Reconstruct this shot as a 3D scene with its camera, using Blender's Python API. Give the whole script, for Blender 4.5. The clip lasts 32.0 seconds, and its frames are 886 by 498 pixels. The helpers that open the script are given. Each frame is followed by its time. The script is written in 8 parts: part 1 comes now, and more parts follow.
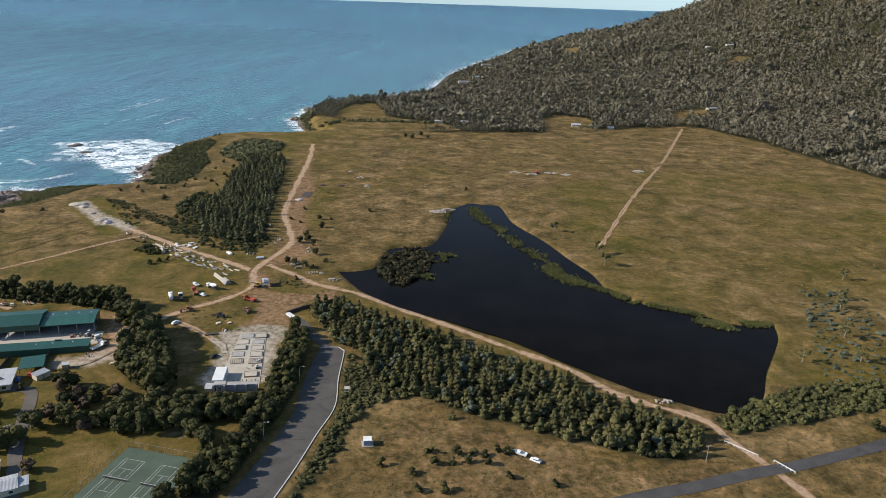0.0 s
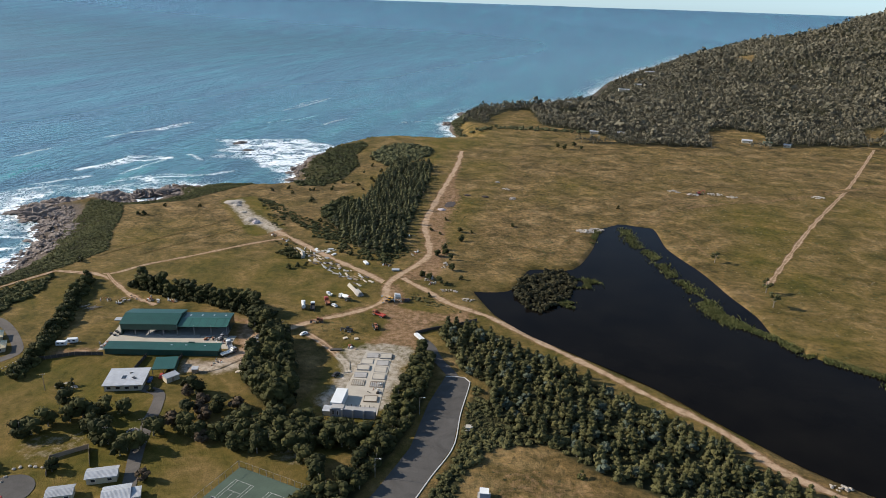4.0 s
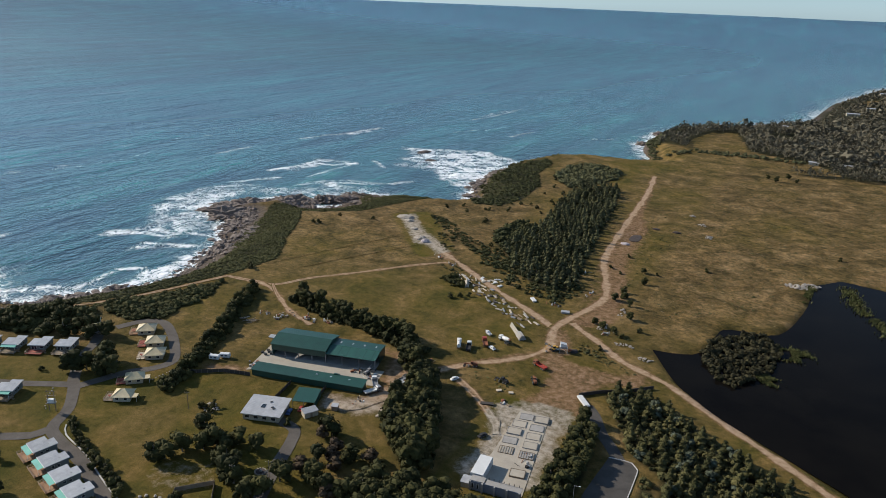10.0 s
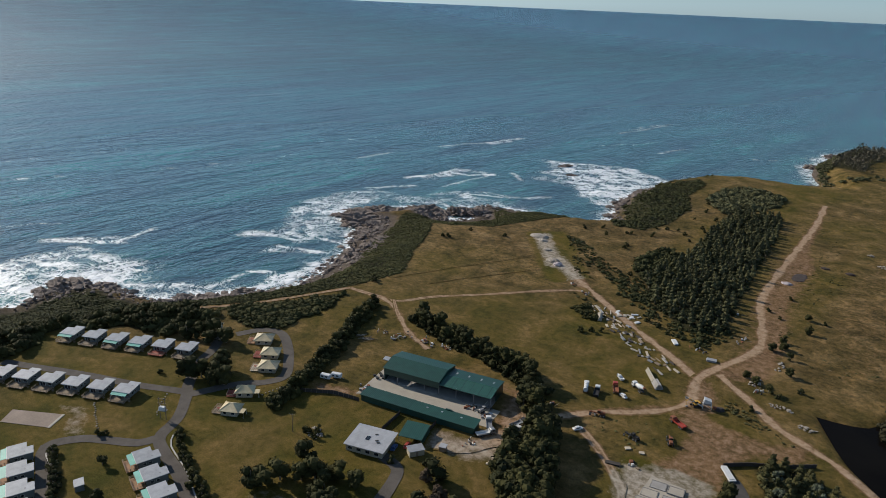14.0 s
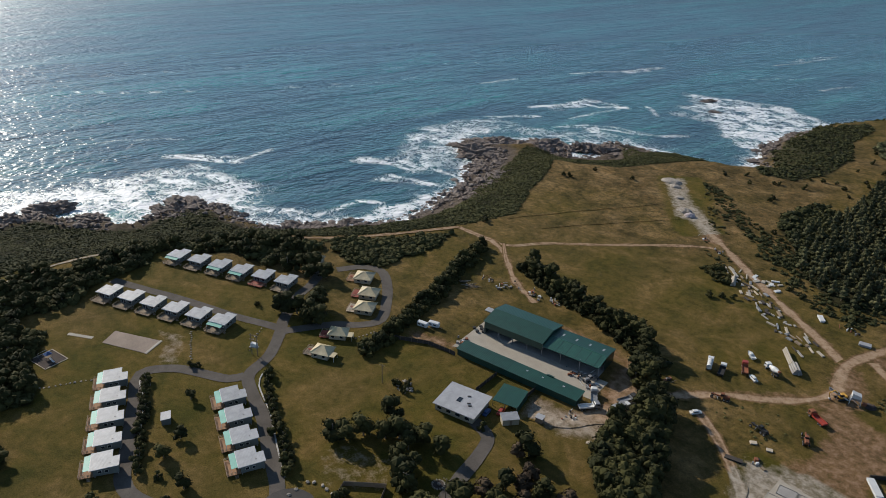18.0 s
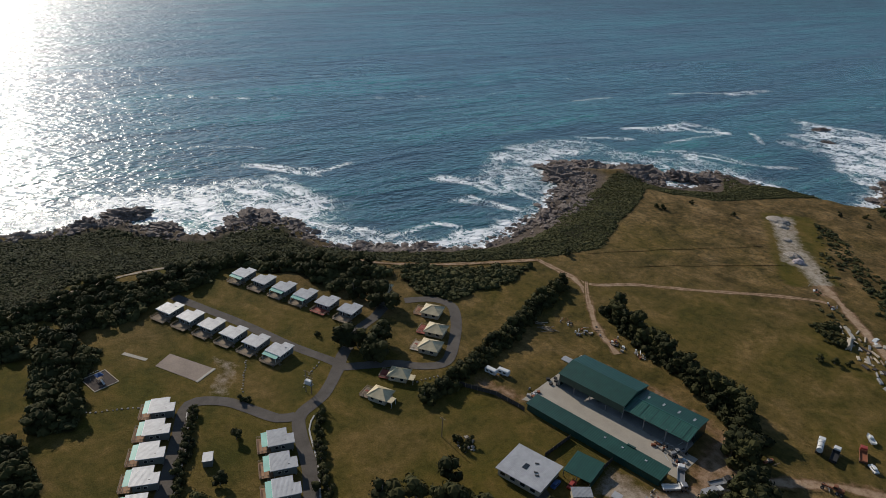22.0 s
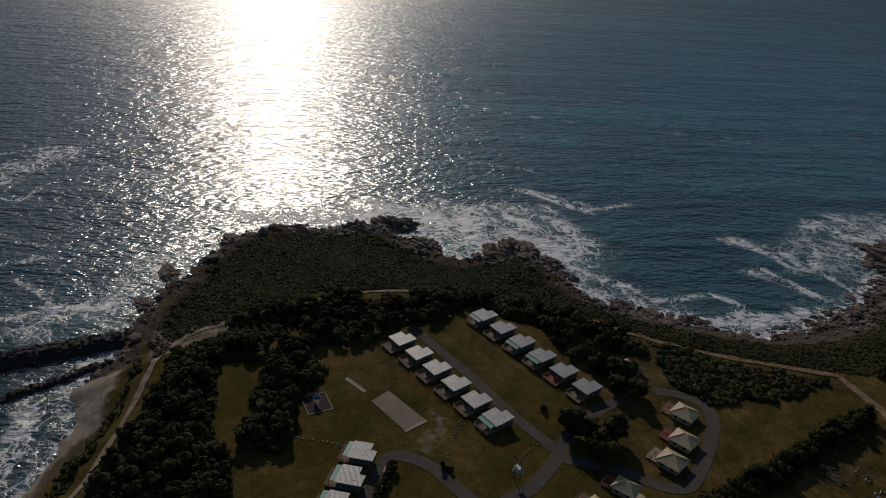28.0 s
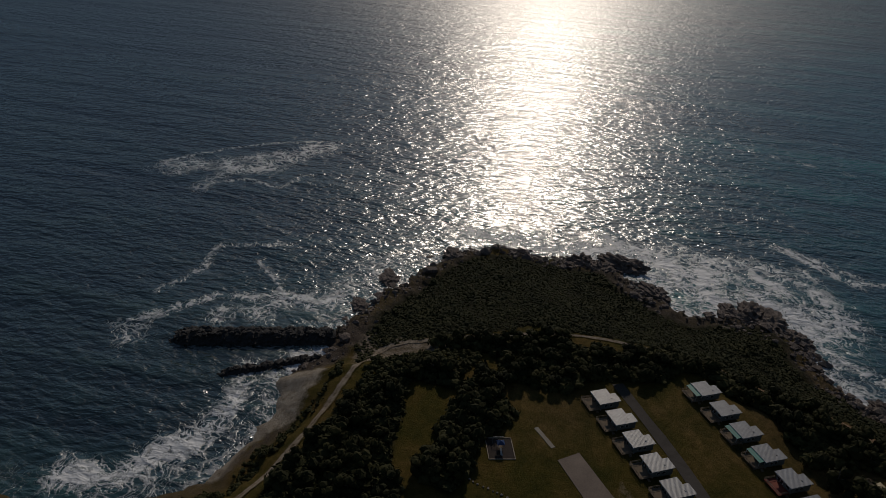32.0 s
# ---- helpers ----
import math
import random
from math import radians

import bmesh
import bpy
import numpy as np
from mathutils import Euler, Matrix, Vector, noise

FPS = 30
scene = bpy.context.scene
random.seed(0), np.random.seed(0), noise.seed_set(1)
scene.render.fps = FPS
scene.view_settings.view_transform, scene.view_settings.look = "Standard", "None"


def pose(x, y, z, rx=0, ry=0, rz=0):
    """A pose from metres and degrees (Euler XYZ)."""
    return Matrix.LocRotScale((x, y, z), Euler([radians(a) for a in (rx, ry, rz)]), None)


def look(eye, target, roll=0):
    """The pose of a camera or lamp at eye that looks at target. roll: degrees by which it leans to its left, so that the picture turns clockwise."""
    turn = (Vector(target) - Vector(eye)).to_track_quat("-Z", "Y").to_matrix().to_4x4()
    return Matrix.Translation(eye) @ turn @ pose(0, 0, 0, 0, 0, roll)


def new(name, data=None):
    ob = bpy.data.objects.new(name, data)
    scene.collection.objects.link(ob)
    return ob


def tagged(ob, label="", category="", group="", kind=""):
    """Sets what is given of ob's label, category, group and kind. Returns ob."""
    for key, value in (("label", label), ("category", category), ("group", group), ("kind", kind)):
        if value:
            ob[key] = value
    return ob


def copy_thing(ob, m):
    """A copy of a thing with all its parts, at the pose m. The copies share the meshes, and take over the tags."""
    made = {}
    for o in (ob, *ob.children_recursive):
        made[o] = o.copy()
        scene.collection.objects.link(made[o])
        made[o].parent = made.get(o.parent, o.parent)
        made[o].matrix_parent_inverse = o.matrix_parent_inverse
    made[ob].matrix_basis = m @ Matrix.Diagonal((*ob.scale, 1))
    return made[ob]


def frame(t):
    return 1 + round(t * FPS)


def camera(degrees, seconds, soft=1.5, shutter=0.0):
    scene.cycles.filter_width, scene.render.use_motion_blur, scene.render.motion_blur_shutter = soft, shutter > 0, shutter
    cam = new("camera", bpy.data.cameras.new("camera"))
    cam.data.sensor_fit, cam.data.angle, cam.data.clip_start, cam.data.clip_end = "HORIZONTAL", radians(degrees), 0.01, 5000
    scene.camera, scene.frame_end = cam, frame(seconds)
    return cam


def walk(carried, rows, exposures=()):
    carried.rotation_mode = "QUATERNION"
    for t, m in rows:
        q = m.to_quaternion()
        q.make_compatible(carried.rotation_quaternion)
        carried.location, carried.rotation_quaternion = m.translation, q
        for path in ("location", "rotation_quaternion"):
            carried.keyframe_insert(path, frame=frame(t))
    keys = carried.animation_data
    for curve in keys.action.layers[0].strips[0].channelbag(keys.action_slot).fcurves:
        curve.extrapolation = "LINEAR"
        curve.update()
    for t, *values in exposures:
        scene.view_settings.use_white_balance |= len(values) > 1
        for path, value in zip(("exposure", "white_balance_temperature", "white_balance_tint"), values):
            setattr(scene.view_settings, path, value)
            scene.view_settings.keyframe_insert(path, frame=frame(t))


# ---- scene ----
cam = camera(63.37, 32.0, soft=0.8)
# seconds, eye, target, roll
PATH = [
    (0, (-0.00, 0.00, 165.60), (-0.00, 283.23, 66.70), 1.943),
    (0.5, (0.19, 3.96, 165.11), (-7.21, 287.17, 66.45), 1.951),
    (1, (0.94, 7.31, 165.21), (-13.81, 290.28, 66.69), 1.939),
    (1.5, (0.77, 10.88, 165.14), (-19.99, 293.47, 66.60), 1.975),
    (2, (1.00, 14.73, 165.15), (-27.74, 296.62, 66.60), 1.902),
    (2.5, (1.00, 18.35, 165.06), (-38.92, 298.88, 66.53), 1.867),
    (3, (0.87, 21.94, 165.44), (-50.73, 300.50, 66.74), 1.962),
    (3.5, (1.51, 25.89, 166.47), (-54.92, 303.30, 67.19), 1.906),
    (5.5, (-0.07, 40.72, 167.26), (-78.73, 312.71, 68.08), 2.032),
    (6, (-0.56, 44.35, 167.84), (-85.44, 314.41, 68.52), 2.105),
    (6.5, (-1.22, 48.42, 167.98), (-92.16, 316.46, 68.57), 2.075),
    (7, (-2.02, 52.19, 168.26), (-99.16, 318.03, 68.77), 2.117),
    (7.5, (-2.59, 55.72, 168.53), (-106.13, 319.10, 68.98), 2.110),
    (8, (-3.45, 59.32, 168.79), (-113.56, 320.01, 69.20), 2.169),
    (8.5, (-4.71, 63.00, 168.65), (-121.93, 320.64, 69.24), 2.238),
    (9, (-6.04, 66.98, 168.28), (-128.60, 322.20, 69.09), 2.251),
    (9.5, (-7.20, 70.36, 168.67), (-132.23, 324.40, 69.51), 2.285),
    (10, (-8.42, 73.60, 169.09), (-139.35, 324.60, 69.80), 2.312),
    (10.5, (-10.02, 77.27, 169.01), (-144.99, 326.18, 69.87), 2.367),
    (11, (-11.35, 80.85, 169.29), (-151.41, 326.86, 69.98), 2.398),
    (11.5, (-13.07, 84.04, 168.95), (-158.54, 326.99, 69.88), 2.399),
    (12, (-14.63, 87.43, 168.87), (-165.92, 326.83, 69.89), 2.431),
    (12.5, (-16.16, 90.80, 168.98), (-173.40, 326.31, 69.93), 2.428),
    (13, (-17.99, 93.95, 169.07), (-182.65, 324.32, 69.98), 2.492),
    (13.5, (-19.40, 98.10, 168.85), (-191.93, 322.63, 69.77), 2.446),
    (14, (-21.26, 101.13, 168.78), (-199.76, 321.02, 69.83), 2.470),
    (14.5, (-22.82, 104.63, 167.71), (-203.35, 318.29, 59.27), 2.475),
    (16.5, (-31.32, 117.89, 168.11), (-228.30, 302.68, 37.53), 2.562),
    (17, (-33.61, 121.57, 168.66), (-235.77, 300.01, 37.18), 2.439),
    (17.5, (-35.91, 124.75, 167.83), (-240.70, 300.62, 36.94), 2.409),
    (18, (-38.39, 127.26, 167.19), (-243.29, 303.61, 37.13), 2.465),
    (18.5, (-40.97, 129.74, 167.44), (-247.03, 304.83, 37.52), 2.571),
    (19, (-43.22, 132.62, 167.62), (-252.98, 303.27, 37.68), 2.590),
    (19.5, (-45.64, 134.38, 167.91), (-258.19, 301.74, 38.23), 2.742),
    (20, (-48.44, 137.20, 167.50), (-263.87, 301.03, 38.08), 2.732),
    (20.5, (-51.06, 139.63, 167.13), (-269.24, 300.11, 38.14), 2.726),
    (21, (-54.12, 142.07, 167.12), (-274.92, 298.98, 38.19), 2.828),
    (21.5, (-56.91, 144.29, 166.89), (-280.35, 297.78, 38.37), 2.881),
    (22, (-59.72, 146.47, 166.86), (-285.64, 296.48, 38.58), 2.921),
    (22.5, (-62.47, 148.58, 167.04), (-290.72, 295.07, 38.81), 2.977),
    (23, (-65.45, 151.20, 166.83), (-296.26, 293.84, 38.85), 2.946),
    (23.5, (-68.28, 152.95, 167.64), (-302.51, 289.58, 39.31), 3.072),
    (24, (-71.13, 155.06, 167.49), (-310.51, 282.52, 39.23), 3.127),
    (24.5, (-74.25, 157.57, 167.87), (-316.43, 279.23, 39.24), 3.100),
    (25, (-77.65, 158.79, 166.62), (-324.31, 272.15, 38.91), 3.294),
    (25.5, (-80.42, 160.32, 167.13), (-332.58, 260.51, 39.15), 3.556),
    (27.5, (-92.90, 167.38, 169.39), (-357.41, 223.89, 39.62), 3.875),
    (28, (-96.23, 169.17, 169.24), (-362.85, 214.70, 39.47), 3.875),
    (28.5, (-99.08, 170.90, 169.62), (-368.19, 194.52, 39.16), 3.945),
    (29, (-102.87, 172.54, 169.36), (-372.80, 177.58, 38.55), 4.022),
    (29.5, (-105.53, 173.39, 169.26), (-375.47, 163.85, 38.71), 4.091),
    (30, (-109.71, 174.49, 169.17), (-378.36, 149.15, 38.08), 4.199),
    (30.5, (-113.45, 176.37, 169.00), (-380.78, 139.09, 38.07), 4.142),
    (31, (-116.86, 177.28, 168.39), (-385.52, 136.83, 41.16), 4.153),
    (31.5, (-117.18, 176.02, 169.07), (-383.66, 128.27, 39.81), 4.394),
    (32, (-117.20, 175.42, 169.10), (-382.75, 124.34, 39.20), 4.314),
]
walk(cam, [(t, look(e, g, r)) for t, e, g, r in PATH],
     exposures=[(0, 0.58, 6500, 10), (6, 0.58, 6500, 10), (9, 0.36, 6500, 10), (13, -0.12, 6500, 10), (19, -0.14, 6500, 10), (22, -0.45, 6500, 11),
                (25, -1.02, 6600, 12), (28, -1.95, 6750, 14), (30, -2.3, 6750, 14), (32, -2.4, 6750, 14)])

# ---- light ----
SUN_YAW, SUN_EL = 94.3, 27.5          # degrees to the left of +y, and up
sun_dir = Vector((-math.sin(radians(SUN_YAW)) * math.cos(radians(SUN_EL)),
                  math.cos(radians(SUN_YAW)) * math.cos(radians(SUN_EL)), math.sin(radians(SUN_EL))))
world = bpy.data.worlds.new("world")
scene.world = world
world.use_nodes = True
wn = world.node_tree
sky = wn.nodes.new("ShaderNodeTexSky")
sky.sky_type, sky.sun_disc = "NISHITA", False
sky.sun_elevation, sky.sun_rotation = radians(SUN_EL), radians(-SUN_YAW)
sky.dust_density, sky.ozone_density, sky.air_density = 0.15, 3.0, 1.0
tint = wn.nodes.new("ShaderNodeMix")
tint.data_type, tint.blend_type = "RGBA", "MULTIPLY"
tint.inputs[0].default_value, tint.inputs[7].default_value = 1.0, (0.72, 1.0, 1.29, 1)
soften = wn.nodes.new("ShaderNodeHueSaturation")
soften.inputs["Saturation"].default_value = 0.52
wn.links.new(sky.outputs[0], soften.inputs["Color"])
wn.links.new(soften.outputs[0], tint.inputs[6])
wn.links.new(tint.outputs[2], wn.nodes["Background"].inputs[0])
wn.nodes["Background"].inputs[1].default_value = 0.091
sun = new("sun", bpy.data.lights.new("sun", "SUN"))
sun.data.energy, sun.data.angle, sun.data.color = 5.0, radians(0.53), (1.0, 0.915, 0.79)
sun.matrix_world = look(sun_dir * 900, (0, 0, 0))
tagged(sun, kind="structure")

# ---- plan ----
SEA = -14.0
MID = (-60.0, 90.0)                     # middle of the flight
COAST_A = [(1400, 3700), (870, 3740), (640, 3500), (440, 3250), (248, 2875), (131, 2357), (94, 2254), (-3, 1830),
           (-36, 1500), (-121, 1374), (-152, 1290), (-185, 1287), (-221, 1205), (-228, 1100), (-218, 1040), (-190, 968),
           (-176, 948), (-209, 932), (-259, 926), (-302, 897), (-322, 831), (-321, 747), (-303, 693), (-284, 668)]
COAST_B = [(-305, 646), (-335, 637), (-376, 634), (-398, 632), (-400, 612), (-379, 583), (-395, 567), (-429, 588), (-444, 568),
           (-459, 540), (-477, 522), (-456, 499), (-430, 494), (-409, 467), (-391, 440), (-375, 402), (-370, 378),
           (-384, 348), (-398, 320), (-414, 299), (-445, 294), (-468, 282), (-464, 260), (-457, 240)]
COAST_C = [(-480, 214), (-500, 204), (-498, 173), (-502, 150), (-500, 129), (-488, 112), (-468, 101), (-442, 93), (-418, 84),
           (-392, 77), (-368, 76), (-342, 65), (-334, 70), (-319, 73), (-309, 72), (-295, 67), (-284, 67), (-262, 40), (-256, -20), (-262, -120),
           (-330, -300), (-500, -700), (-900, -1500)]
COAST = COAST_A + COAST_B + COAST_C
LAND = COAST + [(-900, -4200), (4600, -4200), (4600, 3700)]
LAKE = [(-66, 425), (-52, 428), (-42, 438), (-37, 472), (-10, 481), (2, 529), (6, 577), (21, 596), (46, 592), (54, 545),
        (74, 500), (86, 464), (97, 436), (103, 407), (122, 387), (151, 374), (166, 364), (186, 369), (180, 347), (158, 309),
        (145, 283), (124, 272), (115, 276), (91, 289), (64, 311), (36, 336), (6, 355), (-26, 375), (-47, 394)]
# dirt tracks: centre line, width
TRACK_WEST = [(-319, 380), (-295, 383), (-284, 387), (-274, 406), (-255, 430), (-237, 455), (-222, 473), (-214, 479)]
TRACK_MAIN = [(-258, 520), (-238, 502), (-213, 485), (-194, 471), (-162, 449), (-134, 431), (-118, 418), (-113, 400), (-116, 386), (-126, 372),
              (-139, 360), (-147, 349)]
TRACK_NORTH = [(-156, 830), (-146, 758), (-138, 661), (-133, 599), (-127, 546), (-115, 508), (-107, 479), (-109, 460), (-115, 438), (-118, 420), (-114, 402)]
TRACK_DAM = [(-112, 432), (-104, 425), (-92, 416), (-76, 402), (-58, 394), (-47, 388), (-19, 367), (12, 344), (35, 326), (61, 307),
             (82, 283), (112, 266), (119, 251), (129, 231), (136, 214), (142, 190)]
TRACK_SOUTH = [(-295, 383), (-282, 379), (-268, 370), (-253, 360), (-232, 352)]
TRACK_LOOP = [(-288, 386), (-279, 378), (-270, 371)]
TRACK_FIELD = [(333, 1020), (285, 900), (239, 786), (171, 634), (112, 487)]
TRACK_HEATH = [(77, 662), (114, 690), (160, 718), (212, 759), (272, 811), (326, 852)]
TRACK_SHORE = [(61, 622), (72, 580), (81, 533)]
TRACK_HILL = [(314, 674), (280, 600), (247, 522)]
TRACK_EDGE = [(340, 1031), (378, 904), (437, 744)]
LANE = [(-53, 316), (-59, 325), (-67, 335), (-73, 346), (-78, 352)]
TRACK_FAINT = [(-314, 410), (-297, 454), (-274, 509)]
TRACK_PALE = [(-291, 419), (-274, 456), (-252, 499)]
TRACK_LANE = [(-139, 343), (-128, 336), (-117, 327), (-108, 318), (-104, 310)]
TRACK_YARD = [(-147, 349), (-155, 335), (-158, 318), (-165, 300), (-176, 290)]
PATH_COAST = [(-262, 84), (-273, 89), (-296, 94), (-322, 97), (-351, 100), (-375, 103), (-381, 122), (-388, 155), (-394, 172),
              (-399, 194), (-400, 217), (-396, 245), (-380, 275), (-358, 298), (-342, 322), (-330, 350), (-319, 380)]
ROAD_COUNTRY = [(330, 305), (240, 276), (183, 252), (163, 244), (139, 235), (119, 229), (95, 220), (73, 213), (30, 196), (-20, 178)]
PARK_A = [(-366, 203), (-330, 222), (-304, 234), (-286, 244), (-279, 247)]
PARK_MAIN = [(-330, 292), (-318, 288), (-308, 277), (-301, 265), (-286, 250), (-279, 245), (-266, 233), (-259, 221), (-250, 217),
             (-232, 213), (-216, 207), (-201, 202), (-190, 196), (-175, 188)]
PARK_Y = [(-279, 246), (-277, 251), (-271, 266), (-264, 275), (-262, 285), (-274, 297), (-288, 307), (-300, 312), (-309, 307),
          (-314, 295)]
PARK_C = [(-259, 219), (-261, 213), (-271, 206), (-279, 200), (-284, 191), (-281, 186), (-267, 180), (-246, 171), (-230, 164),
          (-218, 166), (-205, 176), (-190, 184)]
PARK_S = [(-196, 274), (-185, 272), (-176, 270), (-171, 261), (-166, 247), (-158, 228), (-146, 205), (-135, 180)]
CARPARK = [(-59, 319), (-50, 320), (-47, 317), (-46, 290), (-44, 266), (-48, 245), (-52, 223), (-57, 200), (-60, 180), (-78, 180),
           (-72, 206), (-65, 232), (-60, 261), (-61, 294)]


def signed_distance(px, py, poly):
    """Distance to a closed outline, positive inside."""
    best = np.full(np.shape(px), 1e9)
    inside = np.zeros(np.shape(px), bool)
    n = len(poly)
    for i in range(n):
        (ax, ay), (bx, by) = poly[i], poly[(i + 1) % n]
        dx, dy = bx - ax, by - ay
        s = np.clip(((px - ax) * dx + (py - ay) * dy) / (dx * dx + dy * dy + 1e-9), 0, 1)
        best = np.minimum(best, np.hypot(px - ax - s * dx, py - ay - s * dy))
        inside ^= ((ay > py) != (by > py)) & (px < (bx - ax) * (py - ay) / (by - ay + 1e-12) + ax)
    return np.where(inside, best, -best)


def line_distance(px, py, line):
    best = np.full(np.shape(px), 1e9)
    for (ax, ay), (bx, by) in zip(line, line[1:]):
        dx, dy = bx - ax, by - ay
        s = np.clip(((px - ax) * dx + (py - ay) * dy) / (dx * dx + dy * dy + 1e-9), 0, 1)
        best = np.minimum(best, np.hypot(px - ax - s * dx, py - ay - s * dy))
    return best


def smooth(a, lo, hi):
    s = np.clip((a - lo) / (hi - lo), 0, 1)
    return s * s * (3 - 2 * s)


def rough(px, py, size, seed=0.0):
    """Smooth irregular values, about -1 to 1, on points of the plan."""
    a, b = px / size, py / size
    return (np.sin(a * 1.7 + 2.1 * np.sin(b * 1.3 + seed)) + np.sin(b * 1.9 + 1.7 * np.sin(a * 1.1 - seed) + seed * 2)
            + 0.7 * np.sin(a * 3.9 - b * 2.7 + seed * 3 + 1.3 * np.sin(b * 3.1))) / 2.7


def sea_rise(px, py):
    """The far water lifts towards the horizon, which lies beyond the drawn range."""
    r = np.hypot(px - MID[0], py - MID[1])
    eye = 168.0 - SEA
    dep = np.where(r < 3000, eye / np.maximum(r, 1), eye / 3000 + (0.0075 - eye / 3000) * (r - 3000) / 1900)
    return np.where(r < 3000, 0.0, eye - r * np.maximum(dep, 0.0075))


def coast_distance(px, py):
    d = signed_distance(px, py, LAND)
    near = smooth(-np.hypot(px + 150, py - 500), -1500, -900)
    return d + near * (2.2 * rough(px, py, 9.0, 1.0) + 1.2 * rough(px, py, 3.5, 4.0))


def wood_depth(px, py):
    """Metres behind the forest's edge along the far side of the paddocks."""
    edge = np.interp(px, [-400, -119, -67, -22, 66, 127, 234, 324, 366, 410, 435, 459, 520, 700], [1120, 1003, 946, 930, 945, 958, 998, 1036, 1020, 935, 838, 744, 520, 200])
    return py - edge


def hill_height(px, py, d):
    base = py + 0.45 * px - 1010
    tall = 570 * np.exp(-((px - 1620) ** 2 / (2 * 530.0 ** 2) + (py - 2150) ** 2 / (2 * 640.0 ** 2))) + 10 * smooth(base, 300, 1500)
    tall += 9 * rough(px, py, 170, 2.0) * smooth(base, 200, 900) + 5 * rough(px, py, 60, 5.0) * smooth(base, 200, 900)
    return tall * smooth(base, 0, 520) * smooth(d, 0, 260)


def shore_width(px, py):
    """How far inland the ground goes on rising from the waterline."""
    west = smooth(-px, 345, 375) * smooth(-py, -300, -250)
    cove = smooth(-px, 330, 360) * smooth(py, 250, 300) * smooth(-py, -470, -440)
    point = smooth(-px, 330, 355) * smooth(py, 440, 475) * smooth(-py, -700, -650)
    return 32 + 200 * smooth(py, 1180, 1330) + 52 * west + 12 * cove + 26 * point


def crag(px, py, d):
    """Broken rock ledges along the open shore."""
    bare = smooth(d, -10, -3) * smooth(-d, -22, -11) * smooth(-py, -1000, -900) * (1 - smooth(px, -372, -352) * smooth(-py, -110, -90))
    cove = smooth(-px, 350, 366) * smooth(py, 300, 325) * smooth(-py, -445, -420)
    ledge = 2.4 * np.abs(rough(px, py, 7.5, 2.6)) + 1.7 * np.abs(rough(px, py, 3.6, 5.2)) - 0.9
    return bare * (1 - 0.85 * cove) * ledge


def land_height(px, py):
    px, py = np.asarray(px, float), np.asarray(py, float)
    d = coast_distance(px, py)
    lake = signed_distance(px, py, LAKE)
    z = -22.0 + 9.0 * smooth(d, -12, 4) + 13.0 * smooth(d, 0, shore_width(px, py)) + crag(px, py, d)
    z = z + hill_height(px, py, d) + sea_rise(px, py) * smooth(d, -200, 0)
    z = z - 3.0 * smooth(lake, -3, 5)
    z = z - 1.2 * np.exp(-((px + 121) ** 2 / 90 + (py - 608) ** 2 / 400))
    return z


# ---- materials ----
def nodes(name):
    m = bpy.data.materials.new(name)
    m.use_nodes = True
    t = m.node_tree
    return m, t, t.nodes["Principled BSDF"]


def noise_node(t, scale, detail=4.0, rough_=0.6, vector=None, distortion=0.0):
    n = t.nodes.new("ShaderNodeTexNoise")
    n.inputs["Scale"].default_value, n.inputs["Detail"].default_value = scale, detail
    n.inputs["Roughness"].default_value, n.inputs["Distortion"].default_value = rough_, distortion
    if vector is not None:
        t.links.new(vector, n.inputs["Vector"])
    return n.outputs["Fac"]


def ramp(t, fac, stops):
    r = t.nodes.new("ShaderNodeValToRGB")
    e = r.color_ramp.elements
    e[0].position, e[0].color = stops[0][0], (*stops[0][1], 1)
    e[1].position, e[1].color = stops[-1][0], (*stops[-1][1], 1)
    for p, c in stops[1:-1]:
        k = e.new(p)
        k.color = (*c, 1)
    t.links.new(fac, r.inputs[0])
    return r.outputs[0]


def calc(t, op, a, b=None, clamp=False):
    n = t.nodes.new("ShaderNodeMath")
    n.operation, n.use_clamp = op, clamp
    for i, v in enumerate((a, b)):
        if v is None:
            continue
        if isinstance(v, (int, float)):
            n.inputs[i].default_value = v
        else:
            t.links.new(v, n.inputs[i])
    return n.outputs[0]


def mix(t, fac, a, b, kind="MIX"):
    n = t.nodes.new("ShaderNodeMix")
    n.data_type, n.blend_type = "RGBA", kind
    for i, v in ((0, fac), (6, a), (7, b)):
        if isinstance(v, (int, float)):
            n.inputs[i].default_value = v
        elif isinstance(v, tuple):
            n.inputs[i].default_value = (*v, 1)
        else:
            t.links.new(v, n.inputs[i])
    return n.outputs[2]


def place(t):
    return t.nodes.new("ShaderNodeNewGeometry").outputs["Position"]


def bump(t, bsdf, height, strength, distance):
    b = t.nodes.new("ShaderNodeBump")
    b.inputs["Strength"].default_value, b.inputs["Distance"].default_value = strength, distance
    t.links.new(height, b.inputs["Height"])
    t.links.new(b.outputs[0], bsdf.inputs["Normal"])


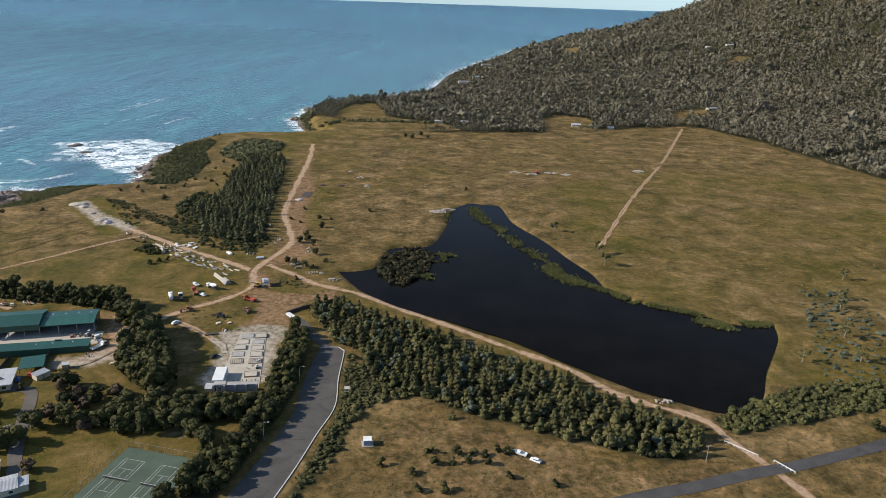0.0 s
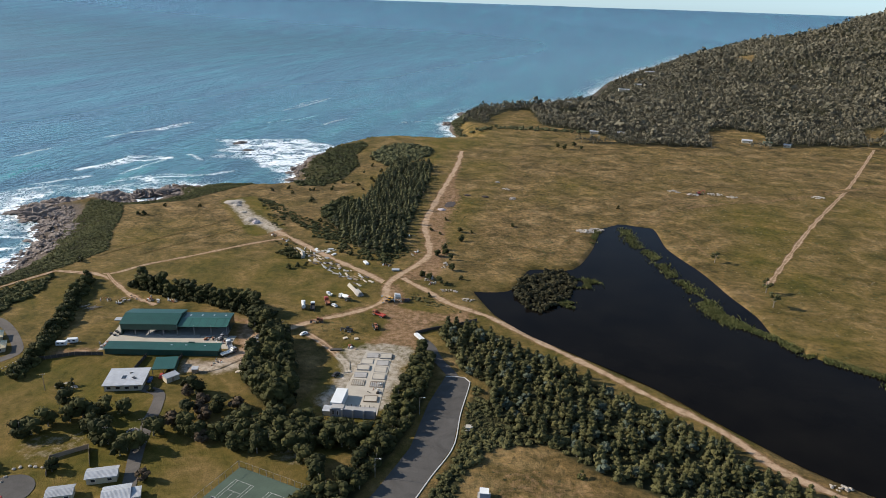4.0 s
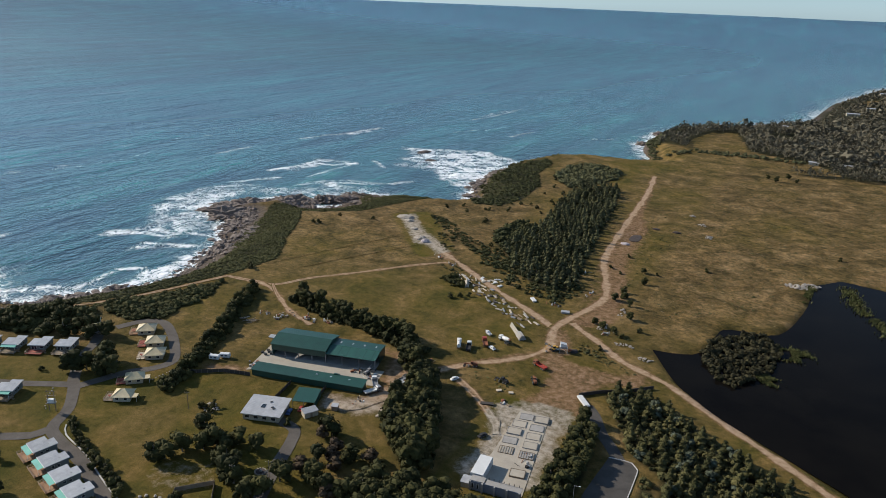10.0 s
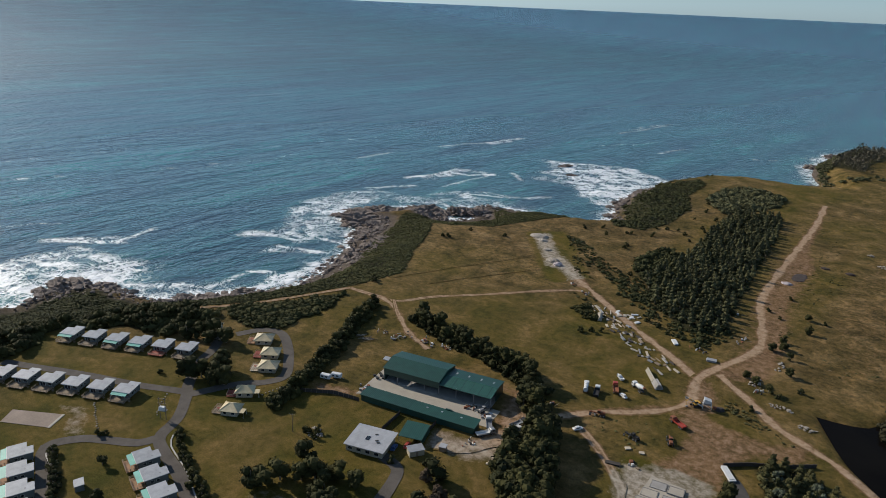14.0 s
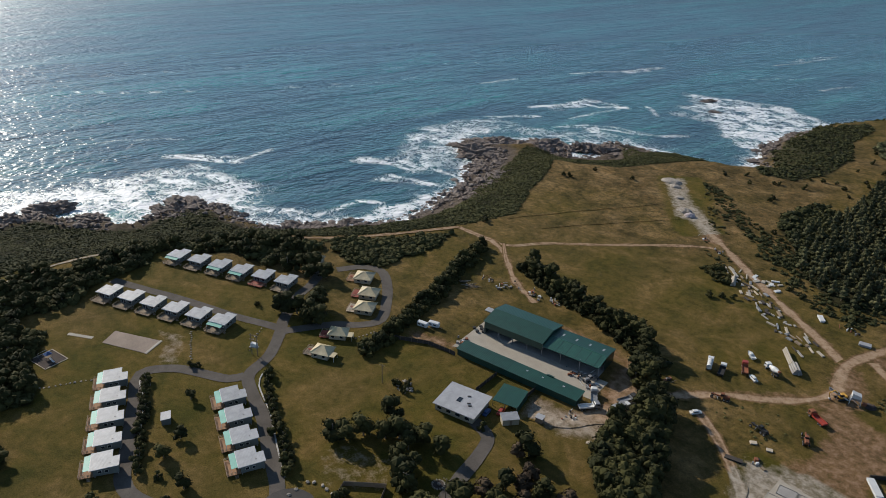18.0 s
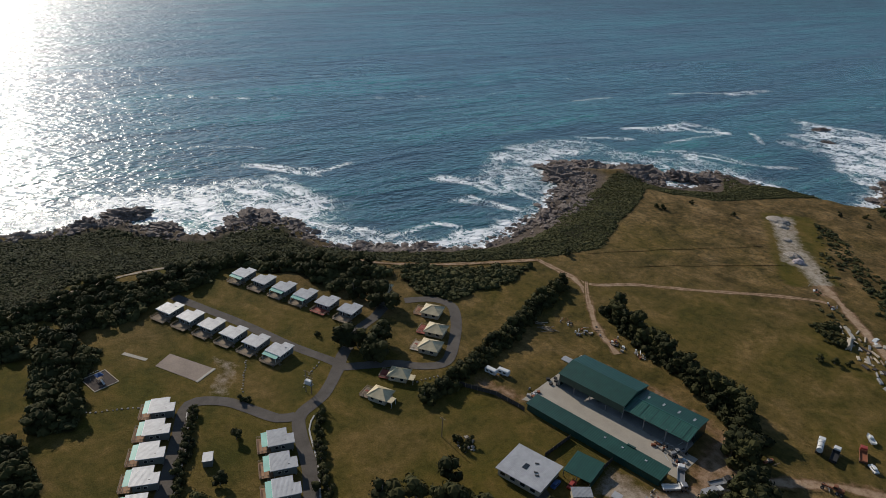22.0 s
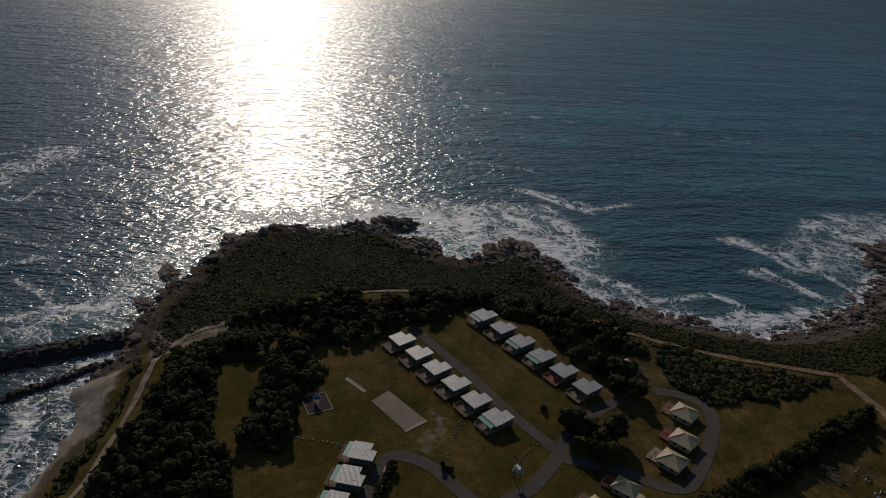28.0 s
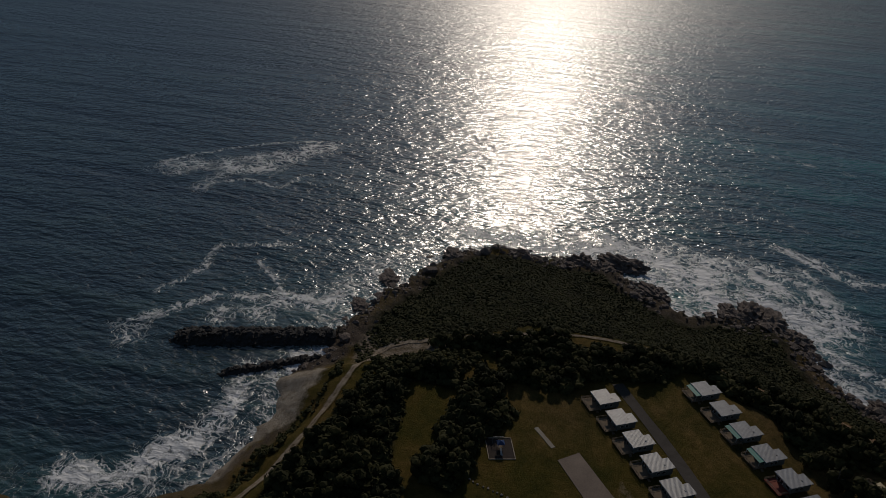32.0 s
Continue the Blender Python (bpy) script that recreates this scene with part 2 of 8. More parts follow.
def surface(name, color, rough_=0.8, vary=0.25, scale=0.6, metal=0.0, relief=0.0, streak=False):
    """A plain painted, cast or sheet surface with weathering at two scales."""
    m, t, b = nodes(name)
    p = place(t)
    big, fine = noise_node(t, scale * 0.35, 3, 0.5, p), noise_node(t, scale * 4, 5, 0.7, p)
    s = calc(t, "ADD", calc(t, "MULTIPLY", big, 0.6), calc(t, "MULTIPLY", fine, 0.4))
    c = ramp(t, s, [(0.25, tuple(v * (1 - vary) for v in color)), (0.75, tuple(min(v * (1 + vary), 1) for v in color))])
    oi = t.nodes.new("ShaderNodeObjectInfo")
    c = mix(t, calc(t, "MULTIPLY", oi.outputs["Random"], 0.22), c, tuple(v * 0.62 for v in color))
    t.links.new(c, b.inputs["Base Color"])
    b.inputs["Roughness"].default_value, b.inputs["Metallic"].default_value = rough_, metal
    if relief:
        bump(t, b, fine, 0.5, relief)
    return m


def ground_material():
    m, t, b = nodes("ground_cover")
    p = place(t)
    a = t.nodes.new("ShaderNodeAttribute")
    a.attribute_name = "zone"
    sep = t.nodes.new("ShaderNodeSeparateColor")
    t.links.new(a.outputs["Color"], sep.inputs[0])
    dirt, dry, rock, dark_floor = sep.outputs[0], sep.outputs[1], sep.outputs[2], a.outputs["Alpha"]
    huge, big = noise_node(t, 0.012, 3, 0.5, p), noise_node(t, 0.05, 5, 0.62, p, 0.6)
    mid, fine = noise_node(t, 0.32, 6, 0.7, p), noise_node(t, 1.9, 4, 0.75, p)
    green = ramp(t, big, [(0.3, (0.066, 0.067, 0.009)), (0.5, (0.120, 0.092, 0.017)), (0.7, (0.190, 0.122, 0.035))])
    straw = ramp(t, big, [(0.32, (0.080, 0.057, 0.021)), (0.5, (0.175, 0.114, 0.047)), (0.68, (0.300, 0.196, 0.098))])
    k = calc(t, "ADD", dry, calc(t, "MULTIPLY", calc(t, "SUBTRACT", huge, 0.5), 2.0))
    k = calc(t, "ADD", k, calc(t, "MULTIPLY", calc(t, "SUBTRACT", mid, 0.5), 0.9), True)
    c = mix(t, k, green, straw)
    c = mix(t, calc(t, "ADD", 0.45, calc(t, "MULTIPLY", dry, 0.5)), c, ramp(t, mid, [(0.25, (0.34, 0.38, 0.34)), (0.5, (1, 1, 1)), (0.78, (1.6, 1.45, 1.35))]), "MULTIPLY")
    c = mix(t, 0.9, c, ramp(t, fine, [(0.25, (0.5, 0.52, 0.5)), (0.75, (1.5, 1.45, 1.4))]), "MULTIPLY")
    patch = noise_node(t, 0.11, 5, 0.66, p, 1.2)
    c = mix(t, calc(t, "MULTIPLY", dry, 0.95), c, ramp(t, patch, [(0.38, (0.60, 0.65, 0.60)), (0.48, (0.94, 0.96, 0.92)), (0.55, (1.04, 1.02, 1.0)), (0.65, (1.40, 1.34, 1.28))]), "MULTIPLY")
    speck = calc(t, "MULTIPLY", calc(t, "SUBTRACT", noise_node(t, 0.42, 3, 0.6, p, 0.8), 0.56), 9.0, True)
    c = mix(t, calc(t, "MULTIPLY", speck, calc(t, "MULTIPLY", dry, 0.62)), c, (0.040, 0.036, 0.016))
    heath = calc(t, "MULTIPLY", calc(t, "SUBTRACT", noise_node(t, 0.028, 6, 0.68, p, 1.0), 0.50), 6.0, True)
    c = mix(t, calc(t, "MULTIPLY", heath, calc(t, "MULTIPLY", dry, 0.75)), c, mix(t, 1.0, c, (0.48, 0.50, 0.44), "MULTIPLY"))
    # darker ground tone below scrub and forest
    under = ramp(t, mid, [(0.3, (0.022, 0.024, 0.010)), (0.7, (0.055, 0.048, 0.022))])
    lk = calc(t, "ADD", calc(t, "MULTIPLY", dark_floor, 1.5), calc(t, "MULTIPLY", calc(t, "SUBTRACT", mid, 0.62), 1.6), True)
    c = mix(t, calc(t, "MULTIPLY", lk, calc(t, "GREATER_THAN", dark_floor, 0.02)), c, under)
    soil = ramp(t, mid, [(0.25, (0.120, 0.060, 0.035)), (0.5, (0.255, 0.138, 0.080)), (0.75, (0.40, 0.250, 0.160))])
    worn = ramp(t, mid, [(0.25, (0.290, 0.178, 0.108)), (0.5, (0.450, 0.300, 0.195)), (0.75, (0.60, 0.44, 0.31))])
    soil = mix(t, calc(t, "MULTIPLY", calc(t, "SUBTRACT", dirt, 0.68), 4.5, True), soil, worn)
    pale = ramp(t, mid, [(0.25, (0.30, 0.255, 0.205)), (0.5, (0.47, 0.42, 0.355)), (0.75, (0.62, 0.57, 0.50))])
    soil = mix(t, calc(t, "SUBTRACT", 1.0, calc(t, "MULTIPLY", dry, 2.5), True), soil, pale)
    soil = mix(t, 0.45, soil, ramp(t, fine, [(0.2, (0.6, 0.6, 0.6)), (0.8, (1.35, 1.35, 1.35))]), "MULTIPLY")
    dk = calc(t, "ADD", calc(t, "MULTIPLY", dirt, 1.9), calc(t, "MULTIPLY", calc(t, "SUBTRACT", mid, 0.78), 2.4))
    dk = calc(t, "ADD", dk, calc(t, "MULTIPLY", calc(t, "SUBTRACT", fine, 0.5), 0.8), True)
    dk = calc(t, "MULTIPLY", dk, calc(t, "GREATER_THAN", dirt, 0.03))
    c = mix(t, dk, c, soil)
    stone = ramp(t, noise_node(t, 0.9, 8, 0.75, p, 1.2), [(0.3, (0.030, 0.024, 0.020)), (0.5, (0.115, 0.088, 0.070)), (0.75, (0.27, 0.21, 0.168))])
    rk = calc(t, "ADD", calc(t, "MULTIPLY", rock, 2.0), calc(t, "MULTIPLY", calc(t, "SUBTRACT", mid, 0.9), 1.6), True)
    c = mix(t, rk, c, stone)
    c = mix(t, 1.0, c, (0.84, 0.86, 0.84), "MULTIPLY")
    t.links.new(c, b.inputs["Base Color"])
    b.inputs["Roughness"].default_value = 0.95
    b.inputs["Specular IOR Level"].default_value = 0.1
    h = calc(t, "ADD", calc(t, "MULTIPLY", mid, 0.6), calc(t, "MULTIPLY", fine, 0.35))
    bump(t, b, h, 0.9, 1.0)
    return m


def sea_material():
    m, t, b = nodes("sea_water")
    p = place(t)
    a = t.nodes.new("ShaderNodeAttribute")
    a.attribute_name = "foam"
    sep = t.nodes.new("ShaderNodeSeparateColor")
    t.links.new(a.outputs["Color"], sep.inputs[0])
    surf, shallow = sep.outputs[0], sep.outputs[1]
    big = noise_node(t, 0.006, 4, 0.6, p, 0.5)
    deep = ramp(t, big, [(0.3, (0.003, 0.053, 0.066)), (0.7, (0.008, 0.090, 0.100))])
    teal = ramp(t, noise_node(t, 0.03, 4, 0.6, p, 0.8), [(0.3, (0.005, 0.052, 0.053)), (0.7, (0.018, 0.102, 0.094))])
    c = mix(t, shallow, deep, teal)
    # darkness of water seen against the sun, painted in south of the headland
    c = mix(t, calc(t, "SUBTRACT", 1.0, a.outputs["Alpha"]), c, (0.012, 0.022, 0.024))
    # swell, chop and ripples, all long-crested
    def crests(turn, across, along_):
        st = t.nodes.new("ShaderNodeMapping")
        st.inputs["Rotation"].default_value = (0, 0, radians(turn))
        st.inputs["Scale"].default_value = (across, along_, 1.0)
        t.links.new(p, st.inputs["Vector"])
        return st.outputs[0]

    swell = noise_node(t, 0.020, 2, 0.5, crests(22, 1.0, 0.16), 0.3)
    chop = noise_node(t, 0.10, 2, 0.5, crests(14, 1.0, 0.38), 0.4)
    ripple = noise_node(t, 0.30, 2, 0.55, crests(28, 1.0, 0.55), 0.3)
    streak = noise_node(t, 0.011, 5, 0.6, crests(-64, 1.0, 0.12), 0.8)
    # lit crests and shaded troughs, painted into the water's colour
    wave_shade = calc(t, "ADD", calc(t, "MULTIPLY", chop, 0.40), calc(t, "MULTIPLY", swell, 0.35))
    wave_shade = calc(t, "ADD", wave_shade, calc(t, "MULTIPLY", ripple, 0.25))
    c = mix(t, 1.0, c, ramp(t, wave_shade, [(0.36, (0.46, 0.54, 0.60)), (0.5, (1, 1, 1)), (0.64, (1.9, 1.65, 1.5))]), "MULTIPLY")
    # the sheen of long slicks, as a lighter tint
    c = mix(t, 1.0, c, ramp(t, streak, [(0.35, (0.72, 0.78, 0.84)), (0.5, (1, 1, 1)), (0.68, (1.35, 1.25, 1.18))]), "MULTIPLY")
    # broad light and dark swell faces, also put into the colour
    swell_shade = noise_node(t, 0.034, 4, 0.62, crests(22, 1.0, 0.15), 0.9)
    c = mix(t, 1.0, c, ramp(t, swell_shade, [(0.38, (0.50, 0.60, 0.68)), (0.5, (1, 1, 1)), (0.64, (1.75, 1.5, 1.38))]), "MULTIPLY")
    torn = noise_node(t, 0.20, 8, 0.74, p, 1.0)
    warp = t.nodes.new("ShaderNodeTexNoise")
    warp.inputs["Scale"].default_value, warp.inputs["Detail"].default_value = 0.07, 5
    t.links.new(p, warp.inputs["Vector"])
    shift = t.nodes.new("ShaderNodeVectorMath")
    shift.operation = "MULTIPLY_ADD"
    shift.inputs[1].default_value = (26, 26, 0)
    t.links.new(warp.outputs["Color"], shift.inputs[0])
    t.links.new(p, shift.inputs[2])

    def net(scale):
        v = t.nodes.new("ShaderNodeTexVoronoi")
        v.feature = "DISTANCE_TO_EDGE"
        v.inputs["Scale"].default_value = scale
        t.links.new(shift.outputs[0], v.inputs["Vector"])
        return v.outputs["Distance"]

    cells = calc(t, "MINIMUM", net(0.13), calc(t, "MULTIPLY", net(0.36), 1.4))
    width = calc(t, "MULTIPLY", calc(t, "POWER", surf, 1.5), calc(t, "MULTIPLY", calc(t, "SUBTRACT", torn, 0.18), 0.78))
    lines = calc(t, "MULTIPLY", calc(t, "SUBTRACT", width, cells), 7.0, True)
    solid = calc(t, "MULTIPLY", calc(t, "SUBTRACT", calc(t, "ADD", surf, calc(t, "MULTIPLY", calc(t, "SUBTRACT", torn, 0.5), 2.5)), 1.02), 2.2, True)
    k = calc(t, "MAXIMUM", lines, solid)
    k = calc(t, "MULTIPLY", k, calc(t, "GREATER_THAN", surf, 0.06), True)
    milk = calc(t, "MULTIPLY", calc(t, "MULTIPLY", surf, torn), 0.34, True)
    c = mix(t, milk, c, (0.20, 0.38, 0.40))
    flecks = calc(t, "MULTIPLY", calc(t, "SUBTRACT", noise_node(t, 0.045, 6, 0.62, crests(22, 1.0, 0.14), 0.5), 0.665), 5.0, True)
    c = mix(t, calc(t, "MULTIPLY", flecks, 0.6), c, (0.50, 0.58, 0.60))
    c = mix(t, k, c, (0.86, 0.88, 0.89))
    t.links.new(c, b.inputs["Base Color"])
    b.inputs["IOR"].default_value = 1.75
    b.inputs["Specular IOR Level"].default_value = 0.8
    r = calc(t, "ADD", calc(t, "ADD", 0.25, calc(t, "MULTIPLY", sep.outputs[2], 0.17)), calc(t, "MULTIPLY", k, 0.4))
    t.links.new(r, b.inputs["Roughness"])
    h = calc(t, "ADD", calc(t, "MULTIPLY", swell, 9.0), calc(t, "MULTIPLY", chop, 4.6))
    h = calc(t, "ADD", h, calc(t, "MULTIPLY", ripple, 2.5))
    h = calc(t, "ADD", h, calc(t, "MULTIPLY", k, 0.5))
    bump(t, b, h, 1.0, 0.50)
    # a smoother, windless reach far out to the north
    xyz = t.nodes.new("ShaderNodeSeparateXYZ")
    t.links.new(p, xyz.inputs[0])
    reach = calc(t, "ADD", xyz.outputs[1], calc(t, "MULTIPLY", xyz.outputs[0], 0.75))
    reach = calc(t, "ADD", reach, calc(t, "MULTIPLY", calc(t, "SUBTRACT", streak, 0.5), 900))
    calm = calc(t, "DIVIDE", calc(t, "SUBTRACT", reach, 3950), 180, True)
    t.links.new(calc(t, "SUBTRACT", 1.0, calc(t, "MULTIPLY", calm, 0.9)), t.nodes["Bump"].inputs["Strength"])
    return m


def lake_material():
    m, t, b = nodes("lake_water")
    p = place(t)
    c = ramp(t, noise_node(t, 0.03, 4, 0.6, p), [(0.3, (0.0036, 0.0031, 0.0028)), (0.7, (0.0075, 0.0065, 0.0052))])
    t.links.new(c, b.inputs["Base Color"])
    b.inputs["Roughness"].default_value, b.inputs["IOR"].default_value = 0.10, 1.33
    b.inputs["Specular IOR Level"].default_value = 0.035
    bump(t, b, noise_node(t, 0.6, 4, 0.6, p), 0.25, 0.10)
    return m


def leaf_material(name, dark, light, blotch=0.06):
    m, t, b = nodes(name)
    p = place(t)
    g = t.nodes.new("ShaderNodeNewGeometry")
    oi = t.nodes.new("ShaderNodeObjectInfo")
    s = calc(t, "ADD", calc(t, "MULTIPLY", g.outputs["Random Per Island"], 0.30), calc(t, "MULTIPLY", noise_node(t, blotch, 4, 0.65, p), 0.70))
    s = calc(t, "ADD", s, calc(t, "MULTIPLY", calc(t, "SUBTRACT", oi.outputs["Random"], 0.5), 0.35))
    c = ramp(t, s, [(0.2, dark), (0.8, light)])
    t.links.new(c, b.inputs["Base Color"])
    b.inputs["Roughness"].default_value = 0.85
    b.inputs["Specular IOR Level"].default_value = 0.12
    return m


def rock_material(name, dark, light):
    m, t, b = nodes(name)
    p = place(t)
    n = noise_node(t, 0.55, 8, 0.72, p, 1.0)
    c = ramp(t, n, [(0.25, dark), (0.5, tuple((x + y) / 2 for x, y in zip(dark, light))), (0.75, light)])
    t.links.new(c, b.inputs["Base Color"])
    b.inputs["Roughness"].default_value = 0.85
    bump(t, b, n, 1.0, 0.8)
    return m


def asphalt_material(name, base):
    m, t, b = nodes(name)
    p = place(t)
    big, fine = noise_node(t, 0.12, 5, 0.65, p, 0.8), noise_node(t, 2.5, 4, 0.7, p)
    s = calc(t, "ADD", calc(t, "MULTIPLY", big, 0.65), calc(t, "MULTIPLY", fine, 0.35))
    t.links.new(ramp(t, s, [(0.28, tuple(v * 0.6 for v in base)), (0.72, tuple(v * 1.4 for v in base))]), b.inputs["Base Color"])
    b.inputs["Roughness"].default_value = 0.9
    b.inputs["Specular IOR Level"].default_value = 0.15
    bump(t, b, fine, 0.4, 0.05)
    return m


def roof_material(name, color, pitch=0.75, axis=0):
    """Ribbed sheet metal: ribs as fine relief, with dust and fading."""
    m, t, b = nodes(name)
    tc = t.nodes.new("ShaderNodeTexCoord")
    w = t.nodes.new("ShaderNodeTexWave")
    w.wave_type, w.bands_direction = "BANDS", "XYZ"[axis]
    w.inputs["Scale"].default_value = 0.31 / pitch
    t.links.new(tc.outputs["Object"], w.inputs["Vector"])
    n = noise_node(t, 0.35, 5, 0.65, tc.outputs["Object"], 0.4)
    oi = t.nodes.new("ShaderNodeObjectInfo")
    s = calc(t, "ADD", n, calc(t, "MULTIPLY", calc(t, "SUBTRACT", oi.outputs["Random"], 0.5), 0.25))
    c = ramp(t, s, [(0.25, tuple(v * 0.75 for v in color)), (0.75, tuple(min(1, v * 1.2) for v in color))])
    t.links.new(c, b.inputs["Base Color"])
    b.inputs["Roughness"].default_value = 0.42
    bump(t, b, w.outputs["Fac"], 0.5, 0.06)
    return m


def glass_material():
    m, t, b = nodes("window_glass")
    b.inputs["Base Color"].default_value, b.inputs["Roughness"].default_value = (0.02, 0.025, 0.03, 1), 0.05
    return m


GROUND = ground_material()
SEA_MAT, LAKE_MAT = sea_material(), lake_material()
LEAF_TREE = leaf_material("eucalypt_leaves", (0.018, 0.021, 0.008), (0.066, 0.062, 0.020))
LEAF_PINE = leaf_material("plantation_leaves", (0.032, 0.037, 0.018), (0.135, 0.130, 0.062))
LEAF_SCRUB = leaf_material("coastal_scrub_leaves", (0.022, 0.028, 0.012), (0.092, 0.088, 0.032), 0.07)
LEAF_BELT = leaf_material("wattle_leaves", (0.034, 0.037, 0.015), (0.118, 0.106, 0.042), 0.05)
LEAF_GREY = leaf_material("grey_green_leaves", (0.040, 0.050, 0.034), (0.10, 0.115, 0.080), 0.05)
LEAF_RUST = leaf_material("bronze_leaves", (0.035, 0.026, 0.018), (0.10, 0.070, 0.042), 0.06)
LEAF_FOREST = leaf_material("forest_canopy", (0.026, 0.028, 0.018), (0.155, 0.136, 0.094), 0.006)
REED = leaf_material("reed_blades", (0.060, 0.066, 0.022), (0.150, 0.142, 0.054), 0.08)
# darker copy of the tree leaves: the lake island's shade as colour
LEAF_SHADED = leaf_material("shaded_leaves", (0.014, 0.014, 0.008), (0.052, 0.046, 0.022), 0.06)
STRAW = leaf_material("straw_blades", (0.13, 0.10, 0.05), (0.30, 0.23, 0.13), 0.05)
BARK = surface("grey_bark", (0.20, 0.165, 0.125), 0.9, 0.4, 1.5)
ROCK = rock_material("brown_granite", (0.032, 0.026, 0.022), (0.34, 0.262, 0.215))
ROCK_PALE = rock_material("pale_rubble", (0.17, 0.145, 0.12), (0.50, 0.44, 0.37))
ROCK_DARK = rock_material("dark_basalt", (0.016, 0.015, 0.015), (0.085, 0.078, 0.072))
ASPHALT = asphalt_material("worn_asphalt", (0.076, 0.070, 0.064))
PARK_ROAD = asphalt_material("grey_sealed_road", (0.105, 0.092, 0.080))
COUNTRY_ROAD = asphalt_material("blue_grey_road", (0.062, 0.059, 0.058))
CONCRETE = surface("pale_concrete", (0.39, 0.345, 0.28), 0.9, 0.25, 0.5, relief=0.02)
CONCRETE_GREY = surface("grey_concrete", (0.33, 0.31, 0.285), 0.9, 0.3, 0.6, relief=0.02)
KERB = surface("white_kerb", (0.46, 0.44, 0.41), 0.85, 0.2, 0.8)
WHITE_ROOF = roof_material("white_roof_sheet", (0.33, 0.335, 0.345), 0.4)
CREAM_ROOF = roof_material("cream_roof_sheet", (0.60, 0.49, 0.29), 0.35)
GREEN_ROOF = roof_material("green_roof_sheet", (0.012, 0.058, 0.041), 0.8)
GREEN_LIGHT = roof_material("pale_green_roof_sheet", (0.026, 0.098, 0.073), 0.8)
GREEN_WALL = roof_material("green_wall_sheet", (0.014, 0.055, 0.042), 0.5)
GREY_ROOF = roof_material("pale_grey_roof_sheet", (0.36, 0.36, 0.365), 0.5)
CABIN_WALL = surface("grey_green_cladding", (0.14, 0.155, 0.145), 0.8, 0.2, 1.0)
CREAM_WALL = surface("cream_cladding", (0.42, 0.37, 0.27), 0.8, 0.2, 1.0)
TEAL = surface("teal_awning_sheet", (0.10, 0.36, 0.29), 0.55, 0.25, 0.8)
DECK = surface("brown_timber_decking", (0.32, 0.175, 0.090), 0.8, 0.3, 1.2)
DECK_RED = surface("red_painted_decking", (0.30, 0.075, 0.050), 0.8, 0.25, 1.2)
TIMBER = surface("weathered_timber", (0.25, 0.19, 0.13), 0.9, 0.35, 1.2)
TIMBER_DARK = surface("dark_timber_fence", (0.055, 0.045, 0.038), 0.9, 0.3, 1.0)
TIMBER_PALE = surface("pale_sawn_timber", (0.50, 0.42, 0.32), 0.9, 0.3, 1.0)
WHITE = surface("white_paint", (0.64, 0.64, 0.62), 0.5, 0.12, 0.8)
BLUE_GREY = surface("blue_grey_panel", (0.19, 0.22, 0.27), 0.6, 0.2, 0.8)
STEEL = surface("dull_steel", (0.30, 0.30, 0.30), 0.5, 0.3, 1.0, 0.5)
RUST = surface("rusty_steel", (0.24, 0.085, 0.040), 0.85, 0.4, 1.5)
YELLOW = surface("yellow_machine_paint", (0.62, 0.33, 0.05), 0.55, 0.3, 1.5)
RED = surface("red_vehicle_paint", (0.34, 0.050, 0.032), 0.4, 0.2, 1.5)
BLUE = surface("blue_vehicle_paint", (0.05, 0.10, 0.24), 0.4, 0.2, 1.5)
BLACK = surface("black_rubber", (0.022, 0.022, 0.023), 0.8, 0.2, 2.0)
COURT = surface("green_court_surface", (0.052, 0.078, 0.052), 0.85, 0.45, 0.35)
PURPLE = surface("pale_mauve_gravel", (0.42, 0.36, 0.36), 0.95, 0.3, 1.5, relief=0.05)
DARK_SOIL = surface("dark_wet_soil", (0.055, 0.040, 0.034), 0.95, 0.35, 0.6, relief=0.2)
GLASS = glass_material()


# ---- builders ----
def mesh_of(name, verts, faces, materials, index=None, smoothed=False):
    """A mesh from arrays; all faces have the same number of corners."""
    verts, faces = np.asarray(verts, np.float32), np.asarray(faces, np.int32)
    me = bpy.data.meshes.new(name)
    me.vertices.add(len(verts))
    me.vertices.foreach_set("co", verts.ravel())
    n = faces.shape[1]
    me.loops.add(faces.size)
    me.loops.foreach_set("vertex_index", faces.ravel())
    me.polygons.add(len(faces))
    me.polygons.foreach_set("loop_start", np.arange(0, faces.size, n, dtype=np.int32))
    for m in materials:
        me.materials.append(m)
    if index is not None:
        me.polygons.foreach_set("material_index", np.asarray(index, np.int32))
    me.polygons.foreach_set("use_smooth", np.full(len(faces), smoothed))
    me.update(calc_edges=True)
    return me


def thing(name, m, label, category, group="", kind=""):
    ob = new(name)
    ob.empty_display_size = 0.5
    ob.matrix_world = m
    return tagged(ob, label, category, group, kind)


def part(name, bm, material, parent, label=""):
    """Links a bmesh as one mesh object under a thing or a part."""
    me = bpy.data.meshes.new(name)
    bm.to_mesh(me)
    bm.free()
    me.materials.append(material)
    ob = new(name, me)
    ob.parent = parent
    return tagged(ob, label)


def box(bm, cx, cy, z0, sx, sy, sz, rz=0.0):
    m = Matrix.Translation((cx, cy, z0 + sz / 2)) @ Matrix.Rotation(radians(rz), 4, "Z") @ Matrix.Diagonal((sx, sy, sz, 1))
    bmesh.ops.create_cube(bm, size=1, matrix=m)
    return bm


def boxes(*rows):
    bm = bmesh.new()
    for r in rows:
        box(bm, *r)
    return bm


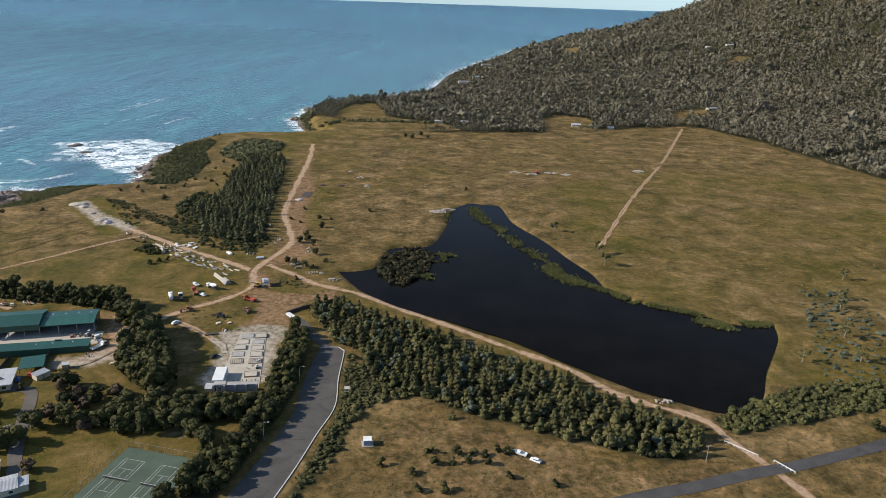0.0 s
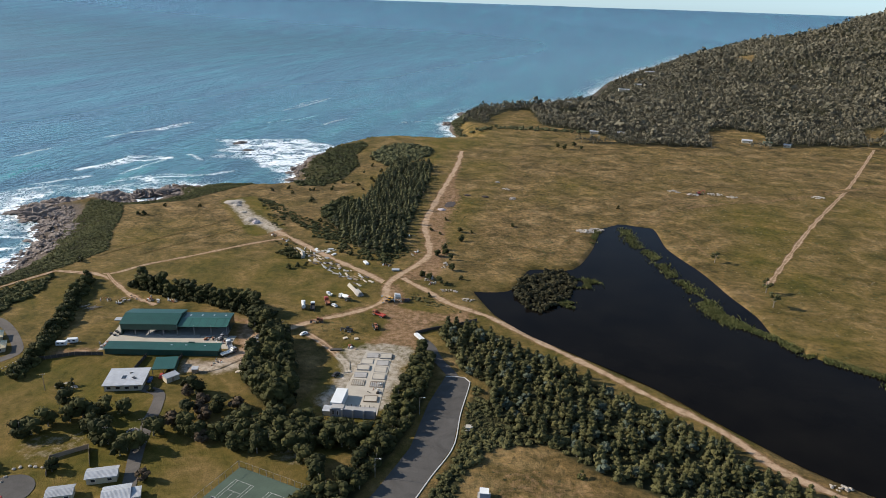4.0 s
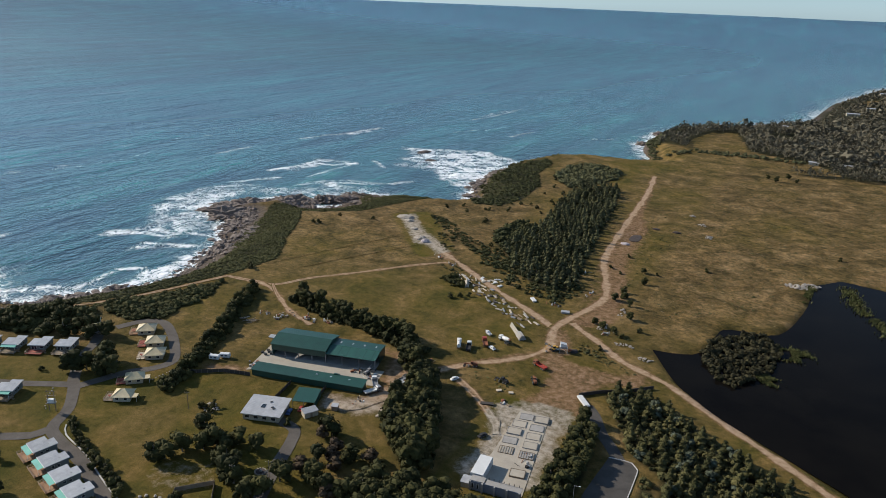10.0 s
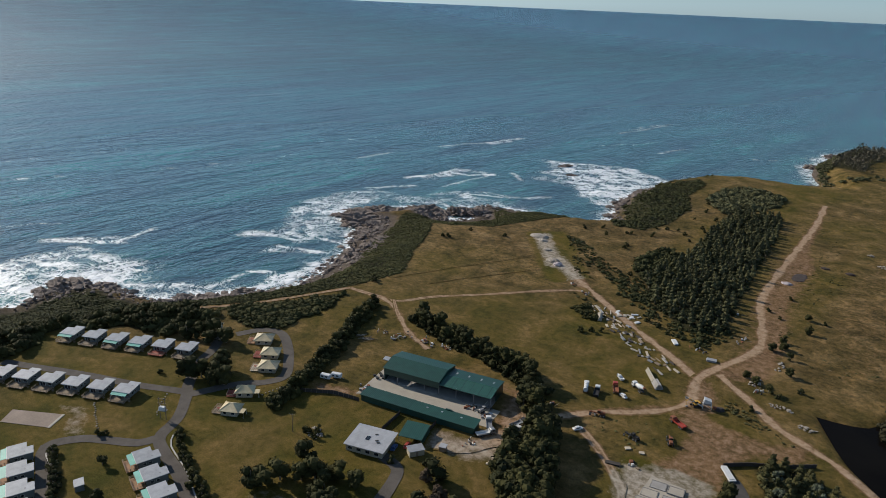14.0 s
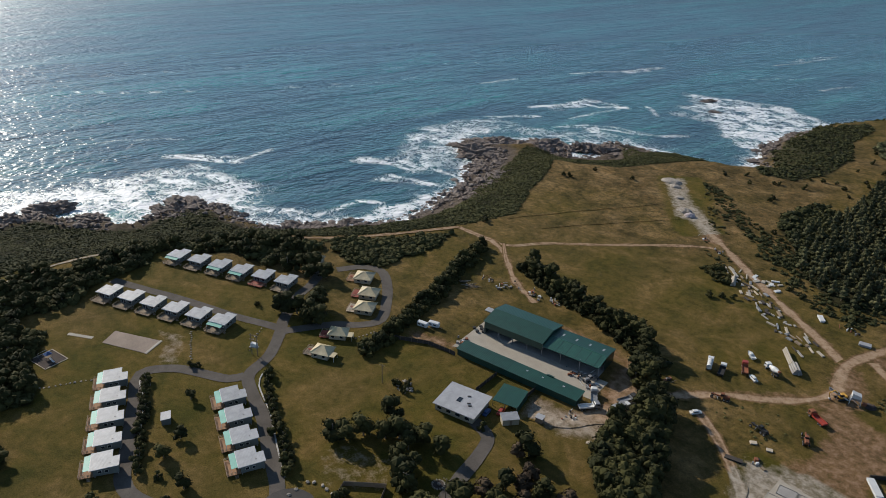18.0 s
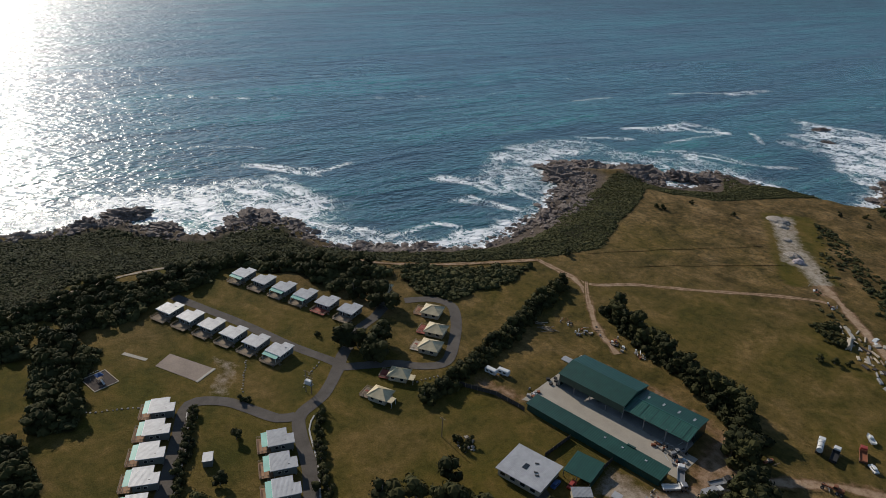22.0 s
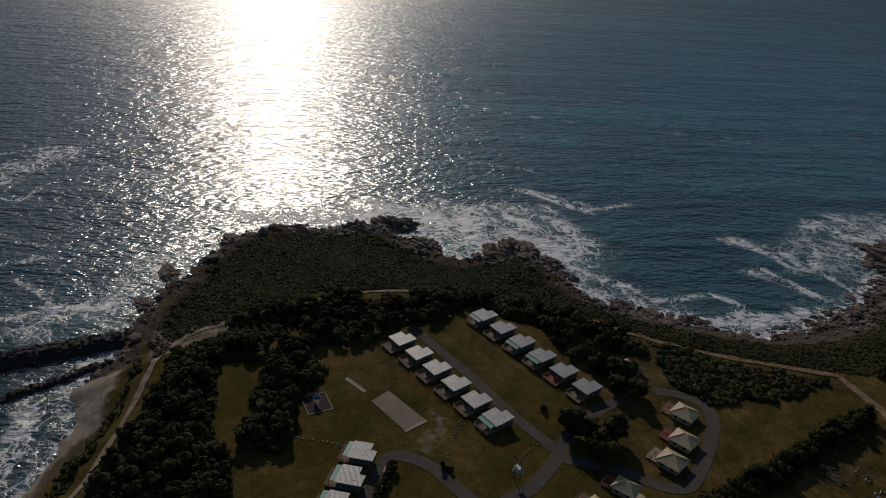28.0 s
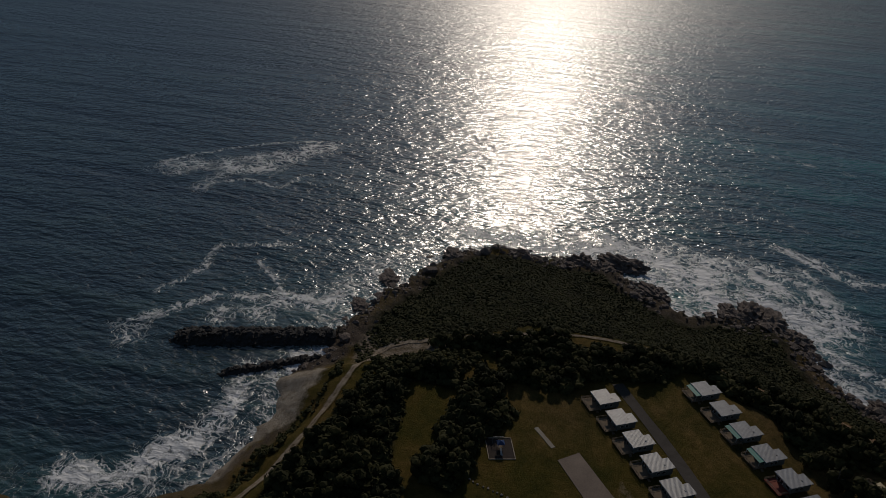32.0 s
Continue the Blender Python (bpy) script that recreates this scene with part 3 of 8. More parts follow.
def soft_box(sx, sy, sz, cut=0.06, cx=0.0, cy=0.0, z0=0.0):
    bm = boxes((cx, cy, z0, sx, sy, sz))
    bmesh.ops.bevel(bm, geom=bm.edges[:], offset=cut, segments=1, affect="EDGES")
    return bm


def tube(bm, a, b, r0, r1=None, seg=8):
    """A closed tapered tube from a to b."""
    a, b = Vector(a), Vector(b)
    q = (b - a).to_track_quat("Z", "Y").to_matrix().to_4x4()
    bmesh.ops.create_cone(bm, cap_ends=True, segments=seg, radius1=r0, radius2=r0 if r1 is None else r1, depth=(b - a).length,
                          matrix=Matrix.Translation((a + b) / 2) @ q)
    return bm


def prism(poly, z0, z1, bm=None):
    """An upright solid over an outline; z1 may be a function of x and y."""
    bm = bm or bmesh.new()
    top = z1 if callable(z1) else (lambda x, y: z1)
    lo = [bm.verts.new((x, y, z0 if not callable(z0) else z0(x, y))) for x, y in poly]
    hi = [bm.verts.new((x, y, top(x, y))) for x, y in poly]
    n = len(poly)
    bm.faces.new(lo[::-1])
    bm.faces.new(hi)
    for i in range(n):
        bm.faces.new((lo[i], lo[(i + 1) % n], hi[(i + 1) % n], hi[i]))
    bmesh.ops.recalc_face_normals(bm, faces=bm.faces)
    return bm


def flat_object(name, mesh_or_bm, material, label, category, kind="structure"):
    me = bpy.data.meshes.new(name)
    mesh_or_bm.to_mesh(me)
    mesh_or_bm.free()
    me.materials.append(material)
    return tagged(new(name, me), label, category, kind=kind)


def spline(points, step):
    """A smooth line through points, at about that spacing."""
    p = np.array(points, float)
    ext = np.vstack([2 * p[0] - p[1], p, 2 * p[-1] - p[-2]])
    out = []
    for i in range(len(p) - 1):
        a, b, c, d = ext[i:i + 4]
        n = max(1, int(np.linalg.norm(c - b) / step))
        for k in range(n):
            s = k / n
            out.append(0.5 * (2 * b + (c - a) * s + (2 * a - 5 * b + 4 * c - d) * s * s + (3 * b - a - 3 * c + d) * s ** 3))
    return np.array(out + [p[-1]])


def set_zone(me, values):
    at = me.attributes.new("zone", "FLOAT_COLOR", "POINT")
    at.data.foreach_set("color", np.asarray(values, np.float32).ravel())

# ---- planted areas: outline, spacing, crown radius range, leaves ----
SHORE_BAND = PATH_COAST[4:] + [(-370, 378), (-384, 348), (-398, 320), (-414, 299), (-445, 294), (-468, 282), (-464, 260), (-457, 240),
                               (-480, 214), (-500, 204), (-498, 173), (-502, 150), (-500, 129), (-488, 112), (-468, 101),
                               (-442, 93), (-418, 84), (-392, 80)]
PARK_BAND = [(-339, 303), (-341, 286), (-337, 270), (-361, 263), (-371, 255), (-385, 239), (-384, 229), (-373, 222), (-369, 204),
             (-364, 190), (-355, 185), (-352, 172), (-356, 160), (-372, 150), (-378, 120), (-385, 150), (-396, 190), (-397, 240), (-378, 273), (-356, 296)]
FINGER = [(-358, 160), (-345, 158), (-335, 165), (-319, 160), (-316, 155), (-300, 156), (-288, 150), (-293, 139), (-312, 141), (-335, 143), (-358, 148)]
SOUTH_MASS = [(-252, 92), (-272, 95), (-296, 99), (-326, 103), (-344, 112), (-359, 129), (-354, 141), (-343, 144), (-343, 122), (-321, 125),
              (-293, 128), (-284, 136), (-262, 138), (-250, 120)]
COVE_SCRUB = [(-349, 313), (-328, 339), (-315, 372), (-306, 353), (-306, 330), (-303, 311), (-315, 305), (-330, 305)]
POINT_SCRUB = [(-345, 307), (-333, 335), (-322, 377), (-317, 404), (-315, 423), (-337, 457), (-353, 490), (-374, 520), (-359, 526), (-333, 546),
               (-318, 590), (-300, 632), (-335, 636), (-378, 616), (-384, 582), (-404, 560), (-414, 528), (-400, 505), (-375, 402), (-372, 378), (-398, 320)]
KNOLL_SCRUB = [(-287, 655), (-303, 706), (-306, 752), (-300, 800), (-280, 842), (-267, 823), (-262, 769), (-241, 718), (-236, 662), (-244, 629), (-266, 622)]
GULLY_SCRUB = [(-207, 536), (-214, 556), (-211, 594), (-194, 592), (-182, 552), (-180, 509)]
RIDGE_SCRUB = [(-245, 765), (-247, 813), (-231, 842), (-191, 829), (-185, 792), (-197, 754), (-215, 728)]
PLANTATION = [(-205, 736), (-173, 752), (-157, 680), (-148, 613), (-134, 520), (-126, 480), (-141, 468), (-171, 488), (-196, 528), (-192, 600), (-204, 680)]
BELT = [(-74, 367), (-58, 376), (-24, 352), (12, 328), (59, 294), (80, 274), (107, 257), (108, 246), (91, 234), (72, 241), (51, 248),
        (29, 258), (13, 264), (-9, 278), (-26, 285), (-36, 300), (-38, 318), (-52, 326)]
VERGE = [(-9, 277), (-28, 270), (-36, 252), (-38, 233), (-48, 207), (-54, 188), (-48, 222), (-44, 245), (-41, 266), (-43, 290), (-43, 312), (-36, 300), (-26, 285)]
CAR_LEFT = [(-78, 348), (-70, 338), (-64, 300), (-64, 274), (-66, 256), (-69, 242), (-72, 222), (-77, 203), (-90, 205), (-80, 232), (-76, 250), (-75, 304)]
CREEK = [(112, 264), (124, 256), (150, 264), (190, 278), (218, 288), (218, 304), (190, 301), (165, 296), (150, 286), (135, 276)]
WEED_BANK = [(-218, 470), (-186, 456), (-158, 440), (-150, 444), (-178, 464), (-205, 480), (-232, 520), (-262, 562), (-272, 558), (-240, 512)]
ISLAND = [(-43, 437), (-39, 459), (-17, 477), (-7, 466), (-8, 435), (-23, 406), (-35, 412)]
DENSE = [SHORE_BAND, PARK_BAND, FINGER, SOUTH_MASS, COVE_SCRUB, POINT_SCRUB, KNOLL_SCRUB, GULLY_SCRUB, RIDGE_SCRUB, PLANTATION, BELT,
         VERGE, CAR_LEFT, CREEK, ISLAND]
CLUMP = [(-172, 350), (-160, 347), (-145, 331), (-131, 306), (-124, 294), (-118, 280), (-119, 272), (-127, 274), (-140, 284), (-150, 297), (-152, 317)]
CLEARINGS = [[(-149, 900), (-165, 1090), (-150, 1168), (-118, 1185), (-87, 1050), (-6, 1005), (20, 960)], [(133, 962), (205, 996), (216, 1089), (168, 1117), (137, 1072)],
             [(350, 1140), (336, 1058), (409, 1114), (436, 1170), (391, 1172)], [(560, 1500), (640, 1540), (600, 1580)],
             [(30, 1740), (62, 1900), (110, 1990), (135, 1960), (90, 1860), (60, 1740)], [(230, 2300), (250, 2420), (300, 2420), (285, 2300)],
             [(300, 2080), (330, 2220), (355, 2220), (345, 1960), (315, 1900)]]
TRACKS = [(TRACK_WEST, 3.4), (TRACK_MAIN, 5.0), (TRACK_NORTH, 6.0), (TRACK_DAM, 5.0), (TRACK_SOUTH, 4.0), (TRACK_LOOP, 2.6), (TRACK_FIELD, 3.6),
          (TRACK_HEATH, 5.0), (TRACK_SHORE, 1.6), (TRACK_HILL, 1.4), (TRACK_EDGE, 3.0), (TRACK_FAINT, 2.0), (TRACK_PALE, 2.2), (TRACK_LANE, 3.2), (TRACK_YARD, 6.0), (PATH_COAST, 2.4)]
# mown strips through the scrub
STRIPS = [[(-400, 215), (-391, 195), (-393, 183)], [(-397, 171), (-390, 158), (-384, 148)]]
# bare ground: outline, strength
BARE = [([(-118, 420), (-111, 421), (-101, 405), (-101, 391), (-93, 388), (-70, 390), (-65, 399), (-56, 388), (-61, 380), (-74, 375), (-79, 368), (-80, 354),
          (-78, 336), (-78, 316), (-96, 315), (-108, 335), (-102, 352), (-104, 369), (-114, 381), (-125, 369), (-144, 353), (-145, 357), (-128, 378), (-116, 390), (-116, 403)], 0.71),
        ([(-116, 430), (-109, 462), (-113, 493), (-129, 534), (-138, 628), (-145, 716), (-147, 758), (-140, 759), (-131, 680), (-115, 632), (-113, 587), (-110, 548), (-96, 495),
          (-90, 441), (-103, 431)], 0.70),
        ([(-117, 334), (-101, 338), (-84, 336), (-77, 311), (-76, 284), (-101, 274), (-110, 284), (-107, 305), (-111, 321)], 0.80),
        ([(-302, 555), (-292, 568), (-266, 534), (-235, 512), (-213, 488), (-222, 480), (-240, 498), (-256, 502), (-282, 531)], 0.80),
        ([(-150, 640), (-128, 648), (-108, 620), (-104, 560), (-100, 520), (-96, 480), (-100, 450), (-118, 462), (-128, 500), (-134, 560)], 0.42),
        ([(-240, 340), (-205, 350), (-176, 352), (-158, 348), (-150, 330), (-148, 300), (-164, 290), (-178, 288), (-184, 300), (-168, 304),
          (-166, 318), (-172, 328), (-176, 345), (-208, 342)], 0.80),
        ([(-250, 292), (-236, 300), (-224, 298), (-230, 290), (-243, 284)], 0.75),
        ([(-312, 205), (-300, 202), (-288, 195), (-280, 200), (-290, 208), (-300, 212)], 0.62),
        ([(-355, 83), (-346, 87), (-328, 85), (-316, 86), (-305, 76), (-281, 73), (-284, 59), (-295, 59), (-309, 64), (-319, 65), (-334, 62), (-342, 57), (-348, 52)], 0.95),
        ([(-392, 84), (-372, 90), (-350, 93), (-353, 101), (-364, 108), (-373, 134), (-383, 142), (-383, 122), (-388, 100)], 0.75),
        ([(60, 705), (120, 735), (150, 720), (205, 742), (235, 770), (150, 700), (100, 690), (40, 590), (22, 602), (50, 640)], 0.40),
        ([(-205, 216), (-190, 212), (-172, 228), (-186, 238), (-205, 230)], 0.40),
        ([(-30, 268), (-24, 236), (-12, 208), (10, 214), (-4, 240), (-18, 262)], 0.36),
        ([(-30, 262), (-20, 214), (-10, 190), (120, 226), (104, 240), (88, 230), (50, 244), (13, 258)], 0.40),
        ([(-110, 240), (-90, 236), (-84, 246), (-104, 252)], 0.45),
        ([(-60, 470), (-10, 492), (0, 540), (-40, 640), (-80, 700), (-96, 620), (-80, 520)], 0.33)]


def zones(px, py):
    """Shares of bare earth, dryness, rock and darker planted floor over the plan."""
    d = coast_distance(px, py)
    jx, jy = px + 1.6 * rough(px, py, 6, 3), py + 1.6 * rough(px, py, 6, 8)
    dirt = np.zeros(px.shape)
    for line, w in TRACKS:
        dirt = np.maximum(dirt, 0.30 * smooth(-line_distance(jx, jy, line), -w * 1.6, -w * 0.4))
    for poly, s in BARE:
        dirt = np.maximum(dirt, s * smooth(signed_distance(jx, jy, poly), -3.5, 4))
    dry = 0.55 + 0 * px
    park = smooth(-(py - 0.28 * px - 368), 0, 25) * smooth(-px, 118, 150)
    park = np.maximum(park, smooth(-px, 78, 92) * smooth(-py, -264, -250))
    dry = dry - 0.36 * park
    paddock = smooth(signed_distance(px, py, [(-296, 386), (-250, 440), (-214, 470), (-150, 430), (-125, 405), (-150, 375), (-180, 374), (-240, 378)]), -6, 10)
    dry = dry - 0.22 * paddock
    field = smooth(px, -120, -80) * smooth(py, 400, 470)
    dry = np.maximum(dry, 0.92 * field - 0.60 * smooth(px, 50, 170) * smooth(-py, -820, -640))
    dry = dry - 0.25 * smooth(signed_distance(px, py, [(-190, 690), (-150, 860), (-170, 930), (-230, 900), (-215, 840), (-180, 760)]), -6, 10)
    dry = np.where((px > -60) & (py < 300), 1.0, dry)
    dry = dry + 0.34 * smooth(-px, 205, 225) * smooth(py, 440, 475) * smooth(-py, -900, -640)
    tip = smooth(-np.hypot(px + 420, py - 548), -95, -60)
    for poly in ([(-303, 556), (-286, 572), (-258, 540), (-226, 502), (-236, 482), (-256, 500), (-282, 530)], [(-112, 337), (-84, 340), (-74, 300), (-74, 272), (-110, 270)],
                 [(-355, 83), (-346, 87), (-328, 85), (-316, 86), (-305, 76), (-281, 73), (-284, 59), (-295, 59), (-309, 64), (-319, 65), (-334, 62), (-342, 57), (-348, 52)]):
        dry = np.where(signed_distance(px, py, poly) > -4, 0.12, dry)
    tip = np.maximum(tip, smooth(-np.abs(py - 500), -130, -100) * smooth(-px, 335, 350))
    beach = smooth(-px, 346, 366) * smooth(py, 296, 325) * smooth(-py, -445, -420)
    rock = smooth(-d, -19 - 24 * tip - 6 * beach, -8 - 15 * tip - 8 * beach) * np.clip(0.66 + 0.42 * rough(px, py, 40, 2.0) + tip + 0.5 * beach, 0, 1)
    rock = np.where(dirt > 0.8, 0, rock)
    dark_floor = np.zeros(px.shape)
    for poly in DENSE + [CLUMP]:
        dark_floor = np.maximum(dark_floor, smooth(signed_distance(px, py, poly), -2.5, 2))
    dark_floor = np.where(d > 9, dark_floor, 0)
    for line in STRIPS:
        dark_floor = np.where(line_distance(px, py, line) < 4.5, 0, dark_floor)
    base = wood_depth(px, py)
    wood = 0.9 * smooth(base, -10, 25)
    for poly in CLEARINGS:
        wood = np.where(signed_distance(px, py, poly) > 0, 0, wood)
    dark_floor = np.maximum(dark_floor, wood)
    for line, w in TRACKS:
        dark_floor = np.where(line_distance(px, py, line) < w * 0.5 + 2.0, 0, dark_floor)
    return np.stack([dirt, np.clip(dry, 0, 1), np.clip(rock, 0, 1), dark_floor], -1)


def axis_lines(parts):
    out = []
    for a, b, s in parts:
        out += list(np.arange(a, b, s))
    return np.array(out + [parts[-1][1]], float)


def sheet(name, xs, ys, height, material):
    gx, gy = np.meshgrid(xs, ys)
    gz = height(gx, gy)
    i = np.arange(gx.size).reshape(gx.shape)
    faces = np.stack([i[:-1, :-1], i[:-1, 1:], i[1:, 1:], i[1:, :-1]], -1).reshape(-1, 4)
    me = mesh_of(name, np.stack([gx, gy, gz], -1).reshape(-1, 3), faces, [material], smoothed=True)
    return new(name, me), gx.ravel(), gy.ravel(), gz.ravel()


gxs = axis_lines([(-1000, -530, 40), (-530, 220, 2.5), (220, 520, 8), (520, 1500, 30), (1500, 4600, 100)])
gys = axis_lines([(-4200, -200, 200), (-200, 0, 20), (0, 660, 2.5), (660, 1050, 6), (1050, 1700, 14), (1700, 3700, 50)])
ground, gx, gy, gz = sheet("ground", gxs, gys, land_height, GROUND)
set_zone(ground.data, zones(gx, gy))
tagged(ground, "grassy coastal headland with dry paddocks below a hill", "ground", kind="structure")

# white water: start, end, half width, strength
FOAM = [(-496, 214, -484, 250, 10, 1.0), (-484, 250, -484, 296, 12, 1.1), (-440, 306, -404, 330, 6, 0.9), (-392, 352, -380, 392, 7, 1.1), (-384, 402, -398, 440, 7, 1.1),
        (-400, 448, -424, 484, 7, 1.0), (-470, 500, -484, 524, 9, 1.1), (-466, 548, -448, 584, 8, 1.1), (-402, 640, -360, 646, 6, 1.0), (-322, 850, -306, 900, 8, 1.1),
        (-337, 54, -322, 51, 7.5, 1.1), (-322, 51, -302, 46, 7.5, 1.1), (-302, 46, -289, 37, 7.5, 1.1), (-289, 37, -275, 27, 7.5, 1.1), (-290, 48, -276, 42, 7.5, 0.65),
        (-346, 770, -300, 720, 18, 0.95), (-430, 770, -346, 770, 10, 0.6), (-300, 690, -293, 672, 10, 1), (-633, 688, -624, 732, 4, 0.8),
        (-612, 815, -590, 880, 3, 0.6), (-590, 880, -573, 950, 5, 0.8), (-511, 679, -510, 727, 9, 0.85), (-510, 727, -472, 740, 5, 0.7), (-459, 639, -377, 706, 5, 0.75),
        (-513, 1153, -491, 1258, 4, 0.7), (-520, 593, -501, 639, 6, 0.75), (-509, 491, -512, 541, 10, 0.75), (-478, 421, -462, 447, 6, 0.75),
        (-439, 412, -418, 432, 7, 0.75), (-391, 440, -379, 405, 9, 1), (-379, 405, -384, 372, 7, 0.95), (-384, 372, -398, 338, 4, 0.6), (-563, 304, -530, 345, 4, 0.75),
        (-488, 290, -474, 328, 14, 1), (-480, 310, -440, 306, 10, 0.9), (-518, 270, -518, 306, 8, 0.6), (-300, 1077, -275, 1094, 5, 0.7), (-227, 1079, -200, 1000, 13, 1),
        (-245, 1150, -225, 1200, 9, 0.9), (-561, -112, -583, -50, 14, 0.75), (-583, -61, -642, -31, 14, 0.7), (-527, -75, -600, -60, 8, 0.6), (-424, -19, -448, -12, 3, 0.8),
        (-448, -12, -463, 15, 3.5, 0.85), (-372, -9, -400, 13, 4, 0.9), (-400, 13, -412, 38, 4, 0.9), (-412, 38, -404, 59, 4, 0.85), (-360, -6, -372, -9, 8, 0.7),
        (-569, 306, -538, 351, 4, 0.75),
        (-537, 264, -531, 312, 9, 0.6), (-531, 312, -488, 326, 9, 0.8), (-520, 190, -512, 240, 14, 0.9), (-525, 120, -520, 190, 12, 0.75), (-470, 80, -420, 62, 12, 0.55),
        (-420, 62, -385, 30, 9, 0.7), (-480, 500, -490, 560, 10, 0.8), (-455, 480, -420, 470, 8, 0.7), (-470, 590, -440, 620, 9, 0.7), (-410, 600, -425, 640, 10, 0.9),
        (-700, 500, -690, 640, 2, 0.45), (-860, 350, -840, 520, 2, 0.4), (-470, 1000, -440, 1080, 3, 0.5), (-640, 240, -610, 330, 3, 0.5), (-760, 620, -700, 820, 2, 0.45)]
# torn lines of surf: points, half width, strength
SURF = [([(-426, 328), (-408, 338), (-413, 358), (-413, 376), (-399, 384)], 2.4, 0.85), ([(-413, 299), (-404, 319), (-394, 345), (-381, 379), (-382, 412), (-398, 449), (-423, 476)], 4.0, 1.15),
        ([(-526, 656), (-514, 711), (-489, 717), (-475, 740)], 4.0, 0.9), ([(-475, 740), (-474, 681), (-474, 660)], 2.6, 0.85), ([(-463, 624), (-441, 649), (-406, 671), (-384, 700)], 2.6, 0.9),
        ([(-450, 610), (-432, 608), (-407, 587)], 2.6, 0.85), ([(-461, 764), (-437, 740)], 2.6, 0.9), ([(-617, 815), (-595, 868), (-579, 953)], 2.6, 0.8), ([(-506, 1108), (-488, 1238)], 3.0, 0.7),
        ([(-400, 1013), (-385, 1068)], 3.0, 0.7), ([(-560, 311), (-532, 343), (-544, 375)], 2.4, 0.85), ([(-506, 490), (-504, 526), (-481, 546)], 4.0, 0.9), ([(-486, 478), (-434, 457), (-417, 459)], 3.0, 0.85),
        ([(-481, 421), (-461, 439), (-446, 439)], 3.4, 0.9), ([(-443, 421), (-418, 433)], 3.0, 0.9), ([(-725, 472), (-704, 556)], 2.0, 0.6), ([(-806, 296), (-749, 403)], 2.0, 0.55),
        ([(-394, -23), (-415, -17), (-447, -16), (-464, 13)], 1.7, 0.78), ([(-362, -22), (-375, -14), (-381, -1), (-403, 14), (-412, 36), (-401, 56)], 1.8, 0.82),
        ([(-440, 11), (-423, 31), (-400, 53), (-398, 65)], 1.7, 0.78), ([(-563, -124), (-590, -106), (-634, -72), (-656, -38)], 2.2, 0.7), ([(-533, -74), (-552, -51), (-545, -23), (-578, -16)], 2.2, 0.7),
        ([(-336, 56), (-315, 57), (-295, 48), (-274, 28)], 4.0, 1.0)]
sxs = axis_lines([(-4900, -900, 100), (-900, -700, 12), (-700, -230, 3.2), (-230, 300, 14), (300, 4900, 100)])
sys_ = axis_lines([(-4900, -300, 200), (-300, -130, 12), (-130, 960, 3.2), (960, 1500, 9), (1500, 4980, 60)])
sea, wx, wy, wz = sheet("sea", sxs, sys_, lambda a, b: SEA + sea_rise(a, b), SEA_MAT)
sd = -coast_distance(wx, wy)
surf = 1.12 * np.exp(-np.maximum(sd, 0) / (9.0 + 5 * rough(wx, wy, 55, 6.0))) * (0.80 + 0.35 * rough(wx, wy, 38, 9.0))
surf = np.where((wx > -372) & (wy < 60), surf * 0.22, surf) + 0.30 * np.exp(-np.maximum(sd, 0) / 32) * (0.6 + 0.7 * rough(wx, wy, 22, 1.5))
surf = np.where(wy > 1200, 0.9 * np.exp(-np.maximum(sd, 0) / 26) * (0.75 + 0.3 * rough(wx, wy, 90, 3)), surf)
surf = surf * (1 - 0.38 * smooth(-wy, -260, -180))
jx, jy = wx + 9 * rough(wx, wy, 34, 5) + 3.5 * rough(wx, wy, 11, 2), wy + 9 * rough(wx, wy, 34, 7) + 3.5 * rough(wx, wy, 11, 4)
torn = 0.82 + 0.30 * rough(wx, wy, 16, 3.3) + 0.15 * rough(wx, wy, 7, 1.3)
for ax, ay, bx, by, w, s in FOAM:
    w = w * (0.62 if w < 7 else 0.85)
    surf = np.maximum(surf, s * torn * smooth(-line_distance(jx, jy, [(ax, ay), (bx, by)]), -w * 2.3, -w * 0.2))
for line, w, s in SURF:
    surf = np.maximum(surf, s * (0.35 + 0.65 * torn) * smooth(-line_distance(wx + 0.35 * (jx - wx), wy + 0.35 * (jy - wy), line), -w * 1.7, -w * 0.3))
for poly, s in (([(-478, 851), (-432, 868), (-373, 899), (-307, 865), (-289, 729), (-302, 699), (-346, 725), (-417, 774)], 0.95), ([(-560, 192), (-553, 225), (-543, 259), (-518, 301), (-470, 321), (-444, 306), (-458, 266), (-493, 225), (-491, 178)], 0.85), ([(-520, 489), (-533, 552), (-517, 596), (-477, 587), (-479, 546), (-468, 510), (-432, 461), (-434, 435), (-473, 449)], 0.70)):
    lace = 0.78 + 0.48 * rough(jx, jy, 12, 3.3) + 0.30 * rough(wx, wy, 5.5, 1.1)
    surf = np.maximum(surf, s * np.clip(lace, 0.15, 1.25) * smooth(signed_distance(jx, jy, poly), -9, 9))
at = sea.data.attributes.new("foam", "FLOAT_COLOR", "POINT")
# alpha drops southwards, where the painted sea shade takes over
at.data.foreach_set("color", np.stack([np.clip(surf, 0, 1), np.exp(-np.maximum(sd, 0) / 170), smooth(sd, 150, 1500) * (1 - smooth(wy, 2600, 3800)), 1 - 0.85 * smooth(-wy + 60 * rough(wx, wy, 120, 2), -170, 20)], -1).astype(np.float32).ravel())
tagged(sea, "blue-green open sea with white surf along the rocks", "sea", kind="structure")


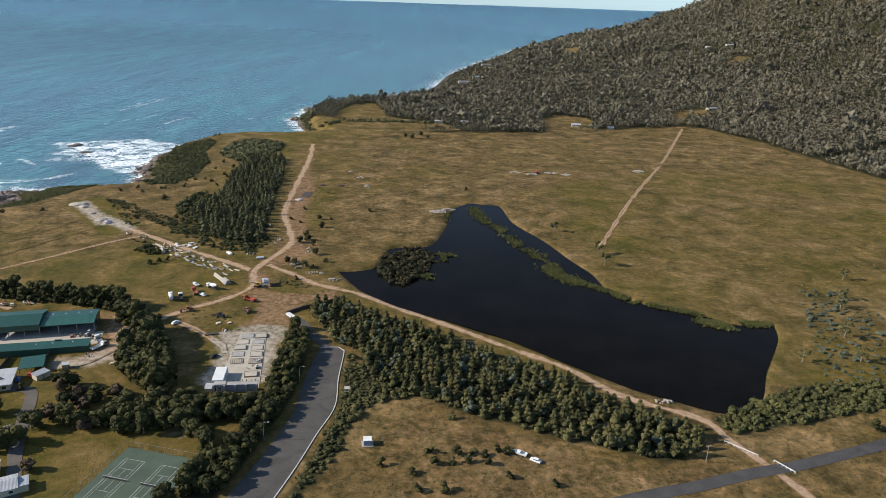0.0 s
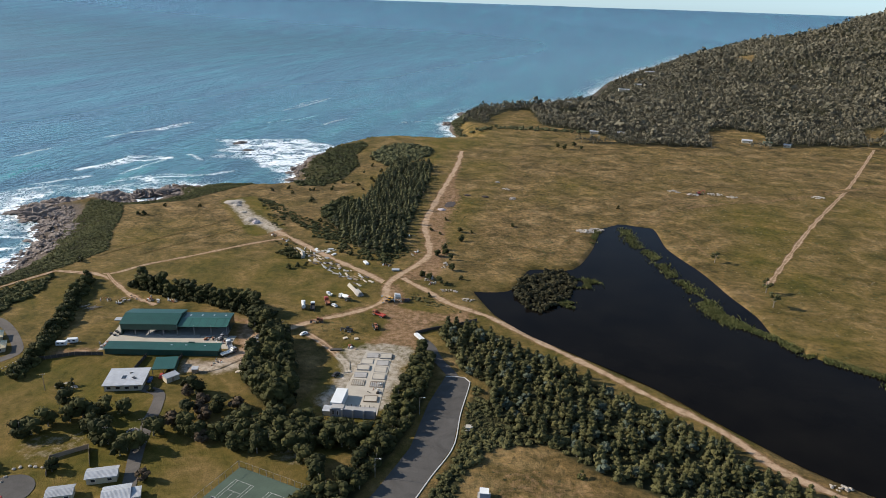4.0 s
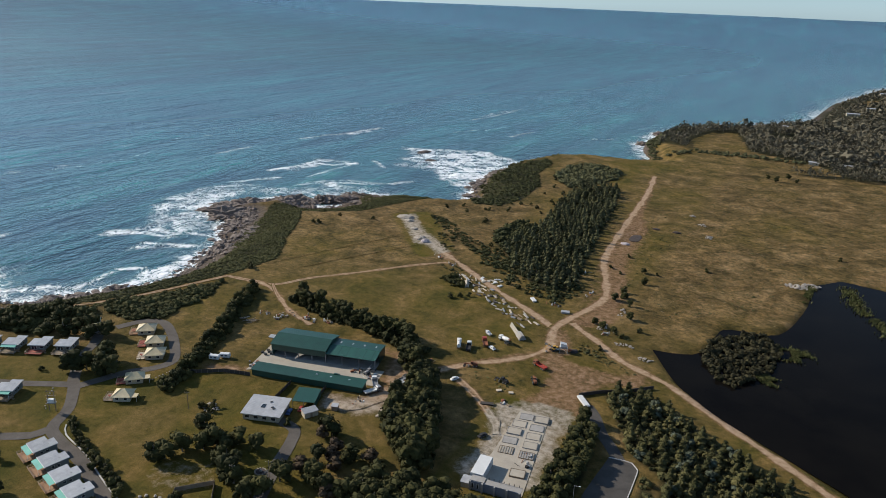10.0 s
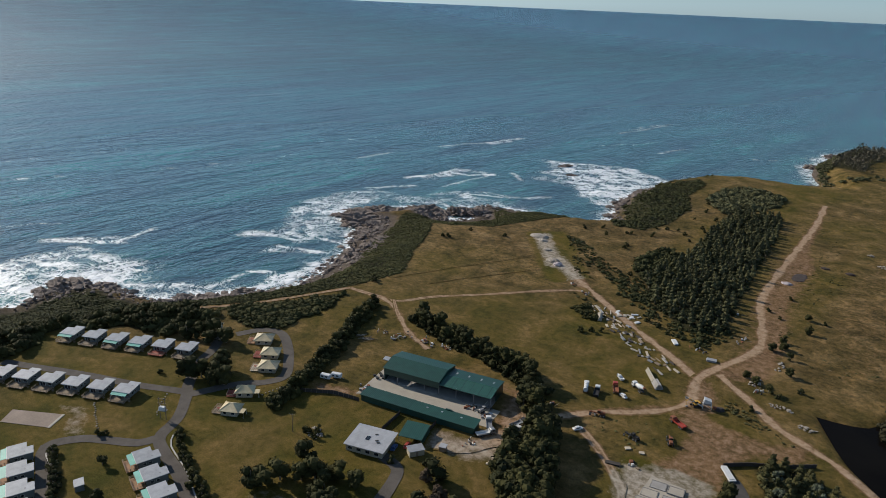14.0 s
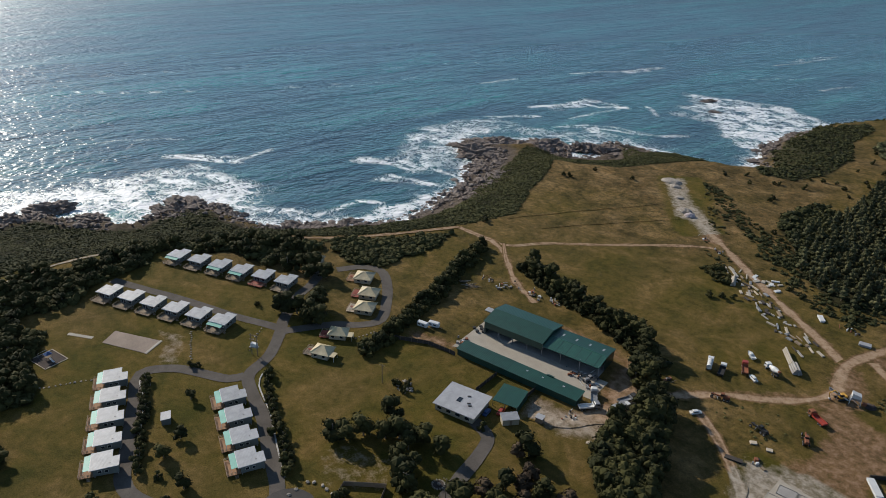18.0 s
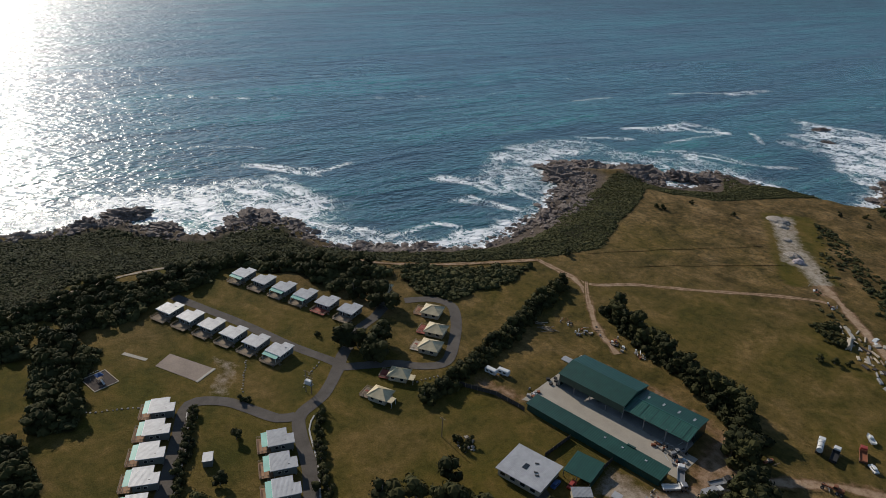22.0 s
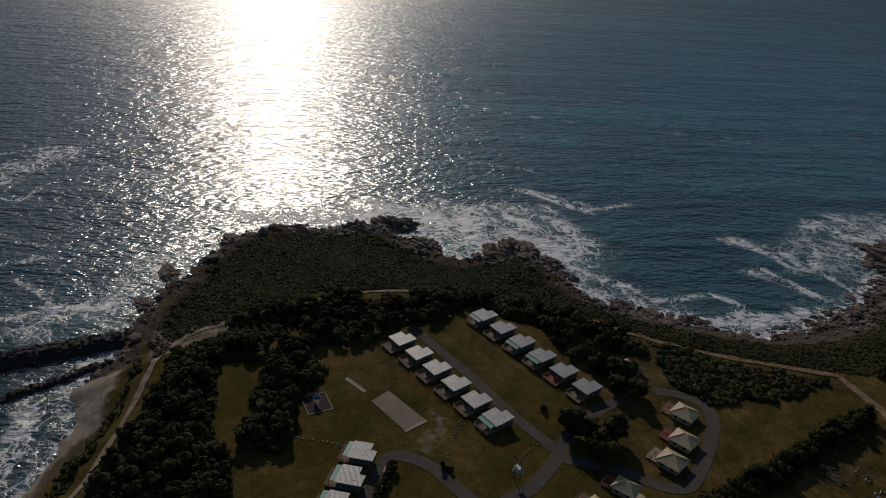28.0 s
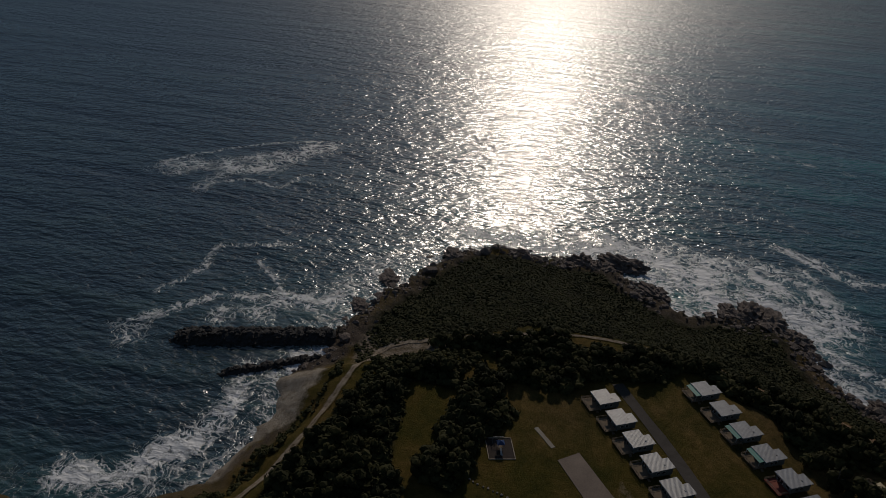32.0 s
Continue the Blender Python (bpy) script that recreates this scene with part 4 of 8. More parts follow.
def outline_object(name, poly, z, material, label, category, thick=0.0, kind="structure"):
    bm = bmesh.new()
    if thick:
        prism(poly, z - thick, z, bm)
    else:
        bm.faces.new([bm.verts.new((x, y, z)) for x, y in poly])
        bmesh.ops.recalc_face_normals(bm, faces=bm.faces)
    bmesh.ops.triangulate(bm, faces=[f for f in bm.faces if len(f.verts) > 4])
    return flat_object(name, bm, material, label, category, kind)


lake_line = [tuple(p) for p in spline(LAKE + LAKE[:1], 6)[:-1]]
outline_object("lake", lake_line, -0.6, LAKE_MAT, "still dark lake water behind an earth dam", "lake")


def ribbon(name, line, width, material, z, label, category, wander=0.0, zone=None, step=2.5):
    """A strip along a line; with a zone it fades into the ground at its edges."""
    p = spline(line, step)
    t = np.gradient(p, axis=0)
    t /= np.linalg.norm(t, axis=1)[:, None] + 1e-9
    nrm = np.stack([-t[:, 1], t[:, 0]], -1)
    cols = np.array([-1.0, -0.72, -0.45, -0.15, 0.15, 0.45, 0.72, 1.0]) if zone else np.array([-1.0, 0.0, 1.0])
    w = width / 2 * (1 + wander * rough(p[:, 0], p[:, 1], 9, 2.0))
    q = p[:, None] + nrm[:, None] * (cols[None] * w[:, None])[..., None]
    h = land_height(q[..., 0], q[..., 1]) + z
    i = np.arange(len(p) * len(cols)).reshape(len(p), len(cols))
    faces = np.stack([i[:-1, 1:], i[:-1, :-1], i[1:, :-1], i[1:, 1:]], -1).reshape(-1, 4)
    faces = faces[:, ::-1]
    me = mesh_of(name, np.concatenate([q, h[..., None]], -1).reshape(-1, 3), faces, [material], smoothed=True)
    if zone:
        v = zones(q[..., 0].ravel(), q[..., 1].ravel())
        edge = min(0.62, zone * 0.75)
        share = np.array([0.15, edge, zone, zone * 0.84, zone * 0.84, zone, edge, 0.15]) if width < 5 else np.array([0.12, 0.50, zone * 0.9, zone, zone, zone * 0.9, 0.50, 0.12])
        v[:, 0] = np.maximum(v[:, 0], np.tile(share, len(p)))
        v[:, 3] = 0
        set_zone(me, v)
    return tagged(new(name, me), label, category, kind="structure")


for i, (line, w) in enumerate(TRACKS):
    ribbon("dirt_track", line, w * 1.35, GROUND, 0.05 + 0.014 * i, "rutted tan dirt track worn through the grass", "track", 0.45, 0.33 if line in (TRACK_FAINT, TRACK_PALE) else 0.5 if line in (TRACK_HEATH, TRACK_SHORE, TRACK_HILL, TRACK_EDGE) else 0.95)
ribbon("access_lane", LANE, 5.2, ASPHALT, 0.10, "dark asphalt lane shaded between tree belts", "road", 0.05)
ribbon("country_road", ROAD_COUNTRY, 5.8, COUNTRY_ROAD, 0.10, "narrow dark grey sealed country road", "road", 0.03)
for i, (line, w) in enumerate(((PARK_MAIN, 5.0), (PARK_A, 4.6), (PARK_Y, 5.0), (PARK_C, 5.0), (PARK_S, 5.0))):
    ribbon("park_road", line, w, PARK_ROAD, 0.10 + 0.012 * i, "grey sealed lane winding between the holiday cabins", "road", 0.06)
outline_object("car_park", CARPARK, 0.09, ASPHALT, "worn dark asphalt cul-de-sac with a pale kerb", "road", 0.3)
outline_object("turning_circle", [(-190 + 9 * math.cos(a * 0.35) + 1.5, 199 + 9 * math.sin(a * 0.35)) for a in range(18)], 0.16, ASPHALT, "small round asphalt turning area", "road", 0.3)
outline_object("concrete_yard", [(-239, 338), (-233.5, 321), (-227, 297), (-222, 301), (-168, 316), (-171, 330), (-199, 323), (-226.5, 316), (-232, 338)], 0.09,
               CONCRETE, "pale concrete yard between two green sheds", "yard", 0.3)


def kerb(line, width, height, material, label):
    p = spline(line, 3.0)
    t = np.gradient(p, axis=0)
    t /= np.linalg.norm(t, axis=1)[:, None]
    nrm = np.stack([-t[:, 1], t[:, 0]], -1) * width / 2
    v = np.stack([np.c_[p - nrm, np.full(len(p), -0.1)], np.c_[p - nrm * 0.8, np.full(len(p), height)], np.c_[p + nrm * 0.8, np.full(len(p), height)],
                  np.c_[p + nrm, np.full(len(p), -0.1)]], 1)
    v[..., 2] += land_height(v[..., 0], v[..., 1])
    i = np.arange(len(p) * 4).reshape(-1, 4)
    faces = np.concatenate([np.stack([i[:-1, k], i[1:, k], i[1:, k + 1], i[:-1, k + 1]], -1) for k in range(3)])
    return tagged(new("kerb", mesh_of("kerb", v.reshape(-1, 3), faces[:, ::-1], [material])), label, "kerb", kind="structure")


kerb([(-59, 319.3), (-50, 320.3), (-47, 317), (-45.8, 290), (-43.8, 266), (-47.8, 245), (-51.8, 223), (-57, 200)], 0.5, 0.28, KERB, "pale concrete kerb around the car park")
kerb([(-256, 225), (-250, 220.5), (-232, 216), (-216, 210), (-201, 205)], 0.6, 0.3, KERB, "white edging kerb beside the park lane")
kerb([(-274, 188), (-281, 190), (-279, 186), (-266, 183), (-246, 174.5), (-231, 168)], 0.6, 0.3, KERB, "white edging kerb beside the park lane")


# ---- plants ----
rng = np.random.default_rng(5)


def ico(level=1):
    bm = bmesh.new()
    bmesh.ops.create_icosphere(bm, subdivisions=level, radius=1)
    v = np.array([x.co[:] for x in bm.verts])
    f = np.array([[x.index for x in q.verts] for q in bm.faces])
    bm.free()
    return v, f


ICO1, ICO2, ICO4 = ico(1), ico(2), ico(4)


def leaf_cloud(gen, centres, radii, count, size, squash=0.8):
    """Leaf sprays on lumpy masses: triangles in pairs, facing mostly outwards, round dark cores."""
    verts, faces = [], []
    n = 0
    for c, r in zip(centres, radii):
        v, f = ICO1
        k = v * (1 + 0.25 * gen.uniform(-1, 1, (len(v), 1))) * r * np.array([0.86, 0.86, 0.86 * squash]) + c
        verts.append(k)
        faces.append(f + n)
        n += len(v)
        d = gen.normal(size=(count, 3))
        d[:, 2] = np.abs(d[:, 2]) * 0.9 - 0.25 * np.abs(gen.normal(size=count))
        d /= np.linalg.norm(d, axis=1)[:, None]
        p = c + d * r * gen.uniform(0.80, 1.08, (count, 1)) * np.array([1, 1, squash])
        nn = d + gen.normal(size=(count, 3)) * 0.40
        nn /= np.linalg.norm(nn, axis=1)[:, None]
        a = np.cross(nn, gen.normal(size=(count, 3)))
        a /= np.linalg.norm(a, axis=1)[:, None] + 1e-9
        b = np.cross(nn, a)
        s = size * gen.uniform(0.6, 1.35, (count, 1))
        q = np.stack([p - a * s, p - b * s * 0.55 + nn * s * 0.15, p + a * s, p + b * s * 0.55 + nn * s * 0.15], 1).reshape(-1, 3)
        i = np.arange(count) * 4 + n
        verts.append(q)
        faces.append(np.concatenate([np.stack([i, i + 1, i + 2], -1), np.stack([i, i + 2, i + 3], -1)]))
        n += 4 * count
    return np.concatenate(verts), np.concatenate(faces)


def trunk_bm(height, radius, gen, limbs, lean=0.0):
    bm = bmesh.new()
    top = (lean, gen.uniform(-0.3, 0.3), height)
    tube(bm, (0, 0, -0.4), (lean * 0.4, 0, height * 0.5), radius, radius * 0.7, 7)
    tube(bm, (lean * 0.4, 0, height * 0.5), top, radius * 0.7, radius * 0.3, 6)
    for k in range(limbs):
        a, z = gen.uniform(0, 6.28), height * gen.uniform(0.35, 0.75)
        tube(bm, (lean * 0.4, 0, z), (math.cos(a) * height * 0.3, math.sin(a) * height * 0.3, z + height * 0.25), radius * 0.45, radius * 0.15, 5)
    return bm


def plant(name, seed, height, radius, lumps, count, size, leaves, label, category, style="round"):
    """One plant with trunk and crown, kept far below the sea as the pattern for copies."""
    gen = np.random.default_rng(seed)
    ob = thing(name, pose(0, 0, 0), label, category)
    low = 0.08 if style != "shrub" else 0.05
    part("trunk", trunk_bm(height * 0.8, 0.035 * height + 0.04, gen, 4 if style != "cone" else 2, gen.uniform(-0.3, 0.3)), BARK, ob)
    cs, rs = [], []
    for k in range(lumps):
        u = (k + 0.5) / lumps
        if style == "cone":
            z, spread, r = height * (0.18 + 0.72 * u), radius * (1 - u) * 0.75, radius * (0.80 - 0.52 * u)
        elif style == "gum":
            z, spread, r = height * gen.uniform(0.5, 0.9), radius * 0.9, radius * gen.uniform(0.3, 0.48)
        else:
            z, spread, r = height * (low + (0.84 - low) * gen.uniform(0.05, 1)), radius * 0.66, radius * gen.uniform(0.42, 0.60)
        a, q = k * 2.4 + gen.uniform(-0.5, 0.5), spread * math.sqrt(gen.uniform(0.1, 1))
        if style == "round":
            q *= math.sqrt(max(0.1, 1 - ((z / height - 0.5) / 0.55) ** 2))
        cs.append((q * math.cos(a), q * math.sin(a), min(z, height - r * 0.6)))
        rs.append(r)
    v, f = leaf_cloud(gen, np.array(cs), np.array(rs), count, size)
    crown = new("crown", mesh_of("crown", v, f, [leaves]))
    crown.parent = ob
    return ob


def scatter(poly, gap, gen, jitter=0.42, keep=1.0):
    p = np.array(poly)
    xs, ys = np.arange(p[:, 0].min(), p[:, 0].max(), gap), np.arange(p[:, 1].min(), p[:, 1].max(), gap)
    a, b = np.meshgrid(xs, ys)
    a, b = a.ravel() + gen.uniform(-jitter, jitter, a.size) * gap, b.ravel() + gen.uniform(-jitter, jitter, a.size) * gap
    ok = (signed_distance(a, b, poly) > 0) & (gen.uniform(size=a.size) < keep)
    return a[ok], b[ok]


def clear(px, py, margin=1.6, shore=9.0):
    beach = smooth(-px, 346, 366) * smooth(py, 296, 325) * smooth(-py, -445, -420)
    ok = coast_distance(px, py) > shore + 8 * beach
    for line, w in TRACKS:
        ok &= line_distance(px, py, line) > w * 0.6 + margin
    for line in (PARK_MAIN, PARK_A, PARK_Y, PARK_C, PARK_S, LANE):
        ok &= line_distance(px, py, line) > 3.2
    for line in STRIPS:
        ok &= line_distance(px, py, line) > 5.0
    return ok & (signed_distance(px, py, CARPARK) < -0.8)


SHRUBS = []
for s in range(6):
    g = np.random.default_rng(60 + s)
    k = 2
    SHRUBS.append(leaf_cloud(g, np.c_[g.uniform(-0.45, 0.45, (k, 2)), g.uniform(0.25, 0.55, k)], g.uniform(0.50, 0.72, k), 10, 0.30, 0.80))
TUFTS = []
for s in range(4):
    g = np.random.default_rng(80 + s)
    TUFTS.append(leaf_cloud(g, np.array([[0.0, 0.0, 0.2]]), np.array([0.8]), 7, 0.42, 0.7))


SPRIGS = []
for s in range(5):
    g = np.random.default_rng(90 + s)
    v, f = leaf_cloud(g, np.array([[0.0, 0.0, 0.15]]), np.array([0.8]), 5, 0.55, 0.7)
    SPRIGS.append((v[12:], f[20:] - 12))


def strip(line, w):
    """An outline round a line."""
    p = spline(line, 8)
    t = np.gradient(p, axis=0)
    t /= np.linalg.norm(t, axis=1)[:, None]
    n = np.stack([-t[:, 1], t[:, 0]], -1) * w
    return [tuple(q) for q in np.vstack([p + n, (p - n)[::-1]])]


def scrub(name, poly, gap, low, high, leaves, label, flat_=0.75, keep=1.0, shore=9.0, water=False, shapes=SHRUBS):
    """One mass of shrubs, too many to count."""
    px, py = scatter(poly, gap, rng, 0.45, keep)
    ok = clear(px, py, 1.2, shore)
    px, py = px[ok], py[ok]
    pz = np.full(px.shape, -0.7) if water else land_height(px, py)
    verts, faces, n = [], [], 0
    for x, y, z in zip(px, py, pz):
        v, f = shapes[rng.integers(len(shapes))]
        a, s = rng.uniform(0, 6.28), rng.uniform(low, high) * (1 + 0.30 * float(rough(x, y, 6.5, 1.7)) + 0.25 * float(rough(x, y, 19, 0.7)))
        c, d = math.cos(a) * s, math.sin(a) * s
        verts.append(np.stack([v[:, 0] * c - v[:, 1] * d + x, v[:, 0] * d + v[:, 1] * c + y, v[:, 2] * s * flat_ * rng.uniform(0.75, 1.25) + z - 0.15], -1))
        faces.append(f + n)
        n += len(v)
    return tagged(new(name, mesh_of(name, np.concatenate(verts), np.concatenate(faces), [leaves])), label, "scrub", kind="stuff")


scrub("shore_scrub", SHORE_BAND, 1.75, 1.2, 2.0, LEAF_SCRUB, "dense wind-clipped green coastal scrub above the rocks", 0.62, shore=14, shapes=TUFTS)
scrub("park_scrub", PARK_BAND, 2.2, 1.7, 3.6, LEAF_SCRUB, "dense dark green scrub around the cabin lawns", 0.9)
scrub("park_scrub", FINGER, 2.3, 1.8, 3.8, LEAF_SCRUB, "tongue of dark shrubs reaching into the lawn", 0.95)
scrub("path_scrub", SOUTH_MASS, 2.2, 1.6, 3.4, LEAF_SCRUB, "dark shrubs beside the beach path", 0.9)
scrub("path_scrub", [(-357, 104), (-371, 131), (-372, 147), (-354, 144), (-345, 123), (-324, 110), (-319, 105)], 2.2, 1.2, 2.4, LEAF_SCRUB, "dark shrubs beside the beach path", 0.8)
scrub("cove_scrub", COVE_SCRUB, 2.1, 1.4, 2.8, LEAF_SCRUB, "low dark scrub above the pebble cove", 0.8, shore=14)
scrub("point_scrub", POINT_SCRUB, 1.75, 1.2, 2.0, LEAF_SCRUB, "bright green clipped scrub on the rocky point", 0.62, shore=18, shapes=TUFTS)
scrub("dune_scrub", [(-352, 93), (-331, 91), (-306, 83), (-284, 78), (-262, 58), (-250, 40), (-244, 60), (-258, 79), (-280, 85), (-320, 93.5)], 2.4, 1.2, 2.4, LEAF_SCRUB, "low dark scrub on the dune above the beach", 0.8, shore=13)
scrub("cliff_scrub", strip([(-196, 962), (-214, 1010), (-216, 1060), (-214, 1110), (-206, 1180), (-186, 1250), (-150, 1268), (-112, 1330)], 20), 4.2, 2.4, 4.2, LEAF_PINE, "dark scrub along the far cliff edge", 0.7, shore=5)
scrub("cliff_scrub", strip([(-168, 972), (-140, 1000), (-70, 1012), (-20, 1010)], 9), 4.2, 2.0, 4.0, LEAF_PINE, "dark shrubs behind the cliff paddock", 0.8, 0.5)
scrub("cliff_scrub", strip([(-290, 880), (-308, 830), (-306, 770)], 9), 3.2, 1.5, 2.8, LEAF_BELT, "low scrub along the cliff edge", 0.7, 0.7, shore=5)
scrub("knoll_scrub", KNOLL_SCRUB, 2.8, 1.6, 2.7, LEAF_SCRUB, "grey-green scrub on the far knoll", 0.7, 0.85, shore=10, shapes=TUFTS)
scrub("gully_scrub", GULLY_SCRUB, 3.2, 2.2, 3.8, LEAF_SCRUB, "thick dark scrub in a shallow gully", 0.9)
scrub("ridge_scrub", RIDGE_SCRUB, 3.6, 2.2, 4.0, LEAF_PINE, "dark shrubs on the cliff-top paddock", 0.9)
scrub("verge_scrub", VERGE, 2.2, 1.1, 2.2, LEAF_BELT, "rough olive scrub on the bank below the car park", 0.8)
scrub("weed_bank", [(-278, 567), (-270, 570), (-213, 528), (-172, 496), (-172, 485), (-212, 508)], 2.6, 0.8, 2.2, LEAF_SCRUB, "dark weedy bank between the pit and the paddock", 0.7, 0.8)
scrub("plantation_understorey", PLANTATION, 3.0, 1.2, 2.5, LEAF_SCRUB, "dark shrubs filling the plantation floor", 0.8, 0.7)
scrub("plantation_understorey", [(-196, 490), (-160, 464), (-128, 450), (-121, 478), (-126, 492), (-141, 468), (-171, 488), (-198, 528), (-210, 520)], 2.9, 1.0, 2.4, LEAF_SCRUB,
      "rough dark shrubs between the plantation and the track", 0.7, 0.65)
scrub("paddock_clump", [(-208, 451), (-200, 461), (-185, 453), (-190, 442)], 2.2, 1.0, 2.2, LEAF_TREE, "dark clump of shrubs beside the track", 0.8)
scrub("creek_scrub", CREEK, 3.0, 1.6, 3.0, LEAF_SCRUB, "grey-green shrubs along the lake outlet", 0.85)
scrub("weed_bank", WEED_BANK, 3.4, 0.7, 1.8, LEAF_BELT, "weedy bank of low shrubs beside the track", 0.7, 0.6)
scrub("belt_understorey", BELT, 3.2, 1.3, 2.6, LEAF_BELT, "olive shrubs under the trees below the dam", 0.9, 0.8)
scrub("island_scrub", ISLAND, 2.8, 1.4, 2.9, LEAF_SHADED, "shrubs standing in the lake, shade put into leaf colour", 1.0, water=True)

HEDGE_YELLOW = [(-291, 372), (-274, 336), (-264, 316), (-254, 292), (-248, 277), (-245, 264)]
WINDBREAK = [(-262, 376), (-235, 369), (-217, 367), (-200, 366), (-183, 363), (-166, 354)]
scrub("hedge_understorey", strip(HEDGE_YELLOW, 4.0), 2.2, 1.6, 3.0, LEAF_TREE, "dense dark shrubs filling the hedge", 1.0)
scrub("windbreak_understorey", strip(WINDBREAK, 5.5), 2.4, 1.8, 3.2, LEAF_TREE, "dense dark shrubs under the windbreak trees", 1.1)
scrub("clump_understorey", CLUMP, 2.8, 2.0, 3.6, LEAF_TREE, "dense dark shrubs under the tall clump", 1.2)
FIELD = [(-90, 460), (-60, 520), (-70, 700), (-130, 850), (300, 1000), (380, 930), (455, 740), (300, 460), (200, 380), (100, 420), (45, 545), (25, 600), (-2, 560), (-10, 490), (-45, 470)]
ROUGH_PADDOCK = [(-30, 262), (-20, 214), (-10, 190), (120, 226), (104, 240), (88, 230), (50, 244), (13, 258)]
scrub("paddock_tussocks", FIELD, 7.0, 0.5, 1.3, LEAF_BELT, "olive grass tussocks dotted over the dry paddock", 0.5, 0.4, shapes=TUFTS)
scrub("paddock_tussocks", FIELD, 3.6, 0.35, 1.1, LEAF_BELT, "small olive tussocks and weeds in the dry paddock", 0.45, 0.55, shapes=SPRIGS)
scrub("dry_tussocks", FIELD, 5.5, 0.4, 1.2, STRAW, "pale straw tussocks standing in the dry paddock", 0.45, 0.5, shapes=SPRIGS)
scrub("paddock_tussocks", ROUGH_PADDOCK, 3.6, 0.35, 0.9, LEAF_BELT, "olive grass tussocks in the rough paddock", 0.5, 0.40, shapes=TUFTS)
scrub("track_weeds", [(-140, 480), (-90, 470), (-90, 560), (-100, 660), (-160, 820), (-128, 700), (-110, 560)], 4.0, 0.4, 1.1, LEAF_BELT, "weeds along the rough track edge", 0.6, 0.35)
scrub("yard_weeds", [(-140, 346), (-112, 345), (-108, 358), (-122, 372)], 3.0, 0.4, 1.1, REED, "bright weeds in the machinery yard", 0.6, 0.45)
scrub("yard_weeds", [(-100, 412), (-76, 400), (-66, 392), (-72, 390), (-88, 396), (-98, 400)], 2.0, 0.6, 1.5, LEAF_BELT, "bright weeds in the machinery yard", 0.7, 0.7)
scrub("lake_edge_weeds", [(60, 500), (90, 445), (150, 385), (190, 378), (198, 340), (170, 300), (150, 275), (140, 280), (150, 310), (172, 350), (180, 362), (150, 374), (104, 405), (72, 455)], 3.2, 0.3, 0.9, LEAF_BELT, "olive weeds along the lake shore", 0.5, 0.25)
scrub("shore_grey_scrub", [(180, 300), (230, 292), (262, 330), (250, 420), (225, 420), (205, 372), (195, 330)], 4.0, 0.9, 2.2, LEAF_GREY, "grey-green low scrub near the lake end", 0.7, 0.5)

PATTERN = {
    "plantation": [plant("plantation_tree", 10 + s, 6.6, 1.9, 7, 17, 0.36, LEAF_PINE, "young dark green plantation tree in a close row", "tree", "cone") for s in range(4)],
    "belt": [plant("wattle_tree", 20 + s, 7.0, 2.4, 7, 24, 0.33, LEAF_BELT, "olive-green wattle tree below the earth dam", "tree", "cone") for s in range(4)],
    "grey": [plant("blue_gum_tree", 26 + s, 5.2, 2.6, 8, 17, 0.42, LEAF_GREY, "blue-grey young gum tree below the earth dam", "tree") for s in range(2)],
    "big": [plant("pine_tree", 30 + s, 11.0, 3.9, 17, 18, 0.50, LEAF_TREE, "tall dark evergreen tree in a dense clump", "tree") for s in range(4)],
    "garden": [plant("garden_tree", 40 + s, 5.6, 2.8, 10, 20, 0.36, LEAF_TREE, "rounded dark green tree on the lawn", "tree") for s in range(4)],
    "thicket": [plant("tea_tree", 64 + s, 5.2, 3.1, 11, 18, 0.34, LEAF_TREE, "rounded dark tea-tree in a dense thicket", "tree") for s in range(3)],
    "bronze": [plant("bronze_tree", 46, 6.0, 3.0, 9, 18, 0.42, LEAF_RUST, "bronze-leaved tree beside the driveway", "tree")],
    "gum": [plant("paddock_gum", 50 + s, 10.0, 3.8, 9, 12, 0.5, LEAF_BELT, "sparse pale-trunked gum tree in the paddock", "tree", "gum") for s in range(2)],
    "bush": [plant("bush", 54 + s, 2.6, 1.7, 5, 16, 0.30, LEAF_TREE, "low rounded dark green bush on grass", "bush", "shrub") for s in range(3)],
}
USED = set()


def put(kind, x, y, size=1.0, gen=rng, group="", z=None):
    pick = PATTERN[kind][int(gen.integers(len(PATTERN[kind])))]
    h = float(land_height(np.array([x]), np.array([y]))[0]) if z is None else z
    m = pose(x, y, h - 0.05, 0, 0, gen.uniform(0, 360))
    s = size * gen.uniform(0.85, 1.15)
    if pick.name not in USED:
        USED.add(pick.name)
        ob = pick
        ob.matrix_basis = m
    else:
        ob = copy_thing(pick, m)
    ob.scale = (s, s * gen.uniform(0.92, 1.08), s * gen.uniform(0.88, 1.12))
    if group:
        ob["group"] = group
    return ob


def fill(kind, poly, gap, size, group, keep=1.0, margin=1.5):
    px, py = scatter(poly, gap, rng, 0.34, keep)
    ok = clear(px, py, margin)
    for x, y in zip(px[ok], py[ok]):
        put(kind, x, y, size, group=group)


def along(kind, line, gap, size, spread, group):
    for x, y in spline(line, gap):
        put(kind, x + rng.uniform(-spread, spread), y + rng.uniform(-spread, spread), size, group=group)


def dots(kind, points, size, group, spread=0.6):
    for x, y in points:
        put(kind, x + rng.uniform(-spread, spread), y + rng.uniform(-spread, spread), size, group=group)


